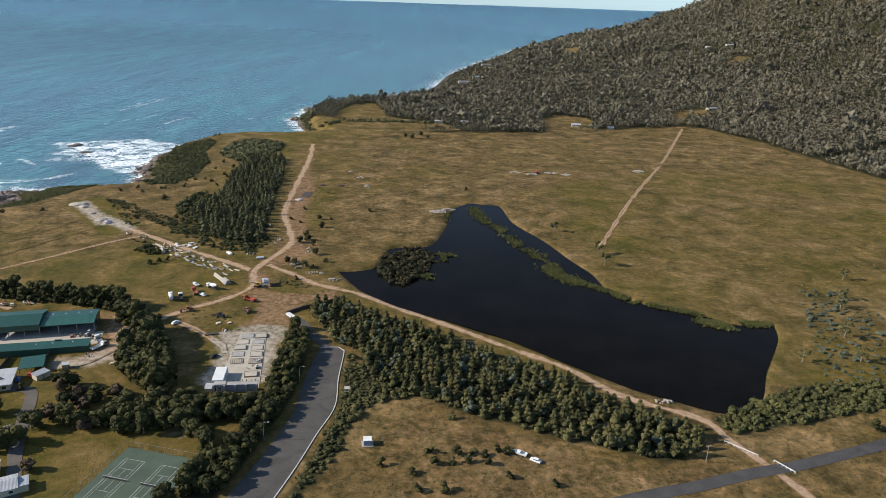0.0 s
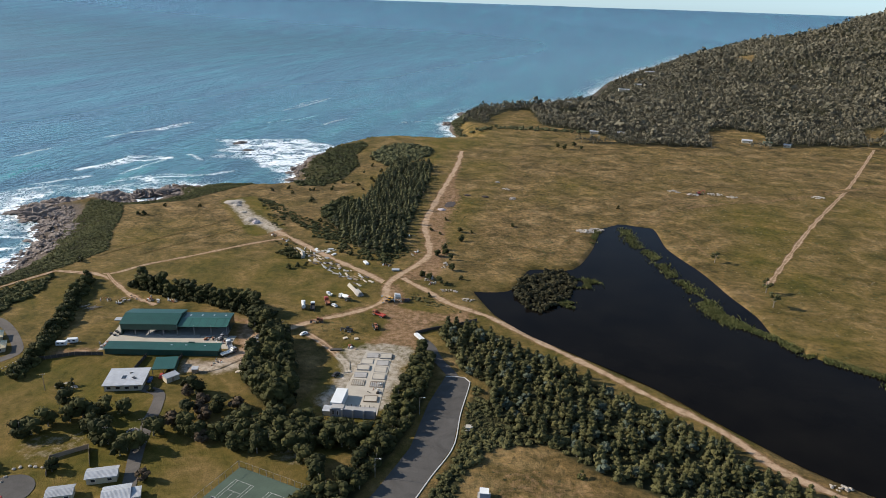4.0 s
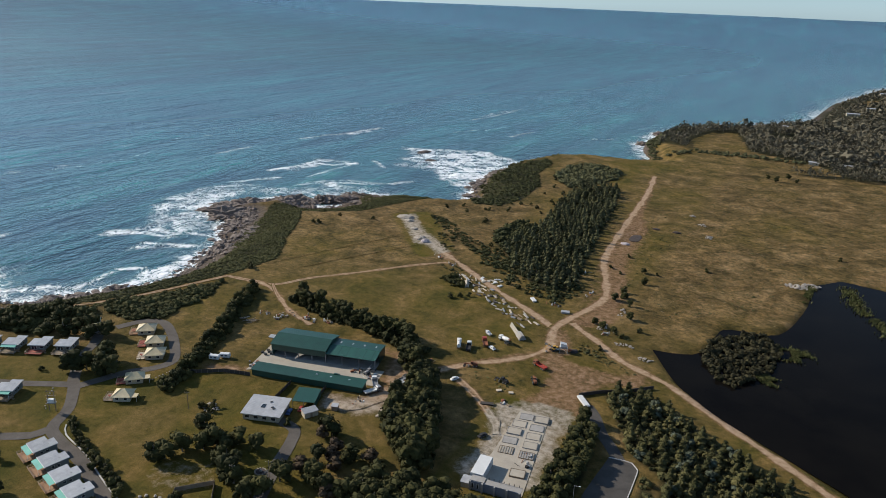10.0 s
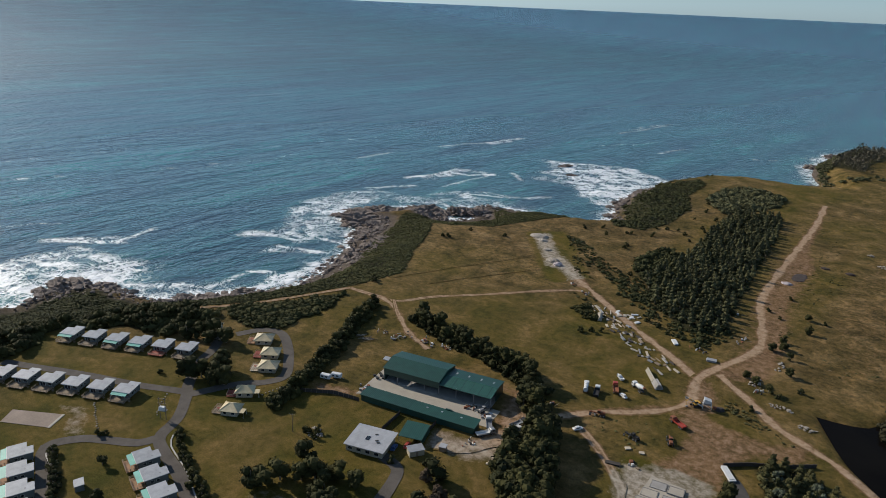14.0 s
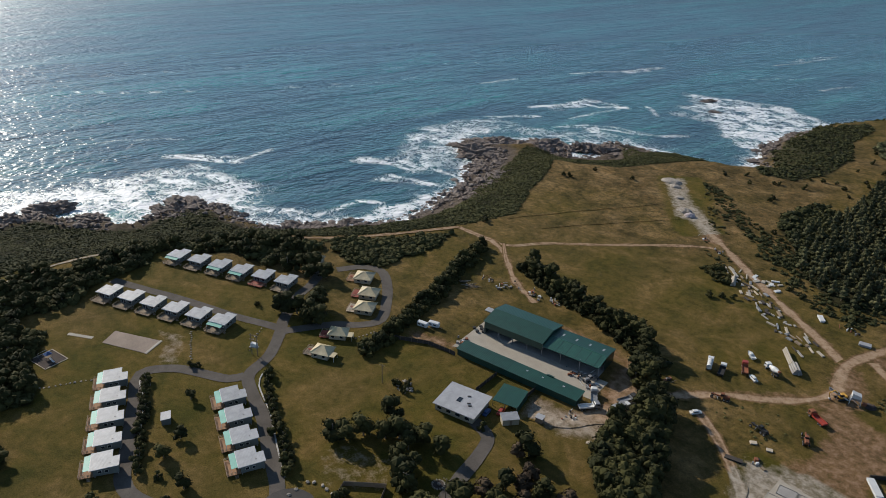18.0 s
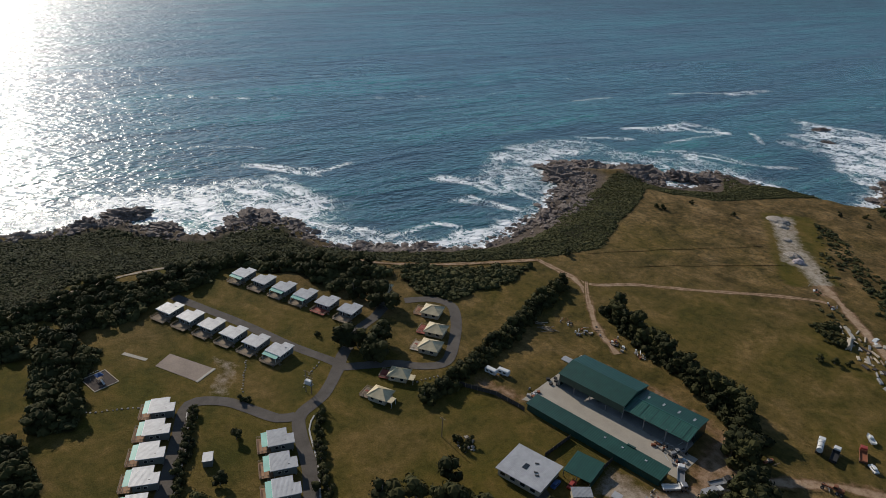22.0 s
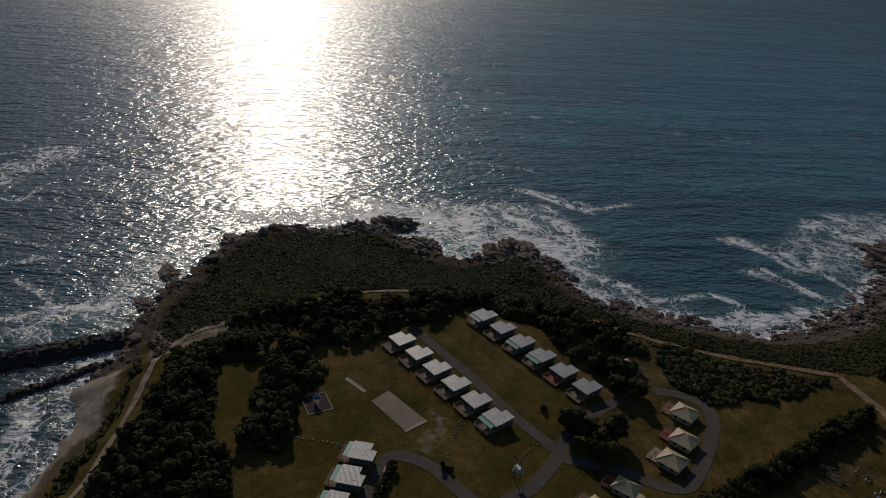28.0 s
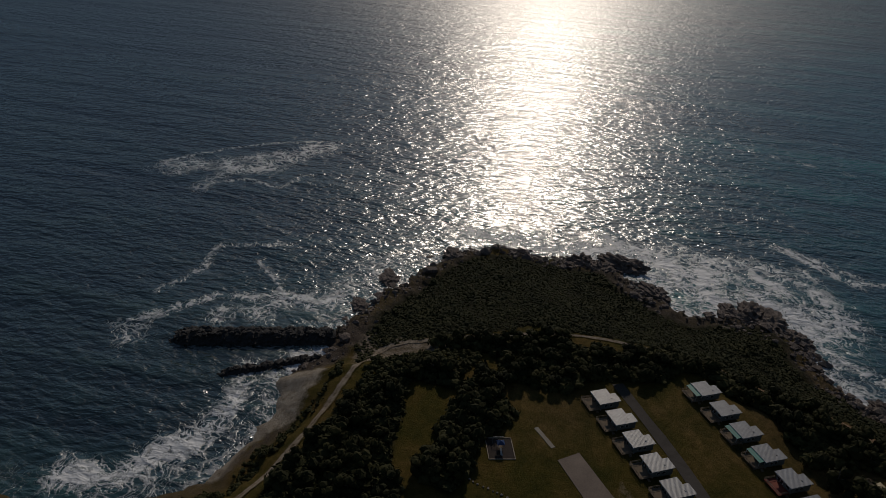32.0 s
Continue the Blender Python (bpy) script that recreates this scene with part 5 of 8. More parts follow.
fill("plantation", PLANTATION, 6.7, 1.28, "plantation trees")
fill("belt", BELT, 4.9, 1.0, "trees below the dam", 0.72, 2.0)
fill("grey", BELT, 11, 1.0, "trees below the dam", 0.6, 2.0)
fill("garden", CAR_LEFT, 4.0, 1.15, "trees beside the car park")
fill("garden", [(-136, 256), (-120, 262), (-99, 267), (-95, 263), (-76, 266), (-72, 262), (-82, 254), (-123, 238)], 3.9, 1.35, "trees behind the tennis courts")
fill("thicket", PARK_BAND, 6.6, 1.25, "thicket round the cabin lawns", 0.8)
fill("thicket", FINGER, 6.4, 1.3, "thicket on the lawn", 0.85)
fill("thicket", SOUTH_MASS, 7.4, 1.2, "thicket beside the beach path", 0.8)
fill("big", CLUMP, 4.6, 1.12, "trees behind the machinery yard")
along("big", [(-258, 375), (-235, 369), (-217, 367), (-200, 366), (-183, 363), (-169, 356)], 3.7, 0.92, 2.2, "windbreak behind the green shed")
along("garden", [(-291, 372), (-274, 336), (-264, 316), (-254, 292), (-248, 277), (-245, 264)], 2.3, 0.98, 2.3, "hedge below the yellow cabins")
along("bush", [(-278, 188), (-266, 183.5), (-251, 177), (-231, 169)], 2.2, 1.25, 0.8, "hedge along the lane")
along("bush", [(-256, 228), (-246, 222), (-232, 218), (-220, 214), (-203, 208.5)], 2.4, 1.25, 0.9, "hedge along the lane")
dots("garden", [(-207, 226), (-203, 236), (-204, 249), (-194, 245), (-188, 244), (-179, 238), (-179, 234), (-188, 251), (-180, 253), (-205, 230), (-197, 241)],
     1.42, "trees on the lawn")
dots("garden", [(-163, 230), (-160, 233), (-159, 241), (-164, 227), (-176, 234), (-158, 244), (-172, 232), (-186, 238)], 1.5, "trees on the lawn")
dots("bronze", [(-163, 272), (-147, 217)], 1.0, "bronze trees")
dots("garden", [(-161, 275), (-150, 248), (-135, 245), (-144, 264), (-154, 257), (-130, 262), (-130, 252)], 1.45, "trees by the driveway")
dots("bronze", [(-151, 262), (-140, 243), (-138, 269), (-146, 257), (-152, 268), (-157, 250)], 1.15, "bronze trees")
along("garden", [(-150, 246), (-135, 246), (-122, 248), (-110, 250), (-98, 250)], 3.4, 1.3, 1.8, "trees behind the tennis courts")
along("garden", [(-122, 255), (-108, 258), (-95, 262), (-86, 262)], 3.6, 1.3, 1.8, "trees behind the tennis courts")
along("garden", [(-98, 244), (-90, 240), (-85, 228), (-88, 212), (-92, 200)], 3.6, 1.3, 1.6, "trees behind the tennis courts")
dots("garden", [(-257, 197), (-239, 186), (-233, 178), (-226, 154), (-216, 178)], 0.95, "trees between the cabin rows", 0.2)
dots("bush", [(-275, 207), (-277, 205), (-225, 173), (-214, 172), (-216, 160), (-339, 246), (-305, 247)], 1.0, "bushes between the cabin rows", 0.3)
dots("garden", [(-292, 254), (-288, 258), (-279, 259), (-283, 264), (-288, 268), (-275, 262)], 1.8, "trees at the lane junction")
dots("garden", [(-325, 280), (-320, 285), (-310, 286), (-314, 280), (-329, 276)], 1.65, "trees behind the yellow cabins")
dots("garden", [(-207, 208), (-202, 206), (-222, 211), (-181, 212), (-183, 216)], 0.75, "trees by the turning area", 0.3)
dots("bush", [(-3, 236), (6, 229), (44, 218), (27, 222), (19, 234), (-8, 222), (3, 213), (-6, 212), (14, 236), (24, 238), (28, 236), (6, 260), (36, 206), (-20, 226)],
     1.15, "bushes in the rough paddock")
dots("garden", [(8, 234), (12, 230), (0, 229), (20, 229)], 0.7, "bushes in the rough paddock")
dots("gum", [(181, 322), (211, 324), (109, 452), (109, 475), (84, 524), (244, 406), (218, 352), (236, 392), (262, 440)], 0.85, "gum trees by the lake")
dots("garden", [(-43, 888), (-51, 894), (-33, 910), (-24, 896), (-99, 492), (-97, 484), (-100, 478), (185, 262), (196, 268)], 1.0, "paddock trees")
dots("bush", [(-180, 271), (-170, 279), (-246, 668), (-238, 640), (-232, 618), (-214, 640), (-206, 660), (-226, 690), (-270, 610), (-212, 700), (-228, 720), (-316, 398), (-216, 265), (-219, 263), (-214, 262), (-182, 430),
              (-186, 426), (-178, 434), (-344, 498), (-340, 500)], 1.2, "scattered paddock bushes")
dots("bush", [(-278, 872), (-265, 800), (-237, 749), (-211, 668), (-204, 696), (-249, 609), (-235, 582), (-231, 643), (-190, 555), (-234, 773), (-206, 627), (-246, 612),
              (-234, 575), (-260, 596), (-223, 647), (-255, 752), (-242, 712), (-280, 597)], 1.05, "scattered paddock bushes")
dots("bush", [(-339, 525), (-312, 532), (-318, 400), (-198, 520), (-206, 526), (-190, 512), (-165, 466), (-150, 458), (-158, 462), (-60, 560), (20, 640)], 1.1, "scattered paddock bushes")
dots("garden", [(-90, 474), (-86, 454), (-92, 514), (-96, 485), (-101, 438), (-96, 435), (-88, 431), (-97, 534)], 0.8, "shrubs beside the dirt track")
dots("bush", [(-110, 524), (-118, 531), (-114, 560), (-88, 534), (-77, 440), (-83, 428), (-89, 409), (-130, 487), (-130, 466)], 1.0, "shrubs beside the dirt track")
for pick in [p for row in PATTERN.values() for p in row if p.name not in USED]:
    for o in [*pick.children_recursive, pick]:
        bpy.data.objects.remove(o)


def reed_bed():
    """Upright blades in drifts along the lake's far shore."""
    lines = [([(24, 584), (31, 549), (43, 526), (51, 499), (61, 475), (68, 462)], 4.6), ([(69, 452), (75, 432), (85, 420)], 5.4), ([(86, 421), (102, 407), (113, 393)], 2.6),
             ([(113, 393), (137, 382), (148, 376)], 2.4), ([(146, 367), (160, 361)], 3.6), ([(168, 366), (182, 366)], 2.6), ([(-4, 456), (3, 461)], 5.0), ([(-12, 424), (-6, 420)], 2.6), ([(0, 540), (4, 575)], 1.6)]
    p = np.concatenate([spline(l, 0.35)[rng.integers(0, len(spline(l, 0.35)), 2400)] + rng.normal(size=(2400, 2)) * w * 0.62 for l, w in lines])
    n = len(p)
    keep = rough(p[:, 0], p[:, 1], 9, 2.0) > -0.5
    p = p[keep]
    n = len(p)
    a, h = rng.uniform(0, 6.28, n), rng.uniform(0.5, 1.2, n)
    dx, dy = np.cos(a) * 0.28, np.sin(a) * 0.28
    lean = rng.normal(size=(n, 2)) * 0.5
    v = np.stack([np.c_[p[:, 0] - dx, p[:, 1] - dy, np.full(n, -0.7)], np.c_[p[:, 0] + dx, p[:, 1] + dy, np.full(n, -0.7)],
                  np.c_[p[:, 0] + dx * 0.8 + lean[:, 0], p[:, 1] + dy * 0.8 + lean[:, 1], h - 0.6], np.c_[p[:, 0] - dx * 0.8 + lean[:, 0], p[:, 1] - dy * 0.8 + lean[:, 1], h - 0.6]], 1).reshape(-1, 3)
    f = np.arange(4 * n).reshape(-1, 4)
    return tagged(new("reeds", mesh_of("reeds", v, f, [REED])), "bright green reeds in drifts along the lake edge", "reeds", kind="stuff")


reed_bed()


def forest():
    """The far wooded hill: crowns of many sizes, sparser with distance."""
    gen = np.random.default_rng(9)
    n = 86000
    r = 880 * np.exp(gen.uniform(0, math.log(3.9), n))
    az = gen.uniform(-0.20, 0.72, n)
    px, py = np.sin(az) * r, np.cos(az) * r
    d = signed_distance(px, py, LAND)
    base = wood_depth(px, py) + 10 * rough(px, py, 26, 2.2)
    gaps = (rough(px, py, 95, 4.0) > 0.80) & (base < 700)
    gaps |= (rough(px, py, 40, 7.0) > 0.9)
    cut = np.zeros(px.shape, bool)
    for poly in CLEARINGS:
        cut |= signed_distance(px, py, poly) > 0
    ok = (base > 4) & (d > 20) & ~gaps & ~cut
    px, py, r, d = px[ok], py[ok], r[ok], d[ok]
    pz = land_height(px, py)
    m = len(px)
    s = np.exp(gen.normal(size=m) * 0.36) * (r / 1000) ** 0.85 * (1 + 0.22 * rough(px, py, 60, 3.0)) * (0.6 + 0.4 * smooth(d, 20, 120))
    wide, tall = 1.75 * s, gen.uniform(2.8, 4.8, m) * s ** 0.7
    # each crown is twelve ragged sprays round an empty middle
    q = gen.normal(size=(m, 12, 3))
    q[..., 2] = np.abs(q[..., 2]) - 0.35
    q /= np.linalg.norm(q, axis=-1)[..., None]
    face = q + gen.normal(size=q.shape) * 0.30
    face /= np.linalg.norm(face, axis=-1)[..., None]
    a = np.cross(face, gen.normal(size=q.shape))
    a /= np.linalg.norm(a, axis=-1)[..., None] + 1e-9
    b = np.cross(face, a)
    size = (wide[:, None] * gen.uniform(0.34, 0.66, (m, 12)))[..., None]
    mid = q * np.stack([wide, wide, tall], -1)[:, None] * gen.uniform(0.6, 1.0, (m, 12, 1)) + np.stack([px, py, pz + tall * 0.9 + 0.6], -1)[:, None]
    verts = np.stack([mid - a * size - b * size * 0.5, mid + a * size - b * size * 0.5, mid + b * size], 2).reshape(-1, 3)
    faces = np.arange(len(verts)).reshape(-1, 3)
    ob = tagged(new("far_forest", mesh_of("far_forest", verts, faces, [LEAF_FOREST])), "dark olive eucalypt forest covering the far hill", "forest", kind="stuff")
    # pale dead stems among the crowns
    pick = gen.integers(0, len(px), 5200)
    x, y, z = px[pick] + 3, py[pick] - 4, pz[pick]
    h, w = gen.uniform(5, 10, len(pick)), 0.22 * (r[pick] / 1000)
    v = np.stack([np.c_[x - w, y, z], np.c_[x + w, y, z], np.c_[x + w * 0.4, y + 1, z + h], np.c_[x - w * 0.4, y + 1, z + h]], 1).reshape(-1, 3)
    tagged(new("forest_stems", mesh_of("forest_stems", v, np.arange(len(v)).reshape(-1, 4), [BARK])), "pale gum stems standing among the far crowns", "stems", kind="stuff")
    return ob


forest()


# ---- rocks ----
def boulder_cloud(px, py, pz, sizes, seed):
    gen = np.random.default_rng(seed)
    v0, f0 = ICO1
    verts, faces, n = [], [], 0
    for x, y, z, s in zip(px, py, pz, sizes):
        v = v0 * (1 + 0.34 * gen.uniform(-1, 1, (len(v0), 1))) * s * np.array([gen.uniform(0.7, 1.35), gen.uniform(0.7, 1.35), gen.uniform(0.45, 0.8)])
        verts.append(v + np.array([x, y, z]))
        faces.append(f0 + n)
        n += len(v0)
    return np.concatenate(verts), np.concatenate(faces)


def shore_rocks():
    gen = np.random.default_rng(3)
    p = np.concatenate([spline(COAST_A[8:], 1.0), spline(COAST_B, 0.45), spline(COAST_C[:12], 0.5)])
    p = p[(gen.uniform(size=len(p)) < 0.62 + 0.45 * rough(p[:, 0], p[:, 1], 45, 2.0))]
    p = np.repeat(p, 2, 0)
    q = p + gen.normal(size=p.shape) * 5.0
    d = coast_distance(q[:, 0], q[:, 1])
    ok = (d > -9) & (d < 14) & ~((q[:, 0] > -350) & (q[:, 1] < 90))
    q, d = q[ok], d[ok]
    z = np.maximum(land_height(q[:, 0], q[:, 1]), SEA - 0.8)
    v, f = boulder_cloud(q[:, 0], q[:, 1], z, np.exp(gen.normal(size=len(q)) * 0.5) * 0.80, 4)
    tagged(new("shore_boulders", mesh_of("shore_boulders", v, f, [ROCK])), "brown granite boulders strewn along the waterline", "rocks", kind="stuff")


shore_rocks()


def crag_field():
    """Tumbled blocks on the bare points of the shore."""
    gen = np.random.default_rng(21)
    spots = [(-440, 530, 26, 34), (-425, 565, 24, 18), (-395, 602, 16, 20), (-462, 272, 14, 18), (-440, 296, 22, 8), (-395, 328, 12, 22), (-498, 170, 8, 34), (-478, 222, 16, 10), (-384, 440, 14, 50), (-412, 490, 14, 20), (-318, 740, 9, 60), (-300, 655, 20, 12)]
    q = np.concatenate([np.array([x, y]) + gen.normal(size=(int(rx * ry * 1.25), 2)) * np.array([rx, ry]) * 0.6 for x, y, rx, ry in spots])
    d = coast_distance(q[:, 0], q[:, 1])
    q = q[(d > -7) & (d < 26)]
    z = np.maximum(land_height(q[:, 0], q[:, 1]), SEA - 0.6) + 0.3
    v, f = boulder_cloud(q[:, 0], q[:, 1], z, np.exp(gen.normal(size=len(q)) * 0.55) * 0.85, 22)
    tagged(new("point_boulders", mesh_of("point_boulders", v, f, [ROCK])), "tumbled brown granite blocks on the bare rocky point", "rocks", kind="stuff")


crag_field()


def outcrop(x, y, sx, sy, sz, seed, rz=0.0, material=ROCK):
    """A jointed rock mass rising from the water's edge."""
    gen = np.random.default_rng(seed)
    v, f = ICO4
    k = v.copy()
    off = gen.uniform(0, 50, 3)
    r = np.array([1 + 0.34 * noise.noise(Vector(p * 1.6 + off)) + 0.42 * noise.noise(Vector(p * 4.1 + off)) + 0.34 * abs(noise.noise(Vector(p * 9.0 + off))) + 0.22 * noise.noise(Vector(p * 19.0 + off)) for p in v])
    k *= r[:, None]
    k[:, 2] = np.where(k[:, 2] > 0, np.round(k[:, 2] * 5) / 5 * 0.6 + k[:, 2] * 0.4, k[:, 2])
    me = mesh_of("rock_outcrop", k * np.array([sx, sy, sz]), f, [material])
    ob = tagged(new("rock_outcrop", me), "craggy brown granite outcrop washed by white surf", "rock", "rock outcrops")
    ob.matrix_world = pose(x, y, SEA - 0.6, 0, 0, rz)
    return ob


for i, (x, y, sx, sy, sz, rz) in enumerate([
        (-448, 520, 20, 12, 7, 40), (-462, 528, 13, 9, 5, 10), (-436, 540, 12, 10, 6.5, 0), (-428, 572, 16, 10, 7, 30), (-412, 582, 9, 7, 4, 0), (-385, 604, 13, 9, 6, 70),
        (-394, 612, 8, 6, 4.5, 20), (-470, 508, 7, 5, 3, 20),  (-507, 208, 13, 7, 6, 60), (-503, 184, 8, 6, 5, 80), (-497, 196, 9, 6, 4, 10),
        (-478, 224, 10, 6, 4, 40), (-466, 282, 12, 8, 5, 10), (-462, 268, 9, 6, 4, 60), (-474, 262, 6, 4, 2.5, 0), (-452, 292, 8, 6, 4, 30), (-392, 330, 7, 5, 3, 30), (-388, 350, 6, 4, 2.5, 60),
        (-402, 318, 8, 5, 3, 40), (-500, 140, 9, 6, 3.5, 80), (-484, 112, 10, 6, 3, 30), (-300, 690, 8, 6, 3, 20), (-318, 738, 9, 5, 3.5, 80), (-322, 800, 8, 5, 3, 60),
        (-226, 1080, 10, 8, 5, 10), (-224, 1180, 12, 8, 5, 40), (-406, 470, 8, 5, 3, 60), (-418, 488, 10, 6, 4, 30), (-446, 84, 9, 5, 2.5, 20), (-440, 508, 16, 10, 9, 60), (-452, 540, 14, 9, 8, 20), (-420, 556, 14, 9, 8, 40), (-424, 508, 12, 8, 7, 0), (-404, 590, 10, 8, 7, 40), (-470, 274, 10, 7, 6, 0), (-396, 598, 9, 6, 6, 0), (-414, 78, 7, 4, 2.2, 20), (-441, 843, 9, 5, 3.0, 70), (-412, 806, 6, 4, 2.2, 30)]):
    outcrop(x, y, sx, sy, sz * 0.82, 100 + i, rz)


def breakwater(name, a, b, width, height, seed, label):
    """A rubble mound running out into the water."""
    gen = np.random.default_rng(seed)
    a, b = np.array(a, float), np.array(b, float)
    length = np.linalg.norm(b - a)
    ob = thing(name, pose(*a, SEA, 0, 0, math.degrees(math.atan2(*(b - a)[::-1]))), label, "breakwater")
    xs, cs = np.linspace(-6, length, 40), np.array([-1, -0.55, -0.2, 0.2, 0.55, 1.0])
    gx_, gc = np.meshgrid(xs, cs, indexing="ij")
    prof = height * smooth(1.05 - np.abs(gc), 0, 0.8) * smooth(length - gx_, -1, 7)
    v = np.stack([gx_, gc * width / 2, prof - 1.2], -1).reshape(-1, 3)
    i = np.arange(gx_.size).reshape(gx_.shape)
    f = np.stack([i[:-1, :-1], i[1:, :-1], i[1:, 1:], i[:-1, 1:]], -1).reshape(-1, 4)
    core = new("core", mesh_of("core", v, f, [ROCK_DARK], smoothed=True))
    core.parent = ob
    n = int(length * width * 0.55)
    x, c = gen.uniform(-4, length + 2, n), gen.uniform(-1.1, 1.1, n)
    z = height * smooth(1.05 - np.abs(c), 0, 0.8) * smooth(length - x, -1, 7) - 1.0
    v, f = boulder_cloud(x, c * width / 2, z, gen.uniform(0.6, 1.5, n), seed + 1)
    stones = new("rubble", mesh_of("rubble", v, f, [ROCK_DARK]))
    stones.parent = ob
    tagged(stones, kind="stuff")
    return ob


breakwater("breakwater", (-380, 72), (-359, 8), 15, 4.6, 5, "dark rubble breakwater reaching out into the sea")
breakwater("rock_groyne", (-362, 72), (-339, 40), 6, 2.4, 7, "low dark rock groyne beside the beach")


def rock_heap(x, y, rx, ry, h, count, size, material, label, seed, name="rock_heap"):
    gen = np.random.default_rng(seed)
    a, r = gen.uniform(0, 6.28, count), np.sqrt(gen.uniform(0, 1, count))
    v, f = boulder_cloud(rx * r * np.cos(a), ry * r * np.sin(a), h * (1 - r) * 0.8 + size * 0.25, gen.uniform(0.5, 1.3, count) * size, seed)
    ob = tagged(new(name, mesh_of(name, v, f, [material])), label, "rocks", "rubble heaps", kind="stuff")
    ob.matrix_world = pose(x, y, float(land_height(np.array([x]), np.array([y]))[0]))
    return ob


for i, (x, y, rx, ry, h, n, s) in enumerate([(-5, 566, 7, 4, 1.0, 60, 0.8), (3, 573, 6, 4, 1.0, 40, 0.8), (-81, 674, 4, 3, 1, 16, 0.9), (-72, 642, 3, 4, 1, 14, 0.9), (-94, 696, 3, 3, 1, 10, 0.8),
                                            (71, 718, 6, 3, 1.2, 24, 0.9), (87, 712, 6, 3, 1.5, 26, 0.9), (108, 721, 7, 3, 1.2, 26, 0.9), (122, 716, 5, 3, 1, 18, 0.9), (202, 742, 6, 4, 1.2, 24, 0.9),
                                            (-66, 410, 4, 2, 0.8, 20, 0.6), (-80, 420, 5, 2, 0.8, 24, 0.6), (-96, 436, 3, 6, 0.8, 22, 0.7), (-92, 462, 2, 6, 0.8, 18, 0.6), (100, 279, 4, 2, 0.8, 16, 0.7), (-217, 264, 5, 3.4, 0.5, 34, 0.55)]):
    rock_heap(x, y, rx, ry, h, n, s, ROCK_PALE, "heap of pale broken rocks on bare ground", 200 + i)


def gravel_heap(x, y, rx, ry, h, material, label, seed, rz=0.0):
    gen = np.random.default_rng(seed)
    v, f = ICO4
    off = gen.uniform(0, 50, 3)
    r = np.array([1 + 0.22 * noise.noise(Vector(p * 2.2 + off)) + 0.22 * noise.noise(Vector(p * 5 + off)) + 0.12 * noise.noise(Vector(p * 14 + off)) for p in v])
    ob = tagged(new("loose_gravel", mesh_of("loose_gravel", v * r[:, None] * np.array([rx, ry, h]), f, [material], smoothed=True)), label, "gravel", "gravel mounds", kind="stuff")
    ob.matrix_world = pose(x, y, float(land_height(np.array([x]), np.array([y]))[0]), 0, 0, rz)
    return ob


for i, (x, y, rx, ry, h, m) in enumerate([(-293, 552, 7, 5, 1.6, ROCK_PALE), (-286, 546, 4, 3, 1.1, ROCK_PALE), (-272, 530, 3, 2.4, 0.8, ROCK_PALE), (-256, 512, 5, 3.4, 2.2, ROCK_PALE), (-250, 508, 3, 3, 2.0, PURPLE),
                                          (-100, 399, 2, 2, 1.1, DARK_SOIL), (-112, 640, 3, 2, 1.0, DARK_SOIL), (-96, 640, 3, 2, 1.2, DARK_SOIL),
                                          (-121, 612, 5.5, 13, 0.35, DARK_SOIL), (-124, 590, 3.5, 3, 0.9, PURPLE)]):
    gravel_heap(x, y, rx, ry, h, m, "heap of loose quarried stone and gravel" if m != DARK_SOIL else "low mound of dark dug soil", 300 + i)


# ---- buildings ----
def gable(u0, u1, v0, v1, eave, ridge, thick=0.18, over=0.4):
    """A two-sided roof along u, as a closed shell."""
    bm = bmesh.new()
    c = (v0 + v1) / 2
    prof = [(v0 - over, eave), (c, ridge), (v1 + over, eave), (v1 + over, eave - thick), (c, ridge - thick), (v0 - over, eave - thick)]
    a = [bm.verts.new((u0 - over, v, z)) for v, z in prof]
    b = [bm.verts.new((u1 + over, v, z)) for v, z in prof]
    for i in range(6):
        bm.faces.new((a[i], a[(i + 1) % 6], b[(i + 1) % 6], b[i]))
    for r in (a, b):
        bm.faces.new((r[0], r[1], r[4], r[5]))
        bm.faces.new((r[1], r[2], r[3], r[4]))
    bmesh.ops.recalc_face_normals(bm, faces=bm.faces)
    return bm


def slope_roof(u0, u1, v0, v1, z0, z1, thick=0.2, axis="v"):
    """A single-pitch roof rising from v0 to v1 (or u0 to u1)."""
    rise = (lambda x, y: z0 + (z1 - z0) * (y - v0) / (v1 - v0)) if axis == "v" else (lambda x, y: z0 + (z1 - z0) * (x - u0) / (u1 - u0))
    return prism([(u0, v0), (u1, v0), (u1, v1), (u0, v1)], lambda x, y: rise(x, y) - thick, rise)


def rail(parent, points, z, height=0.95, name="balustrade"):
    bm = bmesh.new()
    for (ax, ay), (bx, by) in zip(points, points[1:]):
        n = max(1, round(math.hypot(bx - ax, by - ay) / 1.5))
        for k in range(n + 1):
            box(bm, ax + (bx - ax) * k / n, ay + (by - ay) * k / n, z, 0.1, 0.1, height)
        rz = math.degrees(math.atan2(by - ay, bx - ax))
        for h in (height, height * 0.55):
            box(bm, (ax + bx) / 2, (ay + by) / 2, z + h - 0.04, math.hypot(bx - ax, by - ay), 0.12, 0.08, rz)
    return part(name, bm, TIMBER, parent)


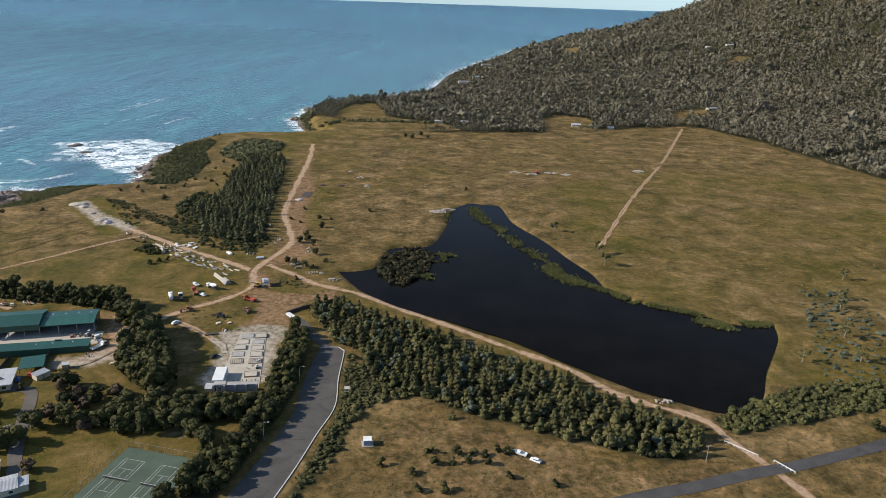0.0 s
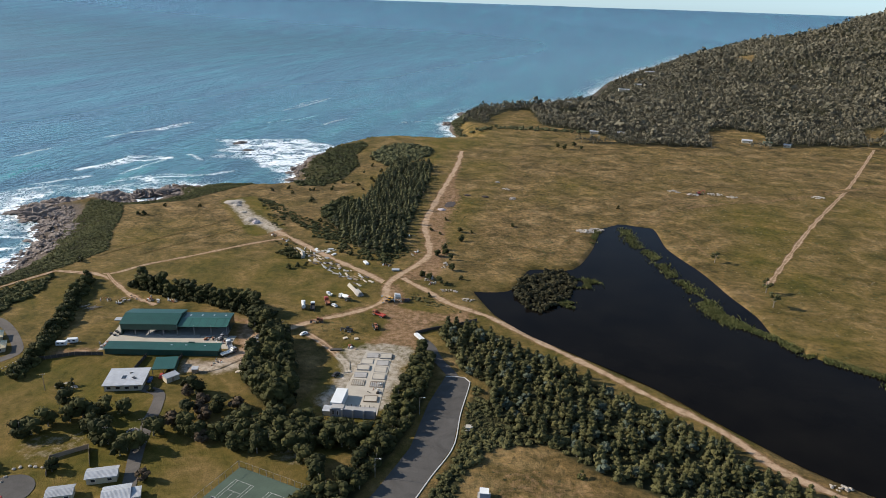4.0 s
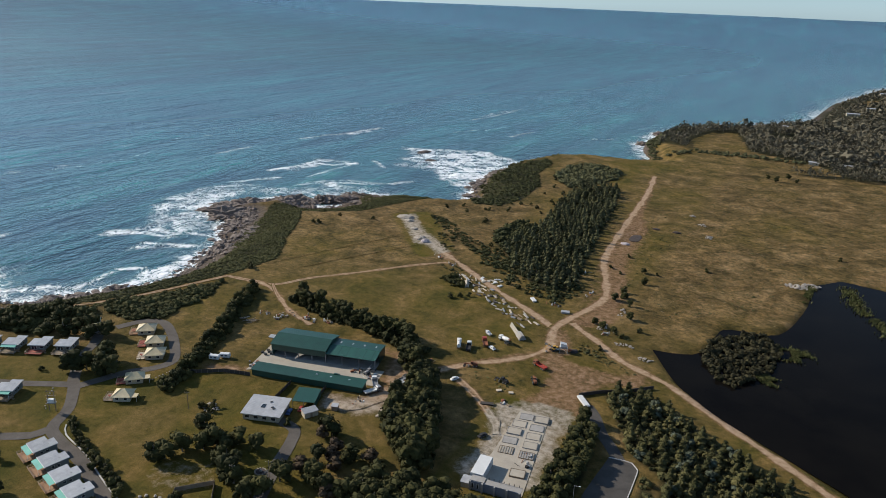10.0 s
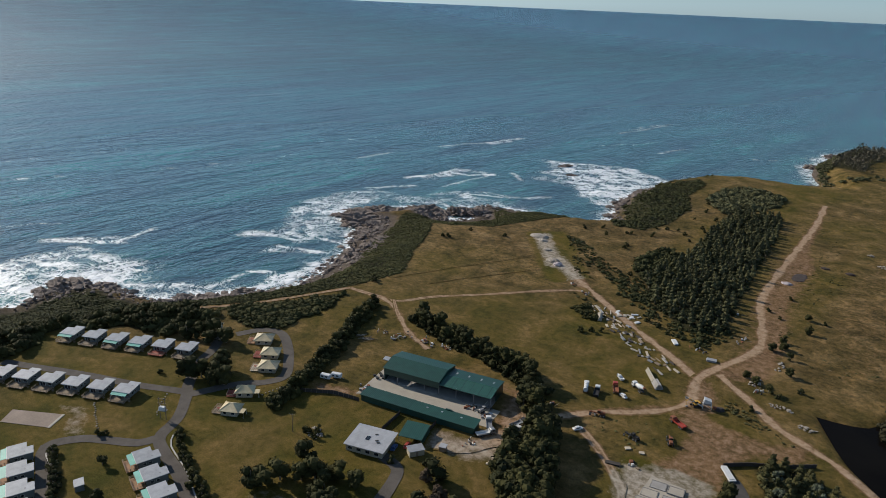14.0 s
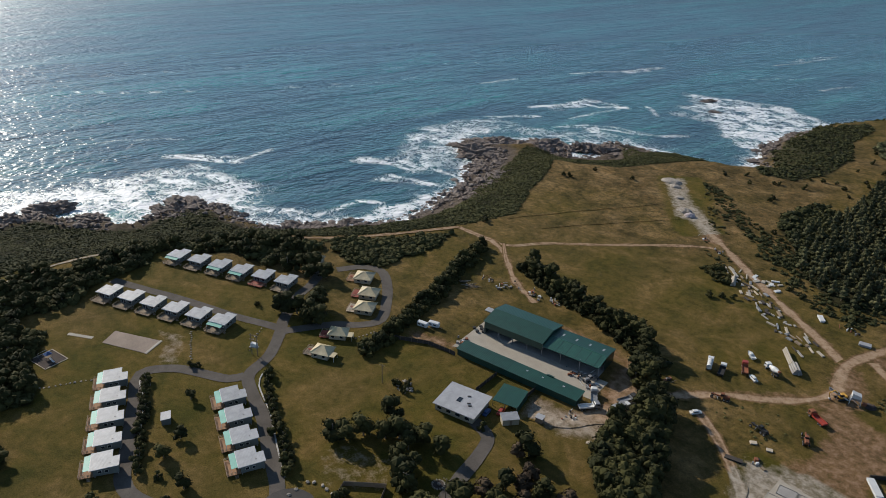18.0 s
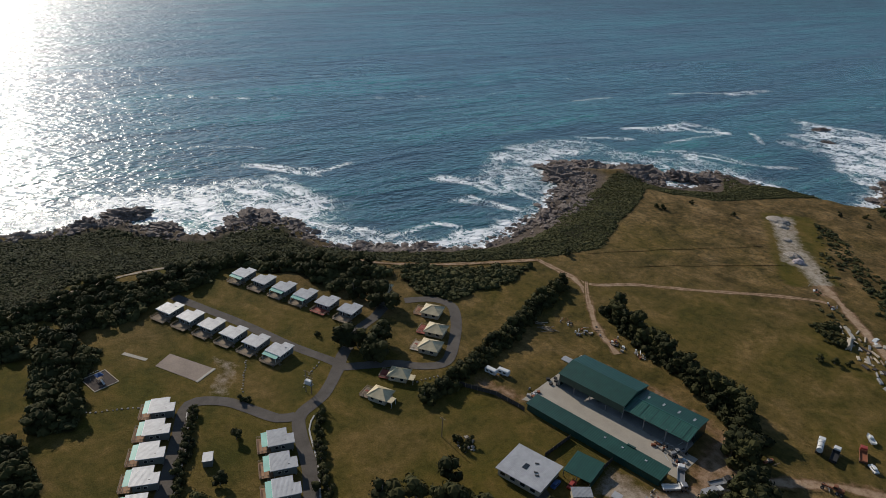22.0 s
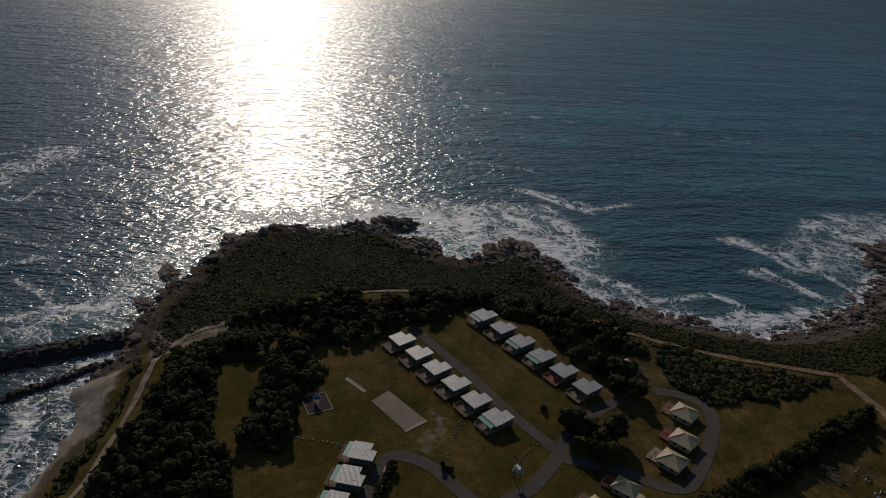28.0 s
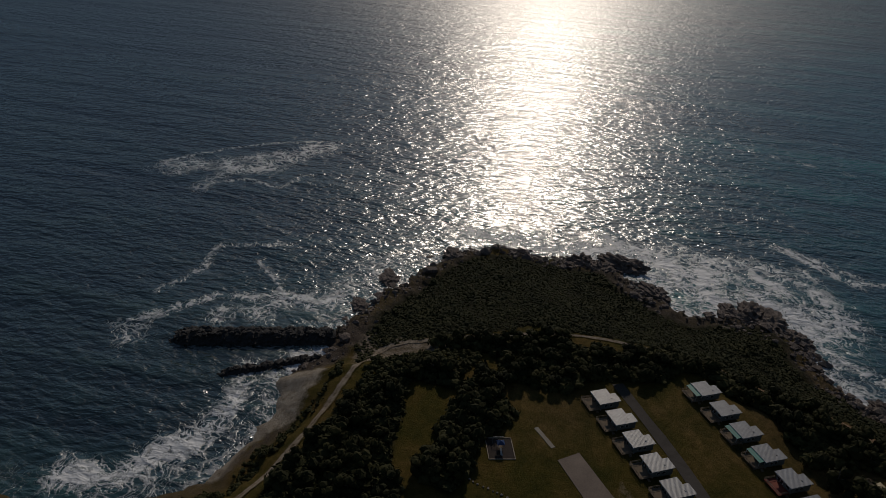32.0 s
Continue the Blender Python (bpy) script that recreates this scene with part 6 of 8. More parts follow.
def cabin(m, awning, decking, label, group, full):
    """A raised holiday cabin: flat stepped roof, glazed front, awning and railed deck. Its front is at v = 0 and looks to -v."""
    ob = thing("holiday_cabin", m, label, "cabin", group)
    w, d1, d2 = 8.0, 6.3, 8.5
    part("wall", prism([(0.35, 0.6), (w - 0.35, 0.6), (w - 0.35, d2 - 0.4), (3.6, d2 - 0.4), (3.6, d1 - 0.4), (0.35, d1 - 0.4)], 0.75, 3.35), CABIN_WALL, ob)
    part("roof", prism([(-0.2, -0.2), (w + 0.2, -0.2), (w + 0.2, d2), (3.2, d2), (3.2, d1), (-0.2, d1)], lambda x, y: 3.42 + 0.05 * y, lambda x, y: 3.66 + 0.05 * y), WHITE_ROOF, ob, "white ribbed sheet roof")
    part("fascia", boxes((w / 2, -0.27, 3.30, w + 0.5, 0.12, 0.34)), WHITE, ob)
    for x, y in ((0.7, 0.9), (w - 0.7, 0.9), (0.7, d1 - 0.8), (w - 0.7, d2 - 0.8), (4, 0.9), (4, d1 - 0.8)):
        part("stump", boxes((x, y, -0.3, 0.25, 0.25, 1.06)), CONCRETE_GREY, ob)
    door = part("sliding_door", boxes((2.4, 0.575, 0.8, 2.6, 0.06, 2.1)), WHITE, ob)
    part("pane", boxes((1.75, 0.53, 0.9, 1.1, 0.04, 1.9), (3.05, 0.53, 0.9, 1.1, 0.04, 1.9)), GLASS, door)
    win = part("window", boxes((5.9, 0.575, 1.5, 1.9, 0.06, 1.3)), WHITE, ob)
    part("pane", boxes((5.9, 0.53, 1.58, 1.7, 0.04, 1.14)), GLASS, win)
    for y in (2.6, 4.6):
        side = part("window", boxes((w - 0.33, y, 1.7, 0.06, 1.2, 1.0)), WHITE, ob)
        part("pane", boxes((w - 0.29, y, 1.78, 0.04, 1.04, 0.84)), GLASS, side)
    part("deck", boxes((w / 2 - 0.2, -1.7, 0.58, w - 0.4, 4.4, 0.16)), decking, ob)
    for x in (0.4, w / 2, w - 0.8):
        part("post", boxes((x, -3.7, -0.3, 0.14, 0.14, 0.9)), TIMBER, ob)
    rail(ob, [(0.0, 0.3), (0.0, -3.85), (w - 0.4, -3.85), (w - 0.4, 0.3)], 0.74)
    if full:
        part("awning", prism([(0.1, -2.3), (w - 0.6, -2.3), (w - 0.6, -0.25), (0.1, -0.25)], lambda x, y: 3.12 + 0.12 * (y + 2.3) - 0.06, lambda x, y: 3.12 + 0.12 * (y + 2.3)), awning, ob, "teal sheet awning")
        for x in (0.3, w - 0.8):
            part("post", boxes((x, -2.2, 0.7, 0.1, 0.1, 2.4)), WHITE, ob)
    for k in range(3):
        part("step", boxes((w - 0.1 + 0.3 * k, -0.9, 0.40 - 0.19 * k, 0.3, 1.1, 0.08)), TIMBER, ob)
    part("roof_vent", boxes((6.0, 5.6, 3.80, 0.5, 0.5, 0.28)), STEEL, ob)
    return ob


def row(points, angle, centre=(4.0, 4.1)):
    c, s = math.cos(radians(angle)), math.sin(radians(angle))
    return [pose(x - centre[0] * c + centre[1] * s, y - centre[0] * s - centre[1] * c, 0, 0, 0, angle) for x, y in points]


def line_up(a, b, n):
    return [(a[0] + (b[0] - a[0]) * k / (n - 1), a[1] + (b[1] - a[1]) * k / (n - 1)) for k in range(n)]


PLAIN = "raised grey cabin with stepped white roof and railed timber deck"
TEALED = "raised cabin with white roof, teal awning and timber deck"
REDDISH = "raised cabin with white roof and red painted deck"
for k, m in enumerate(row(line_up((-369, 237), (-314, 267), 6), 28.0)):
    if k == 4:
        cabin(m, TEAL, DECK_RED, REDDISH, "upper cabin row", False)
    else:
        cabin(m, TEAL, TIMBER, TEALED if k in (0, 2, 3) else PLAIN, "upper cabin row", k in (0, 2, 3))
for k, m in enumerate(row(line_up((-351, 198), (-298, 228), 6), 28.5)):
    cabin(m, TEAL, TIMBER, TEALED if k == 5 else PLAIN, "lower cabin row", k == 5)
for m in row(line_up((-283, 179), (-239, 162), 5), -21.0):
    cabin(m, TEAL, DECK, "raised cabin with white roof, teal awning and brown timber deck", "cabins along the lane", True)
for m in row(line_up((-247, 209), (-213, 199), 4), -16.5):
    cabin(m, TEAL, DECK, "raised cabin with white roof, teal awning and brown timber deck", "cabins along the lane", True)


def hip_cabin(x, y, angle, w, d, decking, porch, label):
    """A small square house under a cream hip roof."""
    ob = thing("yellow_cabin", pose(x, y, 0, 0, 0, angle), label, "cabin", "cream-roofed cabins")
    part("wall", boxes((0, 0, 0.1, w - 1.3, d - 1.3, 2.6)), CREAM_WALL, ob)
    part("foundation", boxes((0, 0, -0.3, w - 1.5, d - 1.5, 0.5)), CONCRETE_GREY, ob)
    bm = bmesh.new()
    lo = [bm.verts.new((sx * w / 2, sy * d / 2, 2.55)) for sx, sy in ((-1, -1), (1, -1), (1, 1), (-1, 1))]
    ends = [bm.verts.new((-(w - d) / 2 - 0.3 if w > d else -0.3, 0, 4.7)), bm.verts.new(((w - d) / 2 + 0.3 if w > d else 0.3, 0, 4.7))]
    base = [bm.verts.new((v.co.x, v.co.y, 2.40)) for v in lo]
    bm.faces.new((lo[0], lo[1], ends[1], ends[0]))
    bm.faces.new((lo[2], lo[3], ends[0], ends[1]))
    bm.faces.new((lo[1], lo[2], ends[1]))
    bm.faces.new((lo[3], lo[0], ends[0]))
    for i in range(4):
        bm.faces.new((base[i], base[(i + 1) % 4], lo[(i + 1) % 4], lo[i]))
    bm.faces.new(base[::-1])
    bmesh.ops.recalc_face_normals(bm, faces=bm.faces)
    roof = part("roof", bm, CREAM_ROOF, ob, "cream sheet hip roof")
    for sx, sy in ((-1, -1), (1, -1), (1, 1), (-1, 1)):
        e = ((w - d) / 2 + 0.3 if w > d else 0.3) * sx
        part("hip_cap", tube(bmesh.new(), (sx * w / 2, sy * d / 2, 2.58), (e, 0, 4.73), 0.10, 0.10, 6), CREAM_ROOF, roof)
    for y_ in (-1.7, 1.7):
        win = part("window", boxes((-(w - 1.3) / 2 - 0.03, y_, 0.6, 0.08, 1.8, 1.7)), WHITE, ob)
        part("pane", boxes((-(w - 1.3) / 2 - 0.07, y_, 0.7, 0.05, 1.6, 1.5)), GLASS, win)
    for x_ in (-1.8, 1.8):
        win = part("window", boxes((x_, -(d - 1.3) / 2 - 0.03, 0.9, 1.5, 0.08, 1.2)), WHITE, ob)
        part("pane", boxes((x_, -(d - 1.3) / 2 - 0.07, 1.0, 1.3, 0.05, 1.0)), GLASS, win)
    part("deck", boxes((-w / 2 - 1.6, 0.3, 0.35, 4.0, d * 0.8, 0.15)), decking, ob)
    for y_ in (-d * 0.3, d * 0.36):
        part("post", boxes((-w / 2 - 3.3, y_, -0.2, 0.15, 0.15, 0.6)), TIMBER, ob)
    rail(ob, [(-w / 2 + 0.2, d * 0.42), (-w / 2 - 3.5, d * 0.42), (-w / 2 - 3.5, -d * 0.34), (-w / 2 + 0.2, -d * 0.34)], 0.5)
    part("table", boxes((-w / 2 - 1.9, 0.4, 1.15, 1.3, 0.9, 0.06), (-w / 2 - 1.9, 0.4, 0.5, 0.2, 0.2, 0.65)), DECK_RED, ob)
    if porch:
        part("carport_roof", boxes((w / 2 + 0.9, -d * 0.22, 2.35, 3.0, 3.6, 0.14)), CREAM_ROOF, ob)
        for y_ in (-d * 0.22 - 1.6, -d * 0.22 + 1.6):
            part("post", boxes((w / 2 + 2.2, y_, -0.2, 0.12, 0.12, 2.56)), WHITE, ob)
    return ob


for k, (x, y, a, w, d, deck, porch) in enumerate([(-297, 300, 40, 9.2, 9.0, DECK, False), (-282.5, 293, 39, 9.2, 8.6, DECK_RED, False), (-272.5, 284, 38.5, 9.2, 8.8, TIMBER_PALE, False),
                                                  (-261.5, 263, 44, 8.4, 7.0, DECK_RED, True), (-253.5, 250.5, 32, 8.4, 7.6, TIMBER, True), (-327, 290, 36, 9.0, 8.0, TIMBER, False)]):
    hip_cabin(x, y, a, w, d, deck, porch, "small cream house with hip roof and %s" % ("red deck" if deck is DECK_RED else "carport and deck" if porch else "open timber deck"))


def small_hut(x, y, a, w, d, h, roof, wall, label, name="garden_hut"):
    ob = thing(name, pose(x, y, 0, 0, 0, a), label, "hut")
    part("wall", boxes((0, 0, -0.2, w - 0.4, d - 0.4, h)), wall, ob)
    part("roof", slope_roof(-w / 2, w / 2, -d / 2, d / 2, h - 0.05, h + 0.25, 0.14), roof, ob)
    part("door", boxes((0, -(d - 0.4) / 2 - 0.02, 0.05, 0.9, 0.06, min(2.0, h - 0.4))), TIMBER, ob)
    return ob


small_hut(-250.5, 185.5, -21, 4.6, 3.4, 2.5, WHITE_ROOF, CABIN_WALL, "small washhouse with white roof on the lawn")
small_hut(-171, 291, 18, 3.0, 2.6, 2.2, GREY_ROOF, TIMBER, "little grey shed beside the dirt drive")
small_hut(-177.5, 282, 60, 6.5, 4.2, 2.6, WHITE_ROOF, CREAM_WALL, "small white-roofed outbuilding beside a drive")
small_hut(-239, 330, 15, 4.0, 3.0, 0.5, WHITE_ROOF, CONCRETE, "low white tank cover on grass", "tank_cover")


def green_shed():
    """The large workshop: a closed tall half and an open-fronted lower half."""
    ob = thing("green_workshop", pose(-226.5, 314.5, 0, 0, 0, 15.0), "large dark green sheet-metal workshop with open bays", "shed")
    part("wall", boxes((0.15, 9, -0.2, 0.2, 18, 6.6), (14, 17.9, -0.2, 28, 0.2, 6.6), (14, 0.15, 3.2, 28, 0.2, 3.2), (27.9, 9, 5.2, 0.2, 18, 1.4)), GREEN_WALL, ob)
    part("roof", gable(0, 28, 0, 18, 6.5, 8.5), GREEN_ROOF, ob, "dark green ribbed roof")
    bm = prism([(0, 0), (18, 0), (9, 2.0)], 0, 0.2)
    bmesh.ops.transform(bm, matrix=Matrix.Translation((27.9, 0, 6.35)) @ Matrix.Rotation(radians(90), 4, "X") @ Matrix.Identity(4), verts=bm.verts)
    bmesh.ops.rotate(bm, cent=(27.9, 0, 6.35), matrix=Matrix.Rotation(radians(90), 3, "Z"), verts=bm.verts)
    part("gable_end", bm, GREEN_WALL, ob)
    part("wall", boxes((40.5, 15.9, -0.2, 25, 0.2, 5.6), (52.9, 11.5, -0.2, 0.2, 9, 5.6)), GREEN_WALL, ob)
    part("roof", prism([(28.2, -0.4), (53.4, -0.4), (53.4, 7.6), (28.2, 7.6)], lambda x, y: 5.3 + 0.16 * y, lambda x, y: 5.5 + 0.16 * y), GREEN_LIGHT, ob, "paler green roof with translucent strips")
    part("roof", prism([(28.2, 7.6), (53.4, 7.6), (53.4, 16.4), (28.2, 16.4)], lambda x, y: 6.5 - 0.10 * (y - 7.6), lambda x, y: 6.7 - 0.10 * (y - 7.6)), GREEN_ROOF, ob)
    for k in range(6):
        part("skylight", prism([(29.9 + 4.2 * k, 0.0), (30.3 + 4.2 * k, 0.0), (30.3 + 4.2 * k, 7.2), (29.9 + 4.2 * k, 7.2)], lambda x, y: 5.49 + 0.16 * y, lambda x, y: 5.54 + 0.16 * y), GREEN_WALL, ob)
    for k in range(4):
        part("skylight", boxes((32 + 6 * k, 11.5, 6.32, 0.7, 2.0, 0.06)), GREY_ROOF, ob)
    part("ridge_cap", boxes((40.8, 7.6, 6.68, 25.4, 0.5, 0.10)), GREEN_LIGHT, ob)
    for x in (0.3, 7, 14, 21, 28, 36.5, 45, 53):
        part("post", boxes((x, 0.3, -0.3, 0.3, 0.3, 6.0 if x > 30 else 6.6)), STEEL, ob)
    part("floor_slab", boxes((26.5, 8, -0.3, 53, 15.6, 0.45)), CONCRETE_GREY, ob)
    return ob


def long_shed():
    ob = thing("long_green_shed", pose(-221.4, 294.4, 0, 0, 0, 14.0), "long narrow dark green shed beside a concrete yard", "shed")
    part("wall", boxes((27.3, 0.4, -0.2, 54, 0.15, 3.2), (0.4, 3.2, -0.2, 0.15, 5.4, 3.2), (54.2, 3.2, -0.2, 0.15, 5.4, 3.2)), GREEN_WALL, ob)
    part("roof", slope_roof(-0.1, 24.4, -0.2, 6.7, 3.2, 3.9), GREEN_ROOF, ob)
    part("roof", slope_roof(24.4, 54.8, -0.2, 6.7, 3.15, 3.85), GREEN_ROOF, ob)
    for k in range(9):
        part("post", boxes((0.6 + 6.7 * k, 6.1, -0.3, 0.2, 0.2, 4.0)), STEEL, ob)
    for x in (31, 38, 47):
        part("roof_vent", boxes((x, 4.2, 3.55, 0.8, 0.6, 0.25)), GREY_ROOF, ob)
    part("box_vent", boxes((40, 6.6, 3.2, 3.0, 0.8, 1.0)), GREEN_WALL, ob)
    return ob


def white_house():
    ob = thing("flat_roofed_house", pose(-199.5, 264.4, 0, 0, 0, 19.5), "low house with a broad pale grey sheet roof", "house")
    part("wall", boxes((8.3, 7, -0.2, 15.6, 12.8, 3.2)), CREAM_WALL, ob)
    part("roof", slope_roof(-0.2, 17, -0.2, 14.2, 3.2, 3.9), GREY_ROOF, ob)
    part("skylight", boxes((7.4, 6.6, 3.48, 1.7, 2.6, 0.12)), GLASS, ob)
    for x, y in ((11.4, 6.2), (12.4, 5.2), (9.6, 9.8)):
        part("solar_panel", boxes((x, y, 3.50 + 0.05 * y - 0.2, 1.3, 0.6, 0.12, 30)), BLACK, ob)
    for k in range(4):
        win = part("window", boxes((2.4 + 3.8 * k, 0.56, 0.9, 2.0, 0.1, 1.4)), WHITE, ob)
        part("pane", boxes((2.4 + 3.8 * k, 0.50, 1.0, 1.8, 0.05, 1.2)), GLASS, win)
    return ob


def carport():
    ob = thing("green_carport", pose(-188.1, 283.2, 0, 0, 0, 22.0), "dark green carport with cars parked in front", "carport")
    part("roof", slope_roof(0, 10.0, 0, 10.8, 2.9, 3.5), GREEN_ROOF, ob)
    part("wall", boxes((5, 10.5, -0.2, 9.6, 0.15, 3.4), (9.8, 5.3, -0.2, 0.15, 10.4, 3.2)), GREEN_WALL, ob)
    for x in (0.3, 5, 9.7):
        part("post", boxes((x, 0.3, -0.3, 0.2, 0.2, 3.15)), STEEL, ob)
    return ob


green_shed(), long_shed(), white_house(), carport()


def plain_house(x, y, a, w, d, h, roof, label, wing=None):
    ob = thing("house", pose(x, y, 0, 0, 0, a), label, "house")
    part("wall", boxes((0, 0, -0.3, w - 1.0, d - 1.0, h + 0.2)), CREAM_WALL, ob)
    part("roof", gable(-w / 2 + 0.4, w / 2 - 0.4, -d / 2 + 0.4, d / 2 - 0.4, h, h + d * 0.13), roof, ob)
    if wing:
        part("wing", boxes((wing[0], wing[1], -0.3, wing[2] - 0.8, wing[3] - 0.8, h)), CREAM_WALL, ob)
        part("wing_roof", boxes((wing[0], wing[1], h - 0.2, wing[2], wing[3], 0.25)), roof, ob)
    for k in (-1, 1):
        win = part("window", boxes((k * w * 0.25, -(d - 1.0) / 2 - 0.03, 0.9, 1.6, 0.1, 1.2)), WHITE, ob)
        part("pane", boxes((k * w * 0.25, -(d - 1.0) / 2 - 0.08, 1.0, 1.4, 0.05, 1.0)), GLASS, win)
    return ob


plain_house(-161, 213.5, 27, 11, 6.5, 2.8, WHITE_ROOF, "long white-roofed house behind a garden fence")
plain_house(-149, 205, 30, 9.5, 9, 2.8, WHITE_ROOF, "white-roofed house with a side wing", (5.5, -1, 5, 6))
plain_house(-168, 201, 27, 9, 6, 2.8, WHITE_ROOF, "small white-roofed house beside the lane")
for x, y, a, w, d, r, text in [(21, 1012, 10, 16, 9, GREY_ROOF, "far house with a pale roof among trees"), (-12, 1010, 0, 12, 8, GREY_ROOF, "far low shed beside a farm house"), (182, 1018, -5, 13, 9, GREY_ROOF, "far grey-roofed farm house by the paddock"),
                               (206, 1012, -5, 11, 8, GREEN_LIGHT, "far green-roofed farm building"), (228, 1004, -15, 9, 8, GREY_ROOF, "far grey-roofed farm building"), (424, 1166, 20, 20, 9, WHITE_ROOF, "far white building at the forest edge")]:
    plain_house(x, y, a, w, d, 3.4, r, text).location.z = float(land_height(np.array([x]), np.array([y]))[0])
for x, y, w in [(31, 1560, 22), (99, 1992, 26), (627, 1679, 18), (585, 1690, 14), (60, 1640, 16), (-60, 1300, 14), (840, 1420, 18)]:
    h = plain_house(x, y, 10, w, 9, 4.0, WHITE_ROOF, "small white house far off on the hillside")
    h.location.z = float(land_height(np.array([x]), np.array([y]))[0]) + 6


def fence(points, height, label, material=TIMBER_DARK, gap=2.6):
    ob = thing("paling_fence", pose(0, 0, 0), label, "fence")
    for (ax, ay), (bx, by) in zip(points, points[1:]):
        length = math.hypot(bx - ax, by - ay)
        n, rz = max(1, round(length / gap)), math.degrees(math.atan2(by - ay, bx - ax))
        for k in range(n):
            x, y = ax + (bx - ax) * (k + 0.5) / n, ay + (by - ay) * (k + 0.5) / n
            part("panel", boxes((x, y, 0.0, length / n - 0.12, 0.06, height * random.uniform(0.94, 1.0), rz)), material, ob)
            part("post", boxes((ax + (bx - ax) * k / n, ay + (by - ay) * k / n, -0.3, 0.12, 0.12, height + 0.35, rz)), TIMBER, ob)
    return ob


fence([(-246, 281), (-234, 290), (-224, 293), (-221, 293.5)], 1.9, "dark timber paling fence beside the lawn")
fence([(-201, 298), (-198, 284)], 1.9, "dark timber paling fence beside the lawn")
fence([(-185, 303), (-182, 291)], 1.9, "dark timber paling fence beside the lawn")
fence([(-181, 209), (-187, 218), (-178, 228), (-170, 218)], 1.9, "grey timber fence around a back garden", TIMBER)
fence([(-187, 236.5), (-181, 242)], 1.0, "low dark log rail beneath the trees")


# ---- tennis courts, play areas ----
def tennis():
    a = math.atan2(-2, 9.0)
    c, s = math.cos(a), math.sin(a)
    ob = thing("tennis_courts", pose(-117.5, 232, 0, 0, 0, math.degrees(a)), "two faded green tennis courts with white lines", "tennis court", kind="structure")
    part("surface", boxes((15.5, -17.5, -0.2, 31, 36, 0.28)), COURT, ob)
    for x0 in (3.4, 18.4):
        rows_ = [(x0 + 4.1, -6.0, 0.075, 8.3, 0.12, 0.02), (x0 + 4.1, -29.8, 0.075, 8.3, 0.12, 0.02), (x0, -17.9, 0.075, 0.12, 23.8, 0.02), (x0 + 8.2, -17.9, 0.075, 0.12, 23.8, 0.02),
                 (x0 + 1.2, -17.9, 0.075, 0.1, 23.8, 0.02), (x0 + 7.0, -17.9, 0.075, 0.1, 23.8, 0.02), (x0 + 4.1, -11.5, 0.075, 5.8, 0.1, 0.02), (x0 + 4.1, -24.3, 0.075, 5.8, 0.1, 0.02), (x0 + 4.1, -17.9, 0.078, 0.1, 12.8, 0.02)]
        part("court_lines", boxes(*rows_), KERB, ob)
        net = part("net", boxes((x0 + 4.1, -17.9, 0.1, 9.4, 0.05, 0.9)), BLACK, ob)
        part("net_band", boxes((x0 + 4.1, -17.9, 1.0, 9.4, 0.08, 0.08)), WHITE, net)
        for x in (x0 - 0.6, x0 + 8.8):
            part("net_post", boxes((x, -17.9, 0.0, 0.12, 0.12, 1.15)), STEEL, ob)
    for k in range(11):
        part("fence_post", tube(bmesh.new(), (31 * k / 10, 0.2, -0.3), (31 * k / 10, 0.2, 3.0), 0.06, 0.06, 6), STEEL, ob)
        part("fence_post", tube(bmesh.new(), (-0.2, -36 * k / 10, -0.3), (-0.2, -36 * k / 10, 3.0), 0.06, 0.06, 6), STEEL, ob)
    part("fence_rail", boxes((15.5, 0.2, 2.95, 31, 0.06, 0.06), (-0.2, -18, 2.95, 0.06, 36, 0.06)), STEEL, ob)
    return ob


tennis()
outline_object("sports_slab", [(-320, 190), (-302, 202), (-296.5, 194), (-314, 183)], 0.16, surface("stained_slab", (0.30, 0.235, 0.185), 0.95, 0.4, 0.35, relief=0.03), "cracked grey concrete sports slab on the lawn", "court", 0.5)
kerb([(-301.5, 202.5), (-296, 194)], 1.4, 0.22, CONCRETE, "pale concrete edge of the sports slab")
plank = tagged(new("cricket_pitch"), "narrow pale concrete pitch strip in the grass", "pitch")
plank.matrix_world = pose(-324.5, 177.5, 0, 0, 0, 38)
part("strip", boxes((0, 0, -0.2, 11.5, 1.7, 0.32)), CONCRETE, plank)


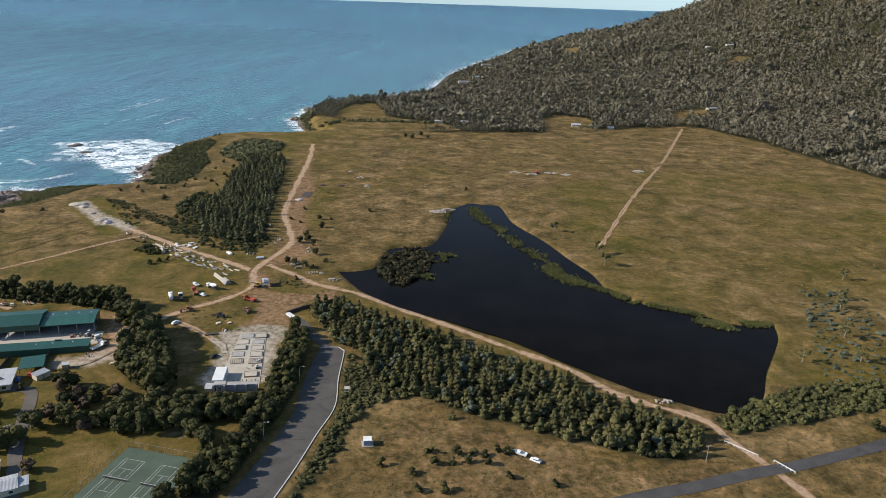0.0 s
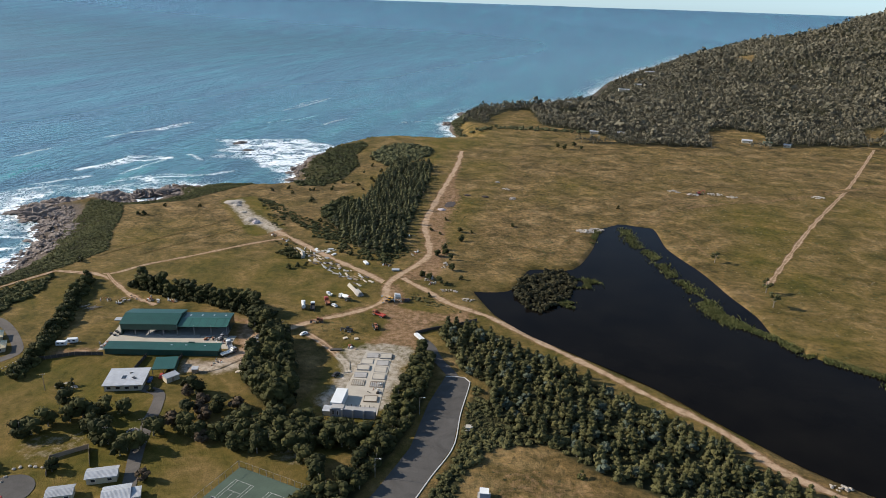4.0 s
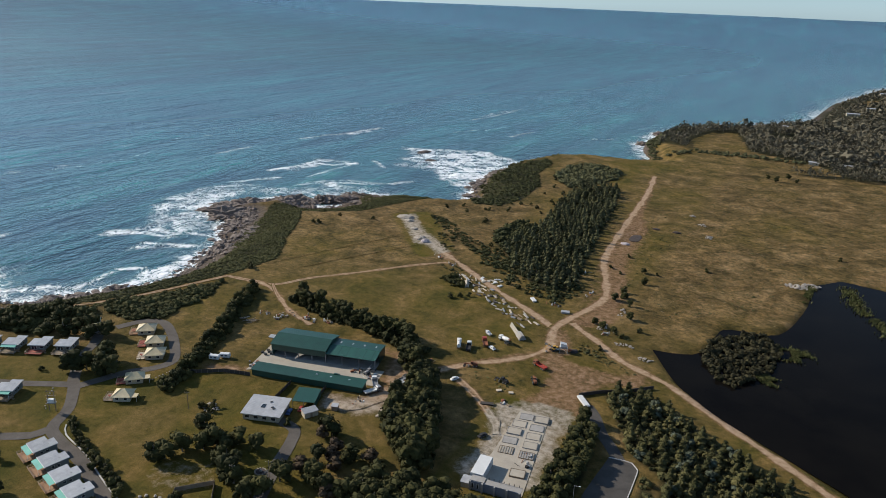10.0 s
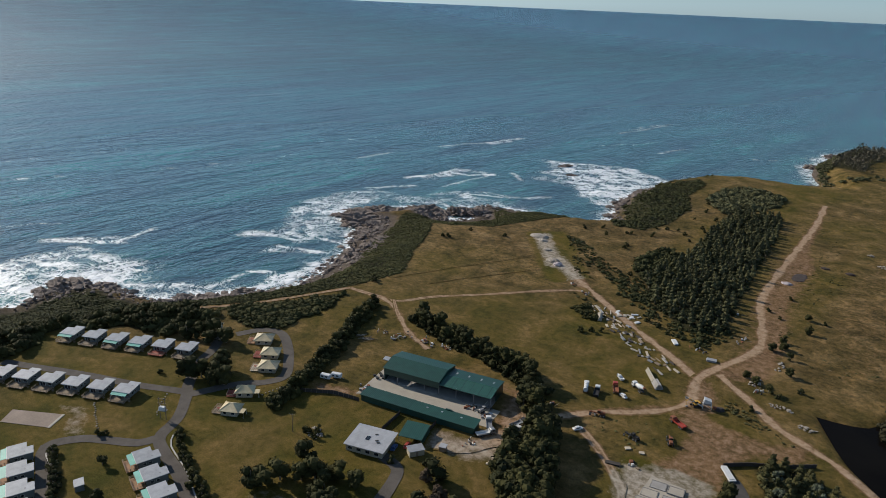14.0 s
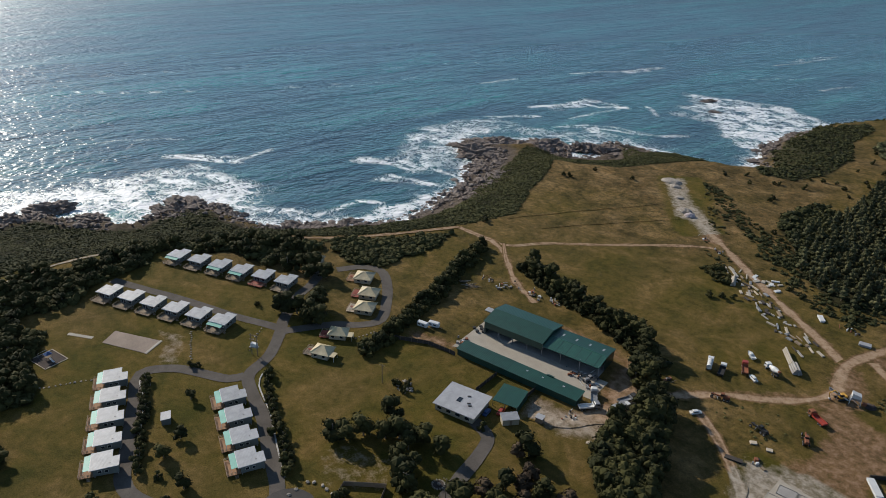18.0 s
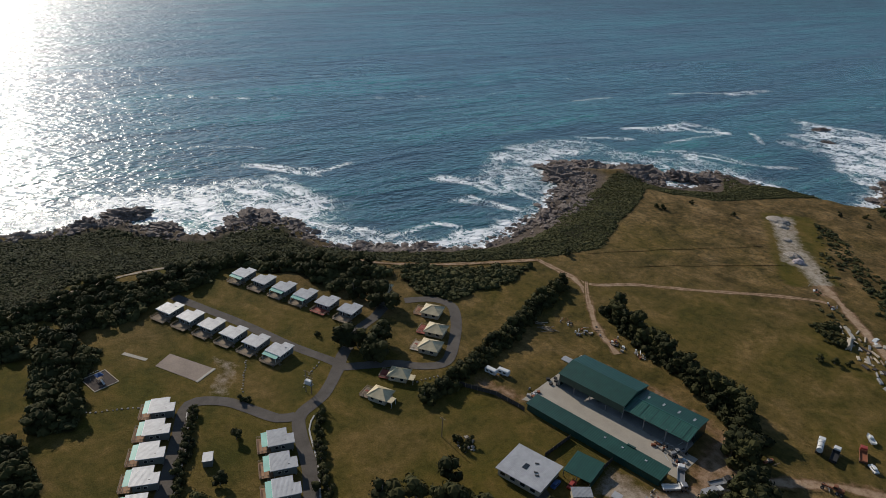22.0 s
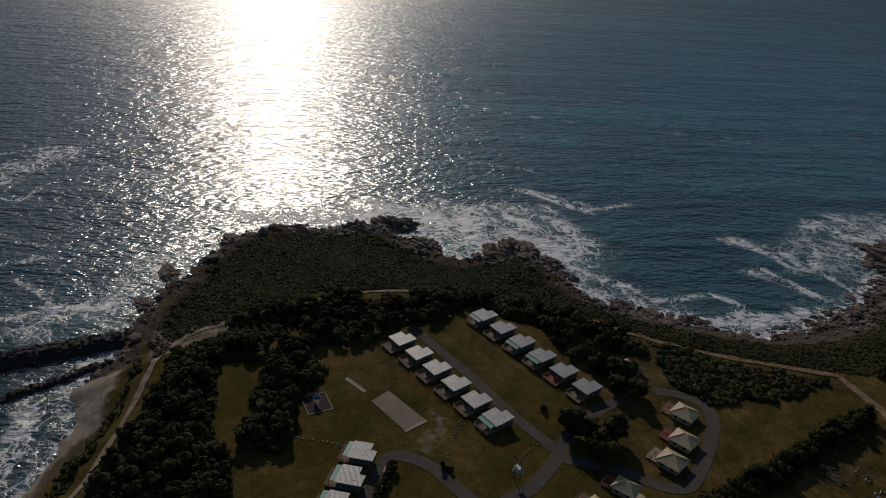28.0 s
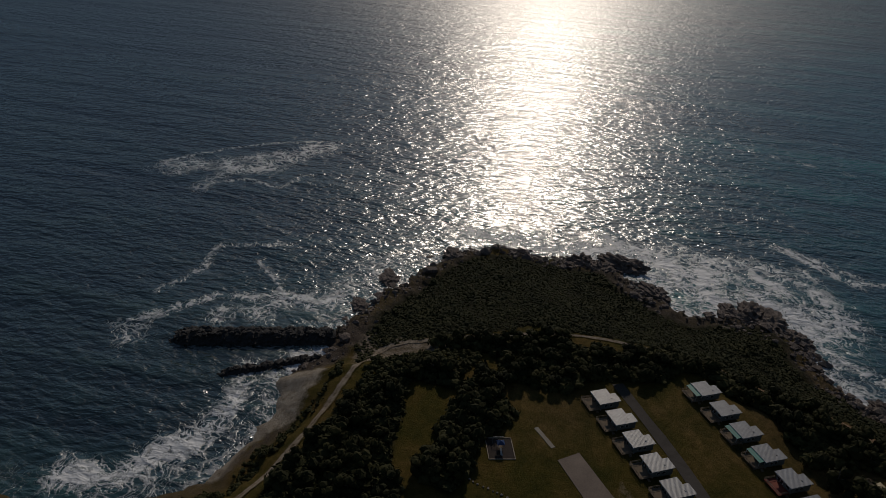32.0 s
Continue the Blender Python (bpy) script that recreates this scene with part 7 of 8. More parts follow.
def playground():
    ob = thing("playground", pose(-314, 163, 0, 0, 0, 17), "small playground with a climbing tower on dark bark", "playground")
    part("bark_bed", boxes((0, 0, -0.2, 10.5, 9.0, 0.28)), DARK_SOIL, ob)
    part("border", boxes((0, 4.6, -0.1, 10.9, 0.25, 0.35), (0, -4.6, -0.1, 10.9, 0.25, 0.35), (5.35, 0, -0.1, 0.25, 9.0, 0.35), (-5.35, 0, -0.1, 0.25, 9.0, 0.35)), TIMBER_PALE, ob)
    for x, y in ((-0.9, -0.9), (0.9, -0.9), (0.9, 0.9), (-0.9, 0.9)):
        part("post", tube(bmesh.new(), (x, y, 0), (x, y, 2.7), 0.08, 0.08, 6), STEEL, ob)
    part("platform", boxes((0, 0, 1.2, 2.0, 2.0, 0.12)), TIMBER, ob)
    bm = bmesh.new()
    bmesh.ops.create_cone(bm, cap_ends=True, segments=4, radius1=1.9, radius2=0.05, depth=1.0, matrix=Matrix.Translation((0, 0, 3.2)) @ Matrix.Rotation(radians(45), 4, "Z"))
    part("tower_roof", bm, BLUE, ob)
    slide = slope_roof(1.0, 3.6, -0.35, 0.35, 1.3, 0.25, 0.08, "u")
    part("slide", slide, WHITE, ob)
    part("swing_frame", tube(tube(tube(bmesh.new(), (-4.2, -2.2, 0), (-3.4, -2.2, 2.4), 0.06), (-2.6, -2.2, 0), (-3.4, -2.2, 2.4), 0.06), (-3.4, -2.2, 2.4), (-3.4, 1.6, 2.4), 0.06), STEEL, ob)
    return ob


playground()


def edge_stone(x, y, s, seed):
    gen = np.random.default_rng(seed)
    v, f = ICO2
    k = v * (1 + 0.22 * gen.uniform(-1, 1, (len(v), 1))) * np.array([s, s * 0.8, s * 0.55])
    ob = tagged(new("edging_stone", mesh_of("edging_stone", k, f, [ROCK_PALE])), "pale round edging boulder on the grass", "stone", "edging stones")
    ob.matrix_world = pose(x, y, s * 0.3, 0, 0, gen.uniform(0, 360))


n_stone = 0
for line, gap, s in [([(-297, 152), (-294, 162), (-290.5, 172)], 1.6, 0.45), ([(-192, 193), (-193, 199), (-194.5, 205), (-195, 209.5), (-191, 212.5), (-186, 213)], 2.4, 0.75), ([(-301, 215), (-292, 211), (-282, 207)], 1.6, 0.4),
                     ([(-274, 228), (-279, 232), (-286, 240)], 2.0, 0.4), ([(-256, 268), (-255, 277)], 1.6, 0.45), ([(-224, 147), (-221, 152), (-213, 162)], 3.5, 0.7), ([(-213, 168), (-206, 171)], 4.0, 0.9)]:
    for x, y in spline(line, gap):
        n_stone += 1
        edge_stone(x + rng.uniform(-0.3, 0.3), y + rng.uniform(-0.3, 0.3), s * rng.uniform(0.8, 1.2), n_stone)


# ---- poles ----
def pole(x, y, h, label, arms=True, name="power_pole"):
    ob = thing(name, pose(x, y, 0, 0, 0, 25), label, "pole", "power poles")
    part("shaft", tube(bmesh.new(), (0, 0, -0.5), (0, 0, h), 0.16, 0.11, 8), TIMBER, ob)
    if arms:
        part("crossarm", boxes((0, 0, h - 0.7, 2.2, 0.12, 0.14)), TIMBER, ob)
        for x_ in (-0.95, 0.0, 0.95):
            part("insulator", tube(bmesh.new(), (x_, 0, h - 0.56), (x_, 0, h - 0.3), 0.05, 0.04, 6), WHITE, ob)
    return ob


def transformer(x, y):
    ob = thing("pole_transformer", pose(x, y, 0, 0, 0, 30), "white transformer box carried between two power poles", "transformer")
    for x_ in (-1.3, 1.3):
        part("pole", tube(bmesh.new(), (x_, 0, -0.5), (x_, 0, 10.0), 0.17, 0.12, 8), TIMBER, ob)
    for z in (9.3, 7.2):
        part("crossarm", boxes((0, 0, z, 4.2, 0.16, 0.2)), TIMBER, ob)
    part("platform", boxes((0, 0, 4.0, 3.6, 1.6, 0.2)), STEEL, ob)
    part("tank", soft_box(2.6, 1.5, 1.6, 0.1, 0, 0, 4.2), WHITE, ob)
    return ob


transformer(-269.5, 228.5)
pole(-224, 259, 8.5, "lone timber power pole on the lawn")
pole(104, 235, 8.0, "timber power pole beside the country road")
pole(-173, 232, 8.0, "timber power pole beside the drive")
pole(-163, 240, 8.5, "timber power pole beside the drive")


def street_lamp(x, y, rz):
    ob = thing("street_lamp", pose(x, y, 0, 0, 0, rz), "slim grey street lamp beside the car park", "street lamp", "street lamps")
    part("pole", tube(bmesh.new(), (0, 0, -0.4), (0, 0, 8.0), 0.12, 0.07, 8), STEEL, ob)
    part("arm", tube(bmesh.new(), (0, 0, 7.9), (1.8, 0, 8.3), 0.05, 0.05, 6), STEEL, ob)
    part("lantern", soft_box(0.8, 0.3, 0.16, 0.04, 2.0, 0, 8.22), WHITE, ob)


street_lamp(-67.5, 240, 0), street_lamp(-62.5, 285, 0)


# ---- precast yard ----
def precast_yard():
    u = math.degrees(math.atan2(-55.9, 12.0)) + 90
    outline_object("casting_slab", [(-102.2, 333), (-89.2, 334), (-79.5, 279), (-98.5, 276)], 0.16, CONCRETE, "pale concrete casting slab in a works yard", "yard", 0.4)
    for k, (x, y) in enumerate([(-97.7, 329.0), (-98.4, 322.5), (-98.1, 316.1), (-97.2, 309.4), (-95.9, 302.4), (-91.2, 329.7), (-90.9, 323.2), (-89.9, 316.7), (-88.6, 310.0), (-87.4, 303.0), (-86.0, 290.4)]):
        high = (0.22, 0.16, 0.5, 0.16, 0.2, 0.5, 0.16, 0.16, 0.3, 0.3, 0.55)[k]
        ob = thing("precast_panel", pose(x, y, 0.16, 0, 0, 12), "cast concrete panel lying on the casting slab", "panel", "precast panels")
        part("slab", soft_box(5.4, 4.4, high, 0.04), CONCRETE if k % 3 else CONCRETE_GREY, ob)
        part("form_edge", boxes((0, 2.35, 0, 5.7, 0.12, high + 0.08), (0, -2.35, 0, 5.7, 0.12, high + 0.08), (2.85, 0, 0, 0.12, 4.6, high + 0.08), (-2.85, 0, 0, 0.12, 4.6, high + 0.08)), TIMBER if k in (4, 9, 10) else CONCRETE_GREY, ob)
        if k in (4, 9):
            part("bars", boxes(*[(-2 + 1.0 * j, 0, high, 0.15, 4.2, 0.15) for j in range(5)]), TIMBER, ob)


precast_yard()


def container(x, y, a, length, w, h, material, label, name="shipping_container", seed=0):
    ob = thing(name, pose(x, y, 0, 0, 0, a), label, "container")
    bm = soft_box(length, w, h, 0.05)
    part("shell", bm, material, ob)
    part("corner_post", boxes(*[(sx * length / 2, sy * w / 2, 0, 0.16, 0.16, h + 0.02) for sx in (-1, 1) for sy in (-1, 1)]), material, ob)
    part("rib", boxes(*[(-length / 2 + 0.6 * (k + 1), sy * (w / 2 + 0.02), 0.1, 0.28, 0.08, h - 0.2) for k in range(int(length / 0.6) - 1) for sy in (-1, 1)]), material, ob)
    part("door_bar", boxes(*[(length / 2 + 0.04, yy, 0.2, 0.06, 0.06, h - 0.4) for yy in (-0.8, -0.3, 0.3, 0.8)]), STEEL, ob)
    return ob


container(-98.2, 284.5, 97, 12.2, 4.9, 3.6, WHITE, "large white storage container on the casting slab")


def site_office():
    ob = thing("block_wall_bay", pose(-98, 273.5, 0, 0, 0, 8), "grey walled bay with buttresses at the slab end", "building")
    part("wall", boxes((9.5, 0.3, -0.3, 19.5, 0.5, 4.0)), BLUE_GREY, ob)
    part("wall", boxes((2.8, 1.8, -0.3, 5.2, 3.2, 4.3)), CONCRETE_GREY, ob)
    part("top_plate", boxes((12.5, 1.6, 3.5, 13.5, 3.0, 0.25)), CONCRETE_GREY, ob)
    for k in range(5):
        part("buttress", boxes((0.3 + 4.6 * k, -0.2, -0.3, 0.6, 0.8, 4.1)), CONCRETE_GREY, ob)
    for k in range(7):
        part("starter_post", boxes((6.5 + 1.9 * k, 3.0, 3.6, 0.22, 0.22, 1.0)), TIMBER_DARK, ob)
    for k in range(2):
        win = part("window", boxes((1.2 + 1.9 * k, 0.02, 0.9, 0.8, 0.1, 2.1)), WHITE, ob)
        part("pane", boxes((1.2 + 1.9 * k, -0.04, 1.0, 0.6, 0.06, 1.9)), GLASS, win)
    part("lean_to", slope_roof(-3.5, -0.1, -0.2, 4.0, 2.4, 2.8), GREY_ROOF, ob)
    part("lean_to_wall", boxes((-1.8, 1.9, -0.3, 3.0, 3.6, 2.7)), CREAM_WALL, ob)


site_office()


def retaining_wall(points, h, label):
    ob = thing("timber_retaining_wall", pose(0, 0, 0), label, "wall")
    for (ax, ay), (bx, by) in zip(points, points[1:]):
        n, rz = max(1, round(math.hypot(bx - ax, by - ay) / 3)), math.degrees(math.atan2(by - ay, bx - ax))
        for k in range(n):
            x, y, q = ax + (bx - ax) * (k + 0.5) / n, ay + (by - ay) * (k + 0.5) / n, math.hypot(bx - ax, by - ay) / n
            for j in range(3):
                part("sleeper", boxes((x, y, -0.2 + j * h / 3, q - 0.04, 0.3, h / 3 - 0.03, rz)), TIMBER_DARK, ob)
            part("post", boxes((x, y + 0.2, -0.4, 0.25, 0.25, h + 0.4, rz)), TIMBER_DARK, ob)


retaining_wall([(-84, 358), (-76, 366), (-66, 373), (-56, 383)], 1.9, "dark timber sleeper wall beside the dam track")


# ---- machinery ----
def wheel(parent, x, y, r, w=0.35):
    tyre = part("wheel", tube(bmesh.new(), (x, y - w / 2, r), (x, y + w / 2, r), r, r, 12), BLACK, parent)
    part("rim", tube(bmesh.new(), (x, y - w / 2 - 0.02, r), (x, y + w / 2 + 0.02, r), r * 0.55, r * 0.55, 10), STEEL, tyre)


def truck(x, y, a, cab, load, load_mat, label, length=8.0):
    """A lorry: chassis, cab, axles and what it carries."""
    ob = thing("truck", pose(x, y, 0, 0, 0, a), label, "truck", "parked trucks and machines")
    part("chassis", boxes((0, 0, 0.75, length, 1.1, 0.3)), BLACK, ob)
    body = soft_box(2.0, 2.3, 1.9, 0.18, length / 2 - 1.0, 0, 0.9)
    c = part("cab", body, cab, ob)
    part("windscreen", boxes((length / 2 + 0.0, 0, 1.85, 0.06, 1.9, 0.75)), GLASS, c)
    part("side_window", boxes((length / 2 - 0.8, 0, 1.9, 0.9, 2.34, 0.6)), GLASS, c)
    part("bumper", boxes((length / 2 + 0.1, 0, 0.6, 0.2, 2.3, 0.35)), STEEL, ob)
    bed = length - 2.4
    cx = -1.2
    if load == "tray":
        part("tray", boxes((cx, 0, 1.1, bed, 2.4, 0.18), (cx, 1.15, 1.25, bed, 0.1, 0.5), (cx, -1.15, 1.25, bed, 0.1, 0.5), (cx - bed / 2, 0, 1.25, 0.1, 2.4, 0.5), (cx + bed / 2, 0, 1.25, 0.1, 2.4, 1.1)), load_mat, ob)
    elif load == "tank":
        part("tank", tube(bmesh.new(), (cx - bed / 2, 0, 2.1), (cx + bed / 2, 0, 2.1), 1.05, 1.05, 14), load_mat, ob)
        part("tank_band", tube(tube(bmesh.new(), (cx - 1.4, 0, 2.1), (cx - 1.2, 0, 2.1), 1.09, 1.09, 14), (cx + 1.2, 0, 2.1), (cx + 1.4, 0, 2.1), 1.09, 1.09, 14), STEEL, ob)
    elif load == "mixer":
        part("drum", tube(tube(bmesh.new(), (cx - 0.4, 0, 2.4), (cx + bed / 2, 0, 2.0), 1.25, 0.7, 14), (cx - bed / 2, 0, 2.9), (cx - 0.4, 0, 2.4), 0.55, 1.25, 14), load_mat, ob)
        part("hopper", boxes((cx - bed / 2 - 0.2, 0, 2.8, 0.8, 1.0, 0.7)), RUST, ob)
    elif load == "box":
        part("box_body", soft_box(bed, 2.4, 2.3, 0.06, cx, 0, 1.1), load_mat, ob)
    for wx_ in (length / 2 - 1.2, -length / 2 + 2.2, -length / 2 + 1.0):
        for wy_ in (-0.95, 0.95):
            wheel(ob, wx_, wy_, 0.5)
    return ob


truck(-153, 373, 115, WHITE, "tank", WHITE, "parked truck with a white cab and tank")
truck(-147.5, 373, 110, WHITE, "tray", BLACK, "parked white-cabbed truck with a dark tray")
truck(-142.5, 382, 120, RED, "tray", RUST, "parked red truck with a rusty tray")
truck(-135, 390, 150, WHITE, "mixer", WHITE, "white concrete mixer truck parked on grass")
truck(-157, 319.5, 80, WHITE, "box", GREY_ROOF, "white box truck parked beside trees")
truck(-159, 326, 75, BLACK, "tray", STEEL, "dark tray truck parked beside trees")
truck(-153, 312, 100, RUST, "tray", RUST, "rusty tray truck parked beside trees")
truck(-168, 317.5, 130, WHITE, "tray", STEEL, "white truck parked at the shed end")
truck(-165, 311, 60, STEEL, "tray", WHITE, "old grey truck loaded with scrap")
truck(-109, 374, 155, RUST, "tray", RED, "red flatbed trailer truck on the yard")


def car(x, y, a, paint, label, name="car"):
    ob = thing(name, pose(x, y, 0, 0, 0, a), label, "car", "parked cars")
    part("body", soft_box(4.4, 1.75, 0.75, 0.14, 0, 0, 0.32), paint, ob)
    bm = soft_box(2.3, 1.55, 0.62, 0.2, -0.2, 0, 1.02)
    part("cabin", bm, paint, ob)
    part("windscreen", boxes((0.86, 0, 1.12, 0.12, 1.35, 0.4)), GLASS, ob)
    part("rear_window", boxes((-1.27, 0, 1.12, 0.12, 1.35, 0.4)), GLASS, ob)
    part("side_window", boxes((-0.2, 0, 1.14, 1.7, 1.58, 0.36)), GLASS, ob)
    for wx_ in (-1.35, 1.35):
        for wy_ in (-0.8, 0.8):
            wheel(ob, wx_, wy_, 0.32, 0.22)
    return ob


car(-183, 283, 110, RED, "small red car parked by the carport")
car(-185.8, 278.5, 110, BLUE, "blue car parked by the carport")
car(-139, 341, 60, WHITE, "white utility car parked in tree shade")
car(-137, 379, 150, WHITE, "white utility car among parked trucks")
car(38, 232, 150, WHITE, "white car parked beside a boat trailer")
car(-188.5, 194, 20, RED, "red car parked on the turning area")
car(-108, 306, 70, BLACK, "dark car parked beside the slab")


def excavator(x, y, a, paint, label):
    ob = thing("excavator", pose(x, y, 0, 0, 0, a), label, "excavator")
    for s in (-1, 1):
        part("track", soft_box(4.0, 0.6, 0.9, 0.25, 0, s * 1.2, 0), BLACK, ob)
    part("house", soft_box(3.0, 2.6, 1.2, 0.15, -0.4, 0, 1.0), paint, ob)
    c = part("cab", soft_box(1.4, 1.1, 1.5, 0.1, 0.6, 0.75, 1.6), paint, ob)
    part("cab_window", boxes((0.6, 0.75, 2.1, 1.46, 1.16, 0.7)), GLASS, c)
    part("counterweight", soft_box(0.8, 2.5, 1.0, 0.2, -1.9, 0, 1.1), BLACK, ob)
    part("boom", tube(tube(bmesh.new(), (1.0, -0.2, 1.8), (3.4, -0.2, 4.3), 0.28, 0.22, 6), (3.4, -0.2, 4.3), (5.6, -0.2, 3.4), 0.22, 0.18, 6), paint, ob)
    part("stick", tube(bmesh.new(), (5.6, -0.2, 3.4), (5.0, -0.2, 1.0), 0.18, 0.14, 6), paint, ob)
    part("bucket", soft_box(0.9, 1.0, 0.8, 0.2, 4.8, -0.2, 0.25), STEEL, ob)
    return ob


excavator(-109.5, 395, 240, YELLOW, "yellow excavator parked beside a gravel heap")
excavator(93, 717, 20, RED, "orange-red digger on a rubble heap in the paddock")


def grader(x, y, a, paint, label, name="old_machine"):
    """An old piece of plant: frame, engine box, cab, blade and wheels."""
    ob = thing(name, pose(x, y, 0, 0, 0, a), label, "machine", "parked trucks and machines")
    part("frame", boxes((0.6, 0, 1.1, 6.4, 0.5, 0.4)), paint, ob)
    part("engine_box", soft_box(2.2, 1.3, 1.2, 0.1, -1.8, 0, 0.9), paint, ob)
    c = part("cab", soft_box(1.3, 1.4, 1.5, 0.08, -0.2, 0, 1.3), paint, ob)
    part("cab_window", boxes((-0.2, 0, 1.9, 1.36, 1.46, 0.6)), GLASS, c)
    part("blade", boxes((1.6, 0, 0.25, 0.15, 3.2, 0.7, 20)), STEEL, ob)
    for wx_ in (-2.4, -1.1, 3.4):
        for wy_ in (-0.95, 0.95):
            wheel(ob, wx_, wy_, 0.6, 0.4)
    return ob


grader(-138, 357, 200, RUST, "old brown road grader parked on grass")
grader(-106, 359, 120, RUST, "rusty derelict machine beside the yard")
grader(-176, 325, 80, STEEL, "grey derelict machine at the shed mouth")
grader(-119, 351, 170, BLACK, "dark derelict machine standing in weeds")


def screening_plant(x, y, a):
    """A gravel screen: hopper on legs, inclined conveyor and its heap."""
    ob = thing("screening_plant", pose(x, y, 0, 0, 0, a), "white steel gravel screening plant with an inclined conveyor", "machine")
    part("hopper", prism([(-1.6, -1.3), (1.6, -1.3), (1.6, 1.3), (-1.6, 1.3)], 3.0, lambda u, v: 4.6 + 0.25 * u), WHITE, ob)
    part("screen_box", boxes((0, 0, 2.0, 3.8, 2.2, 0.9)), STEEL, ob)
    for u in (-1.7, 1.7):
        for v in (-1.1, 1.1):
            part("leg", tube(bmesh.new(), (u * 1.15, v * 1.15, -0.2), (u, v, 3.1), 0.14, 0.12, 6), WHITE, ob)
    for v in (-1.15, 1.15):
        part("brace", tube(bmesh.new(), (-1.8, v, 0.2), (1.75, v, 2.6), 0.08, 0.08, 6), WHITE, ob)
    belt = part("conveyor", prism([(1.8, -0.5), (9.5, -0.5), (9.5, 0.5), (1.8, 0.5)], lambda u, v: 0.75 + 0.38 * (u - 1.8), lambda u, v: 1.0 + 0.38 * (u - 1.8)), BLACK, ob)
    for v in (-0.6, 0.6):
        part("side_rail", prism([(1.6, v - 0.07), (9.6, v - 0.07), (9.6, v + 0.07), (1.6, v + 0.07)], lambda u, w: 0.62 + 0.38 * (u - 1.6), lambda u, w: 1.1 + 0.38 * (u - 1.6)), WHITE, belt)
        part("prop", tube(bmesh.new(), (6.2, v * 1.3, -0.2), (6.2, v, 2.5), 0.08, 0.08, 6), STEEL, ob)
    part("engine_box", soft_box(1.6, 1.2, 1.1, 0.1, -3.4, 0, 0.3), RUST, ob)
    return ob


screening_plant(-105.0, 396.5, 205)


def boat(x, y, a, label, trailer=True):
    ob = thing("boat", pose(x, y, 0, 0, 0, a), label, "boat")
    lower, upper = [(-2.6, -0.8), (1.2, -0.8), (2.9, 0), (1.2, 0.8), (-2.6, 0.8)], [(-2.7, -1.05), (1.3, -1.05), (3.4, 0), (1.3, 1.05), (-2.7, 1.05)]
    bm = bmesh.new()
    lo, hi = [bm.verts.new((p, q, 0.55)) for p, q in lower], [bm.verts.new((p, q, 1.35)) for p, q in upper]
    inn = [bm.verts.new((p * 0.9, q * 0.82, 1.05)) for p, q in upper]
    bm.faces.new(lo[::-1])
    bm.faces.new(inn)
    for i in range(5):
        j = (i + 1) % 5
        bm.faces.new((lo[i], lo[j], hi[j], hi[i]))
        bm.faces.new((hi[i], hi[j], inn[j], inn[i]))
    bmesh.ops.recalc_face_normals(bm, faces=bm.faces)
    part("hull", bm, WHITE, ob)
    part("cabin", soft_box(1.6, 1.4, 0.9, 0.15, 0.4, 0, 1.1), WHITE, ob)
    part("trailer", boxes((0.2, 0.5, 0.4, 5.2, 0.1, 0.12), (0.2, -0.5, 0.4, 5.2, 0.1, 0.12), (3.0, 0, 0.4, 1.2, 0.1, 0.12), (-0.8, 0, 0.35, 0.12, 1.9, 0.12), (2.2, 0, 0.0, 0.1, 0.1, 0.42)), STEEL, ob)
    for s in (-1, 1):
        wheel(ob, -0.8, s * 1.0, 0.32, 0.2)


boat(32.5, 236, 150, "white boat on a trailer in the paddock")
boat(-146, 393.5, 140, "white boat hull on a trailer on grass")


def caravan(x, y, a, label):
    ob = thing("caravan", pose(x, y, 0, 0, 0, a), label, "caravan", "caravans")
    part("body", soft_box(5.0, 2.2, 2.1, 0.25, 0, 0, 0.5), WHITE, ob)
    part("window", boxes((0.8, -1.12, 1.4, 1.2, 0.06, 0.6), (-1.2, -1.12, 1.4, 1.0, 0.06, 0.6)), GLASS, ob)
    part("drawbar", boxes((3.1, 0, 0.45, 1.4, 0.12, 0.12), (3.7, 0, 0.0, 0.1, 0.1, 0.5)), STEEL, ob)
    for s in (-1, 1):
        wheel(ob, 0, s * 1.0, 0.34, 0.22)


caravan(-246.5, 296.5, 20, "white caravan parked beside the hedge")
caravan(-243.5, 300.5, 25, "white caravan parked beside the hedge")


def pipe_stack(x, y, a, n, length, r, material, label, name="pipe_stack"):
    ob = thing(name, pose(x, y, 0, 0, 0, a), label, "pipes", "stacked yard stores")
    k = 0
    for level in range(3):
        for j in range(max(0, n - level)):
            w = (j - (n - level - 1) / 2) * 2 * r
            part("pipe", tube(bmesh.new(), (-length / 2 + random.uniform(-0.3, 0.3), w, r + level * r * 1.73), (length / 2, w, r + level * r * 1.73), r, r, 10), material, ob)
            k += 1
    return ob


def board_stack(x, y, a, n, length, w, material, label, name="board_stack"):
    ob = thing(name, pose(x, y, 0, 0, 0, a), label, "stack", "stacked yard stores")
    part("bearer", boxes((-length * 0.3, 0, -0.05, 0.15, w, 0.2), (length * 0.3, 0, -0.05, 0.15, w, 0.2)), TIMBER, ob)
    for k in range(n):
        part("board", boxes((random.uniform(-0.3, 0.3), random.uniform(-0.12, 0.12), 0.16 + 0.2 * k, length * random.uniform(0.9, 1.0), w * random.uniform(0.85, 1.0), 0.17, random.uniform(-2, 2))), material, ob)
    return ob


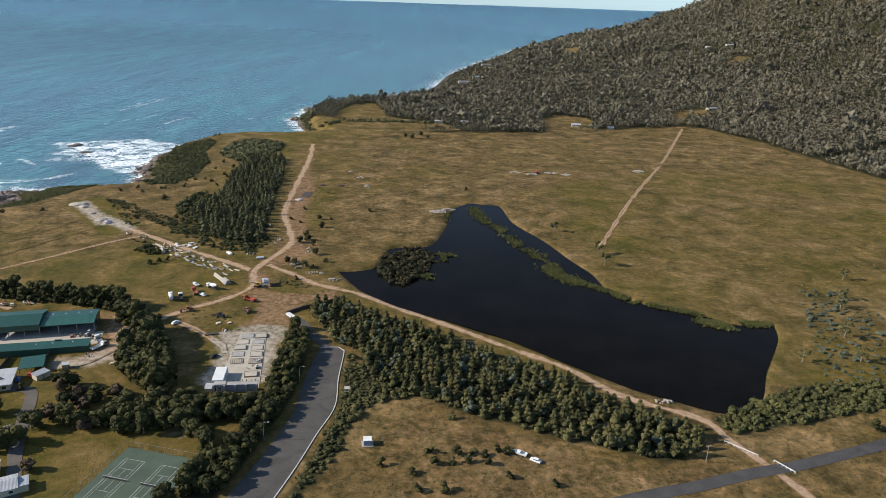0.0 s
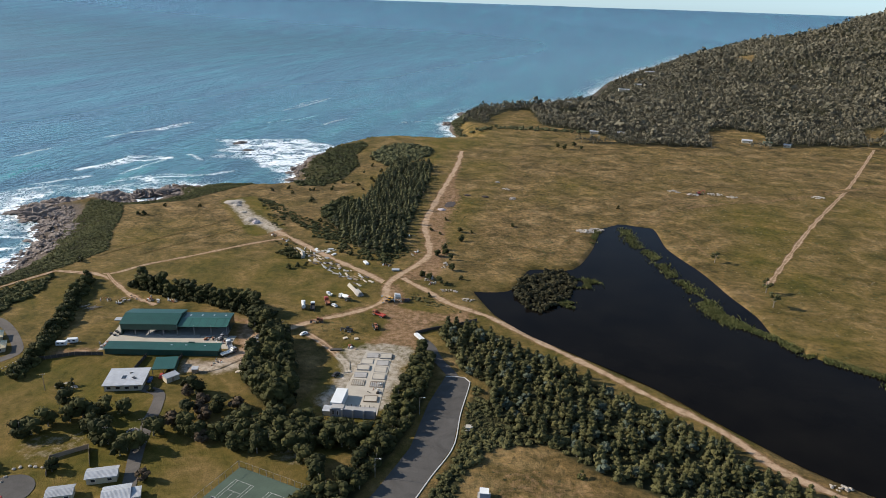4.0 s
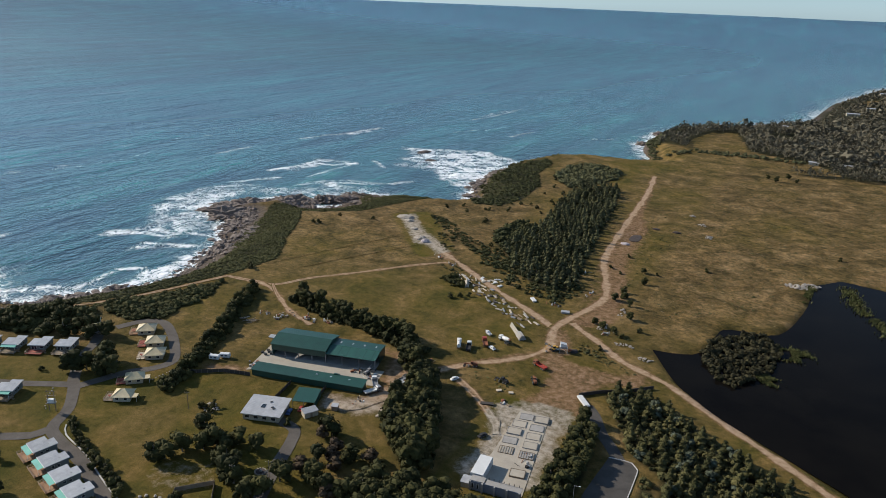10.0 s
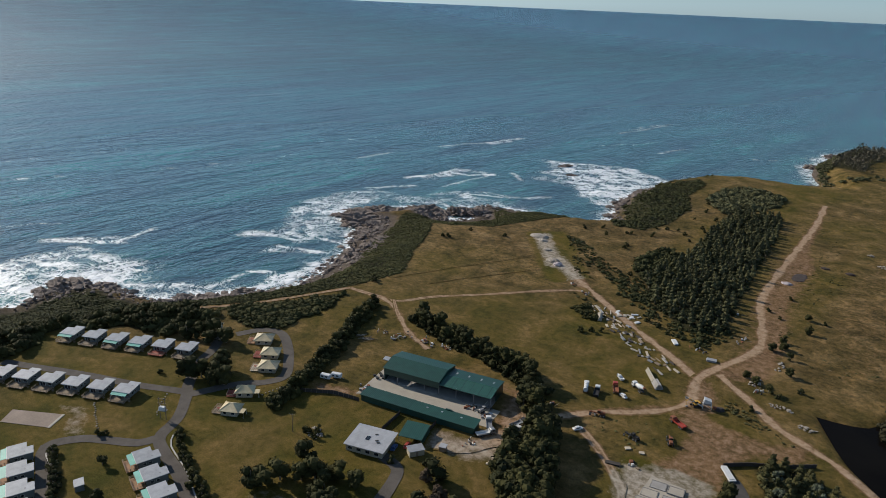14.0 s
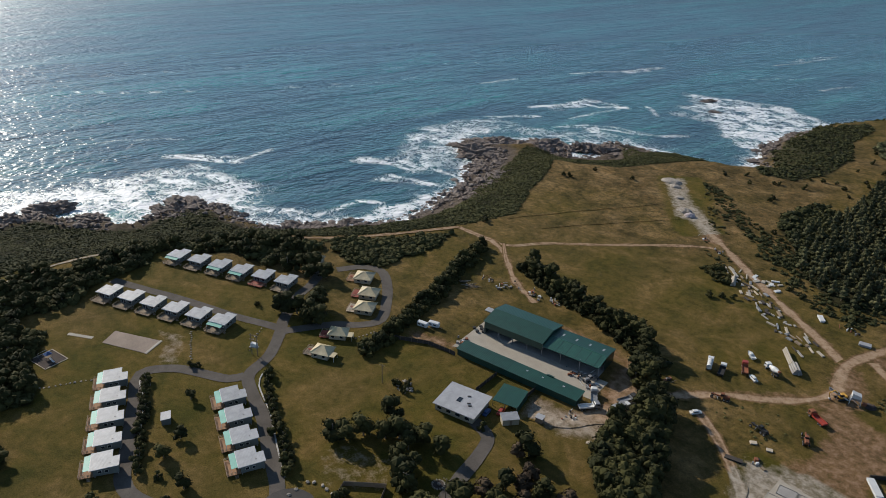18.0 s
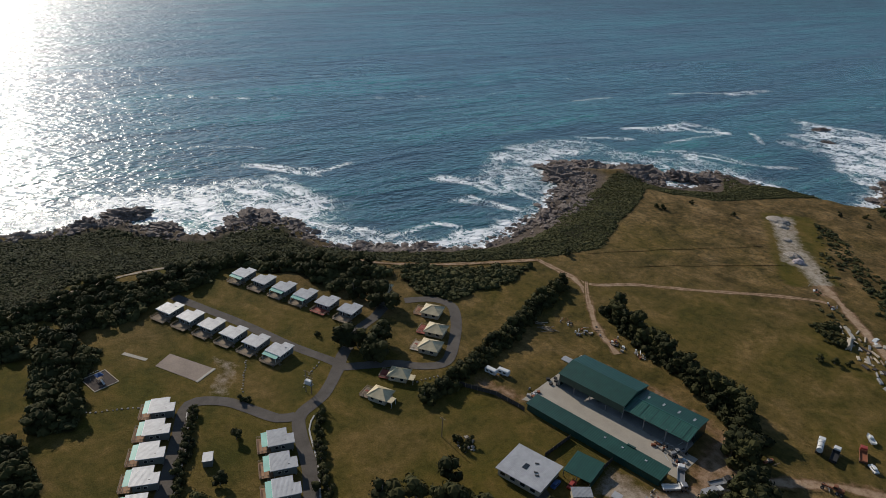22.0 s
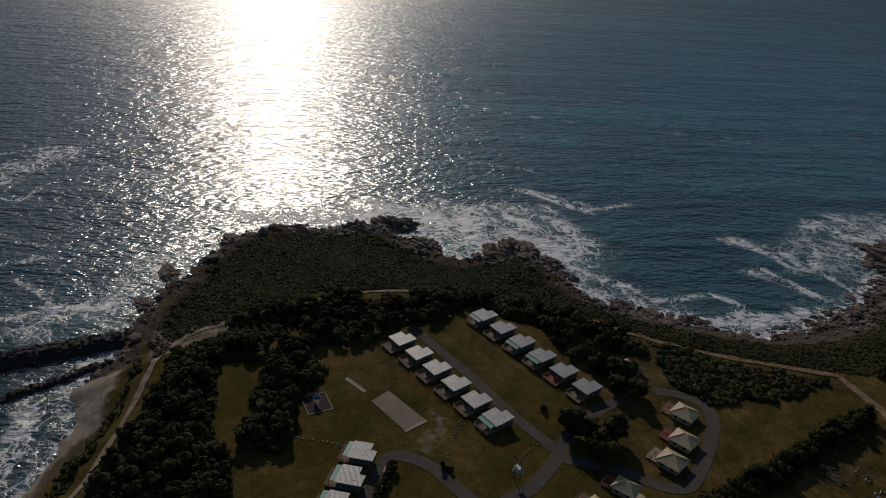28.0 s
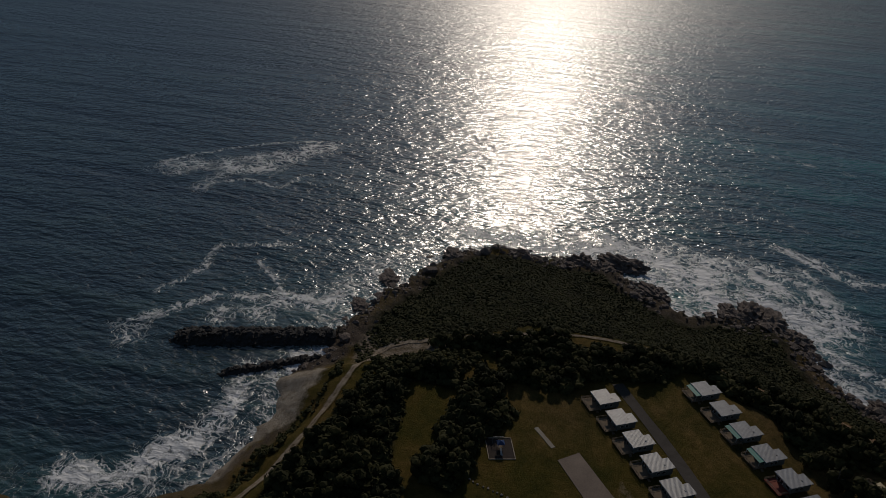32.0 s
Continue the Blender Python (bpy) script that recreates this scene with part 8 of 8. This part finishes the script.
pipe_stack(-136, 406, 130, 3, 11, 0.4, CONCRETE, "stack of pale concrete pipes on grass")
pipe_stack(-129.5, 399, 130, 4, 6, 0.5, CONCRETE_GREY, "stack of short concrete pipes on grass")
pipe_stack(-187, 450, 115, 3, 9, 0.45, CONCRETE, "stack of pale pipes beside the track")
board_stack(-80.5, 354, 130, 5, 9.0, 2.6, WHITE, "stack of long white boards beside the wall")
board_stack(-150, 297, 20, 3, 7.0, 1.4, TIMBER_PALE, "pale timber stacked beneath the trees")
board_stack(-120, 443, 20, 5, 5.0, 3.0, GREY_ROOF, "stack of grey roofing sheets by the track")
board_stack(-142.5, 450, 130, 4, 6.0, 2.2, WHITE, "stack of pale panels beside the track")
board_stack(-117, 343, 40, 2, 2.4, 1.8, TIMBER_PALE, "small stack of pallets on grass")
board_stack(-111.5, 344, 30, 2, 2.2, 1.8, TIMBER_PALE, "small stack of pallets on grass")
board_stack(-117, 329.5, 20, 3, 6.0, 2.2, TIMBER_DARK, "dark flat trailer deck on bare ground", "trailer_deck")
# rows of precast blocks and slabs along the main track
gen = np.random.default_rng(77)
for k in range(96):
    t_, lane_ = (k % 24) / 24 + gen.uniform(-0.03, 0.03), k // 24
    if gen.uniform() < 0.22 + 0.25 * (lane_ == 3) * (t_ < 0.4):
        continue
    off = 5.0 + 3.2 * lane_ + gen.normal() * 1.1
    x, y = -191 + 66 * t_ - 0.56 * off, 470 - 46 * t_ - 0.83 * off
    size = (gen.uniform(1.2, 5.6), gen.uniform(0.5, 1.5), gen.uniform(0.25, 0.8))
    ob = thing("concrete_block", pose(x, y, 0, 0, 0, -35 + gen.normal() * 22), "pale precast concrete block laid on the grass", "block", "precast blocks beside the track")
    part("block", soft_box(*size, 0.06), [CONCRETE, CONCRETE_GREY, TIMBER_PALE, CONCRETE_GREY, TIMBER, STEEL, TIMBER_DARK][gen.integers(7)], ob)
    part("bearer", boxes((0, 0, -0.1, size[0] * 0.7, 0.2, 0.14)), TIMBER, ob)
for k in range(14):
    x, y = -186 + gen.normal() * 5, 466 + gen.normal() * 4
    ob = thing("concrete_block", pose(x + 8, y - 3, 0, 0, 0, gen.uniform(0, 180)), "pale broken concrete slab beside the track", "block", "precast blocks beside the track")
    part("block", soft_box(gen.uniform(1.5, 4), gen.uniform(1, 2), gen.uniform(0.3, 0.7), 0.06), WHITE if k % 2 else CONCRETE, ob)


def scrap_heap(x, y, rx, ry, n, seed, label, mats):
    """A heap of loose bars, boxes and drums."""
    g = np.random.default_rng(seed)
    ob = thing("scrap_heap", pose(x, y, 0), label, "scrap", "scrap heaps")
    for k in range(n):
        px_, py_ = g.normal() * rx * 0.5, g.normal() * ry * 0.5
        pick = g.integers(3)
        if pick == 0:
            a = g.uniform(0, 3.14)
            q = part("bar", tube(bmesh.new(), (px_, py_, 0.15), (px_ + math.cos(a) * 2.5, py_ + math.sin(a) * 2.5, g.uniform(0.2, 1.0)), 0.12, 0.12, 6), mats[k % len(mats)], ob)
        elif pick == 1:
            q = part("crate", boxes((px_, py_, 0, g.uniform(0.7, 1.8), g.uniform(0.6, 1.3), g.uniform(0.4, 1.1), g.uniform(0, 180))), mats[k % len(mats)], ob)
        else:
            q = part("drum", tube(bmesh.new(), (px_, py_, 0), (px_, py_, g.uniform(0.6, 1.1)), 0.35, 0.35, 10), mats[k % len(mats)], ob)
    return ob


MIX = [RUST, STEEL, WHITE, BLACK, TIMBER, CONCRETE_GREY]
for i, (x, y, rx, ry, n) in enumerate([(-181, 324, 6, 2.5, 22), (-172, 322, 4, 3, 16), (-252, 352, 3, 6, 16), (-240, 357, 6, 3, 18), (-226, 359, 5, 2, 14), (-262, 349, 3, 2, 8), (-228, 303, 2.5, 2.5, 12), (-150, 337, 3, 4, 10), (-166, 302, 3, 3, 10),
                                      (-92, 428, 3, 4, 10), (-128, 450, 5, 2, 10), (-210, 476, 4, 3, 10), (-116, 480, 3, 6, 12), (-132, 512, 3, 5, 10), (-86, 300, 2, 6, 10), (-112, 334, 3, 2, 6), (-158, 350, 3, 2, 8), (-225, 485, 4, 2, 6)]):
    scrap_heap(x, y, rx, ry, n, 400 + i, "loose heap of scrap metal, drums and timber", MIX)
for k in range(5):
    x, y = [(-231, 317), (-229.5, 316), (-232, 314), (-229, 313), (-227.5, 315)][k]
    ob = thing("plastic_tub", pose(x, y, 0.1, 0, 0, 30 * k), "black plastic tub standing on the concrete", "tub", "black tubs")
    part("shell", soft_box(1.3, 1.0, 0.7, 0.1), BLACK, ob)
    part("rim", boxes((0, 0, 0.68, 1.4, 1.1, 0.08)), BLACK, ob)


def log_pile(x, y, n, seed):
    g = np.random.default_rng(seed)
    ob = thing("log_pile", pose(x, y, 0), "untidy pile of cut pale logs on grass", "logs")
    for k in range(n):
        a, px_, py_ = g.normal() * 0.4 + 0.7, g.normal() * 3.2, g.normal() * 2.0
        part("log", tube(bmesh.new(), (px_, py_, 0.2 + 0.2 * (k % 3)), (px_ + math.cos(a) * 2.8, py_ + math.sin(a) * 2.8, 0.25 + 0.2 * (k % 3)), 0.17, 0.15, 7), BARK if k % 3 else TIMBER_PALE, ob)


log_pile(-264, 338, 26, 1)


def planter(x, y):
    ob = thing("round_planter", pose(x, y, 0), "round stone-edged garden bed on the lawn", "planter")
    part("soil", tube(bmesh.new(), (0, 0, -0.2), (0, 0, 0.25), 1.9, 1.8, 16), DARK_SOIL, ob)
    for k in range(14):
        a = k * 2 * math.pi / 14
        part("stone", soft_box(0.8, 0.5, 0.5, 0.12, 2.05 * math.cos(a), 2.05 * math.sin(a), -0.1), ROCK_PALE, ob)
    part("rock", soft_box(1.2, 0.9, 0.8, 0.25, 0.2, 0, 0.2), ROCK_PALE, ob)


planter(-169, 242)


def utility_box(x, y, w, d, h, label, name, roof):
    ob = thing(name, pose(x, y, 0, 0, 0, 8), label, "cabinet")
    part("plinth", boxes((0, 0, -0.2, w + 1.6, d + 1.2, 0.3)), CONCRETE_GREY, ob)
    part("body", soft_box(w, d, h, 0.06, 0, 0, 0.1), CONCRETE if not roof else BLUE_GREY, ob)
    part("lid", boxes((0, 0, h + 0.1, w + 0.3, d + 0.3, 0.12)), WHITE if roof else CONCRETE, ob)


utility_box(-27, 240, 3.0, 3.0, 2.2, "small pump house with a white lid", "pump_house", True)
utility_box(-40.5, 280, 2.0, 2.2, 1.0, "pale concrete service pit beside the kerb", "service_pit", False)


def guard_rail(points):
    ob = thing("bridge_rail", pose(0, 0, 0), "white timber rail on the culvert bridge", "rail")
    for (ax, ay), (bx, by) in zip(points, points[1:]):
        n, rz = max(1, round(math.hypot(bx - ax, by - ay) / 1.8)), math.degrees(math.atan2(by - ay, bx - ax))
        for k in range(n + 1):
            part("post", boxes((ax + (bx - ax) * k / n, ay + (by - ay) * k / n, -0.2, 0.2, 0.2, 1.2)), WHITE, ob)
        part("rail", boxes(((ax + bx) / 2, (ay + by) / 2, 0.8, math.hypot(bx - ax, by - ay), 0.1, 0.25, rz)), WHITE, ob)


guard_rail([(131, 237), (136, 230)])
guard_rail([(116, 249), (126, 240)])
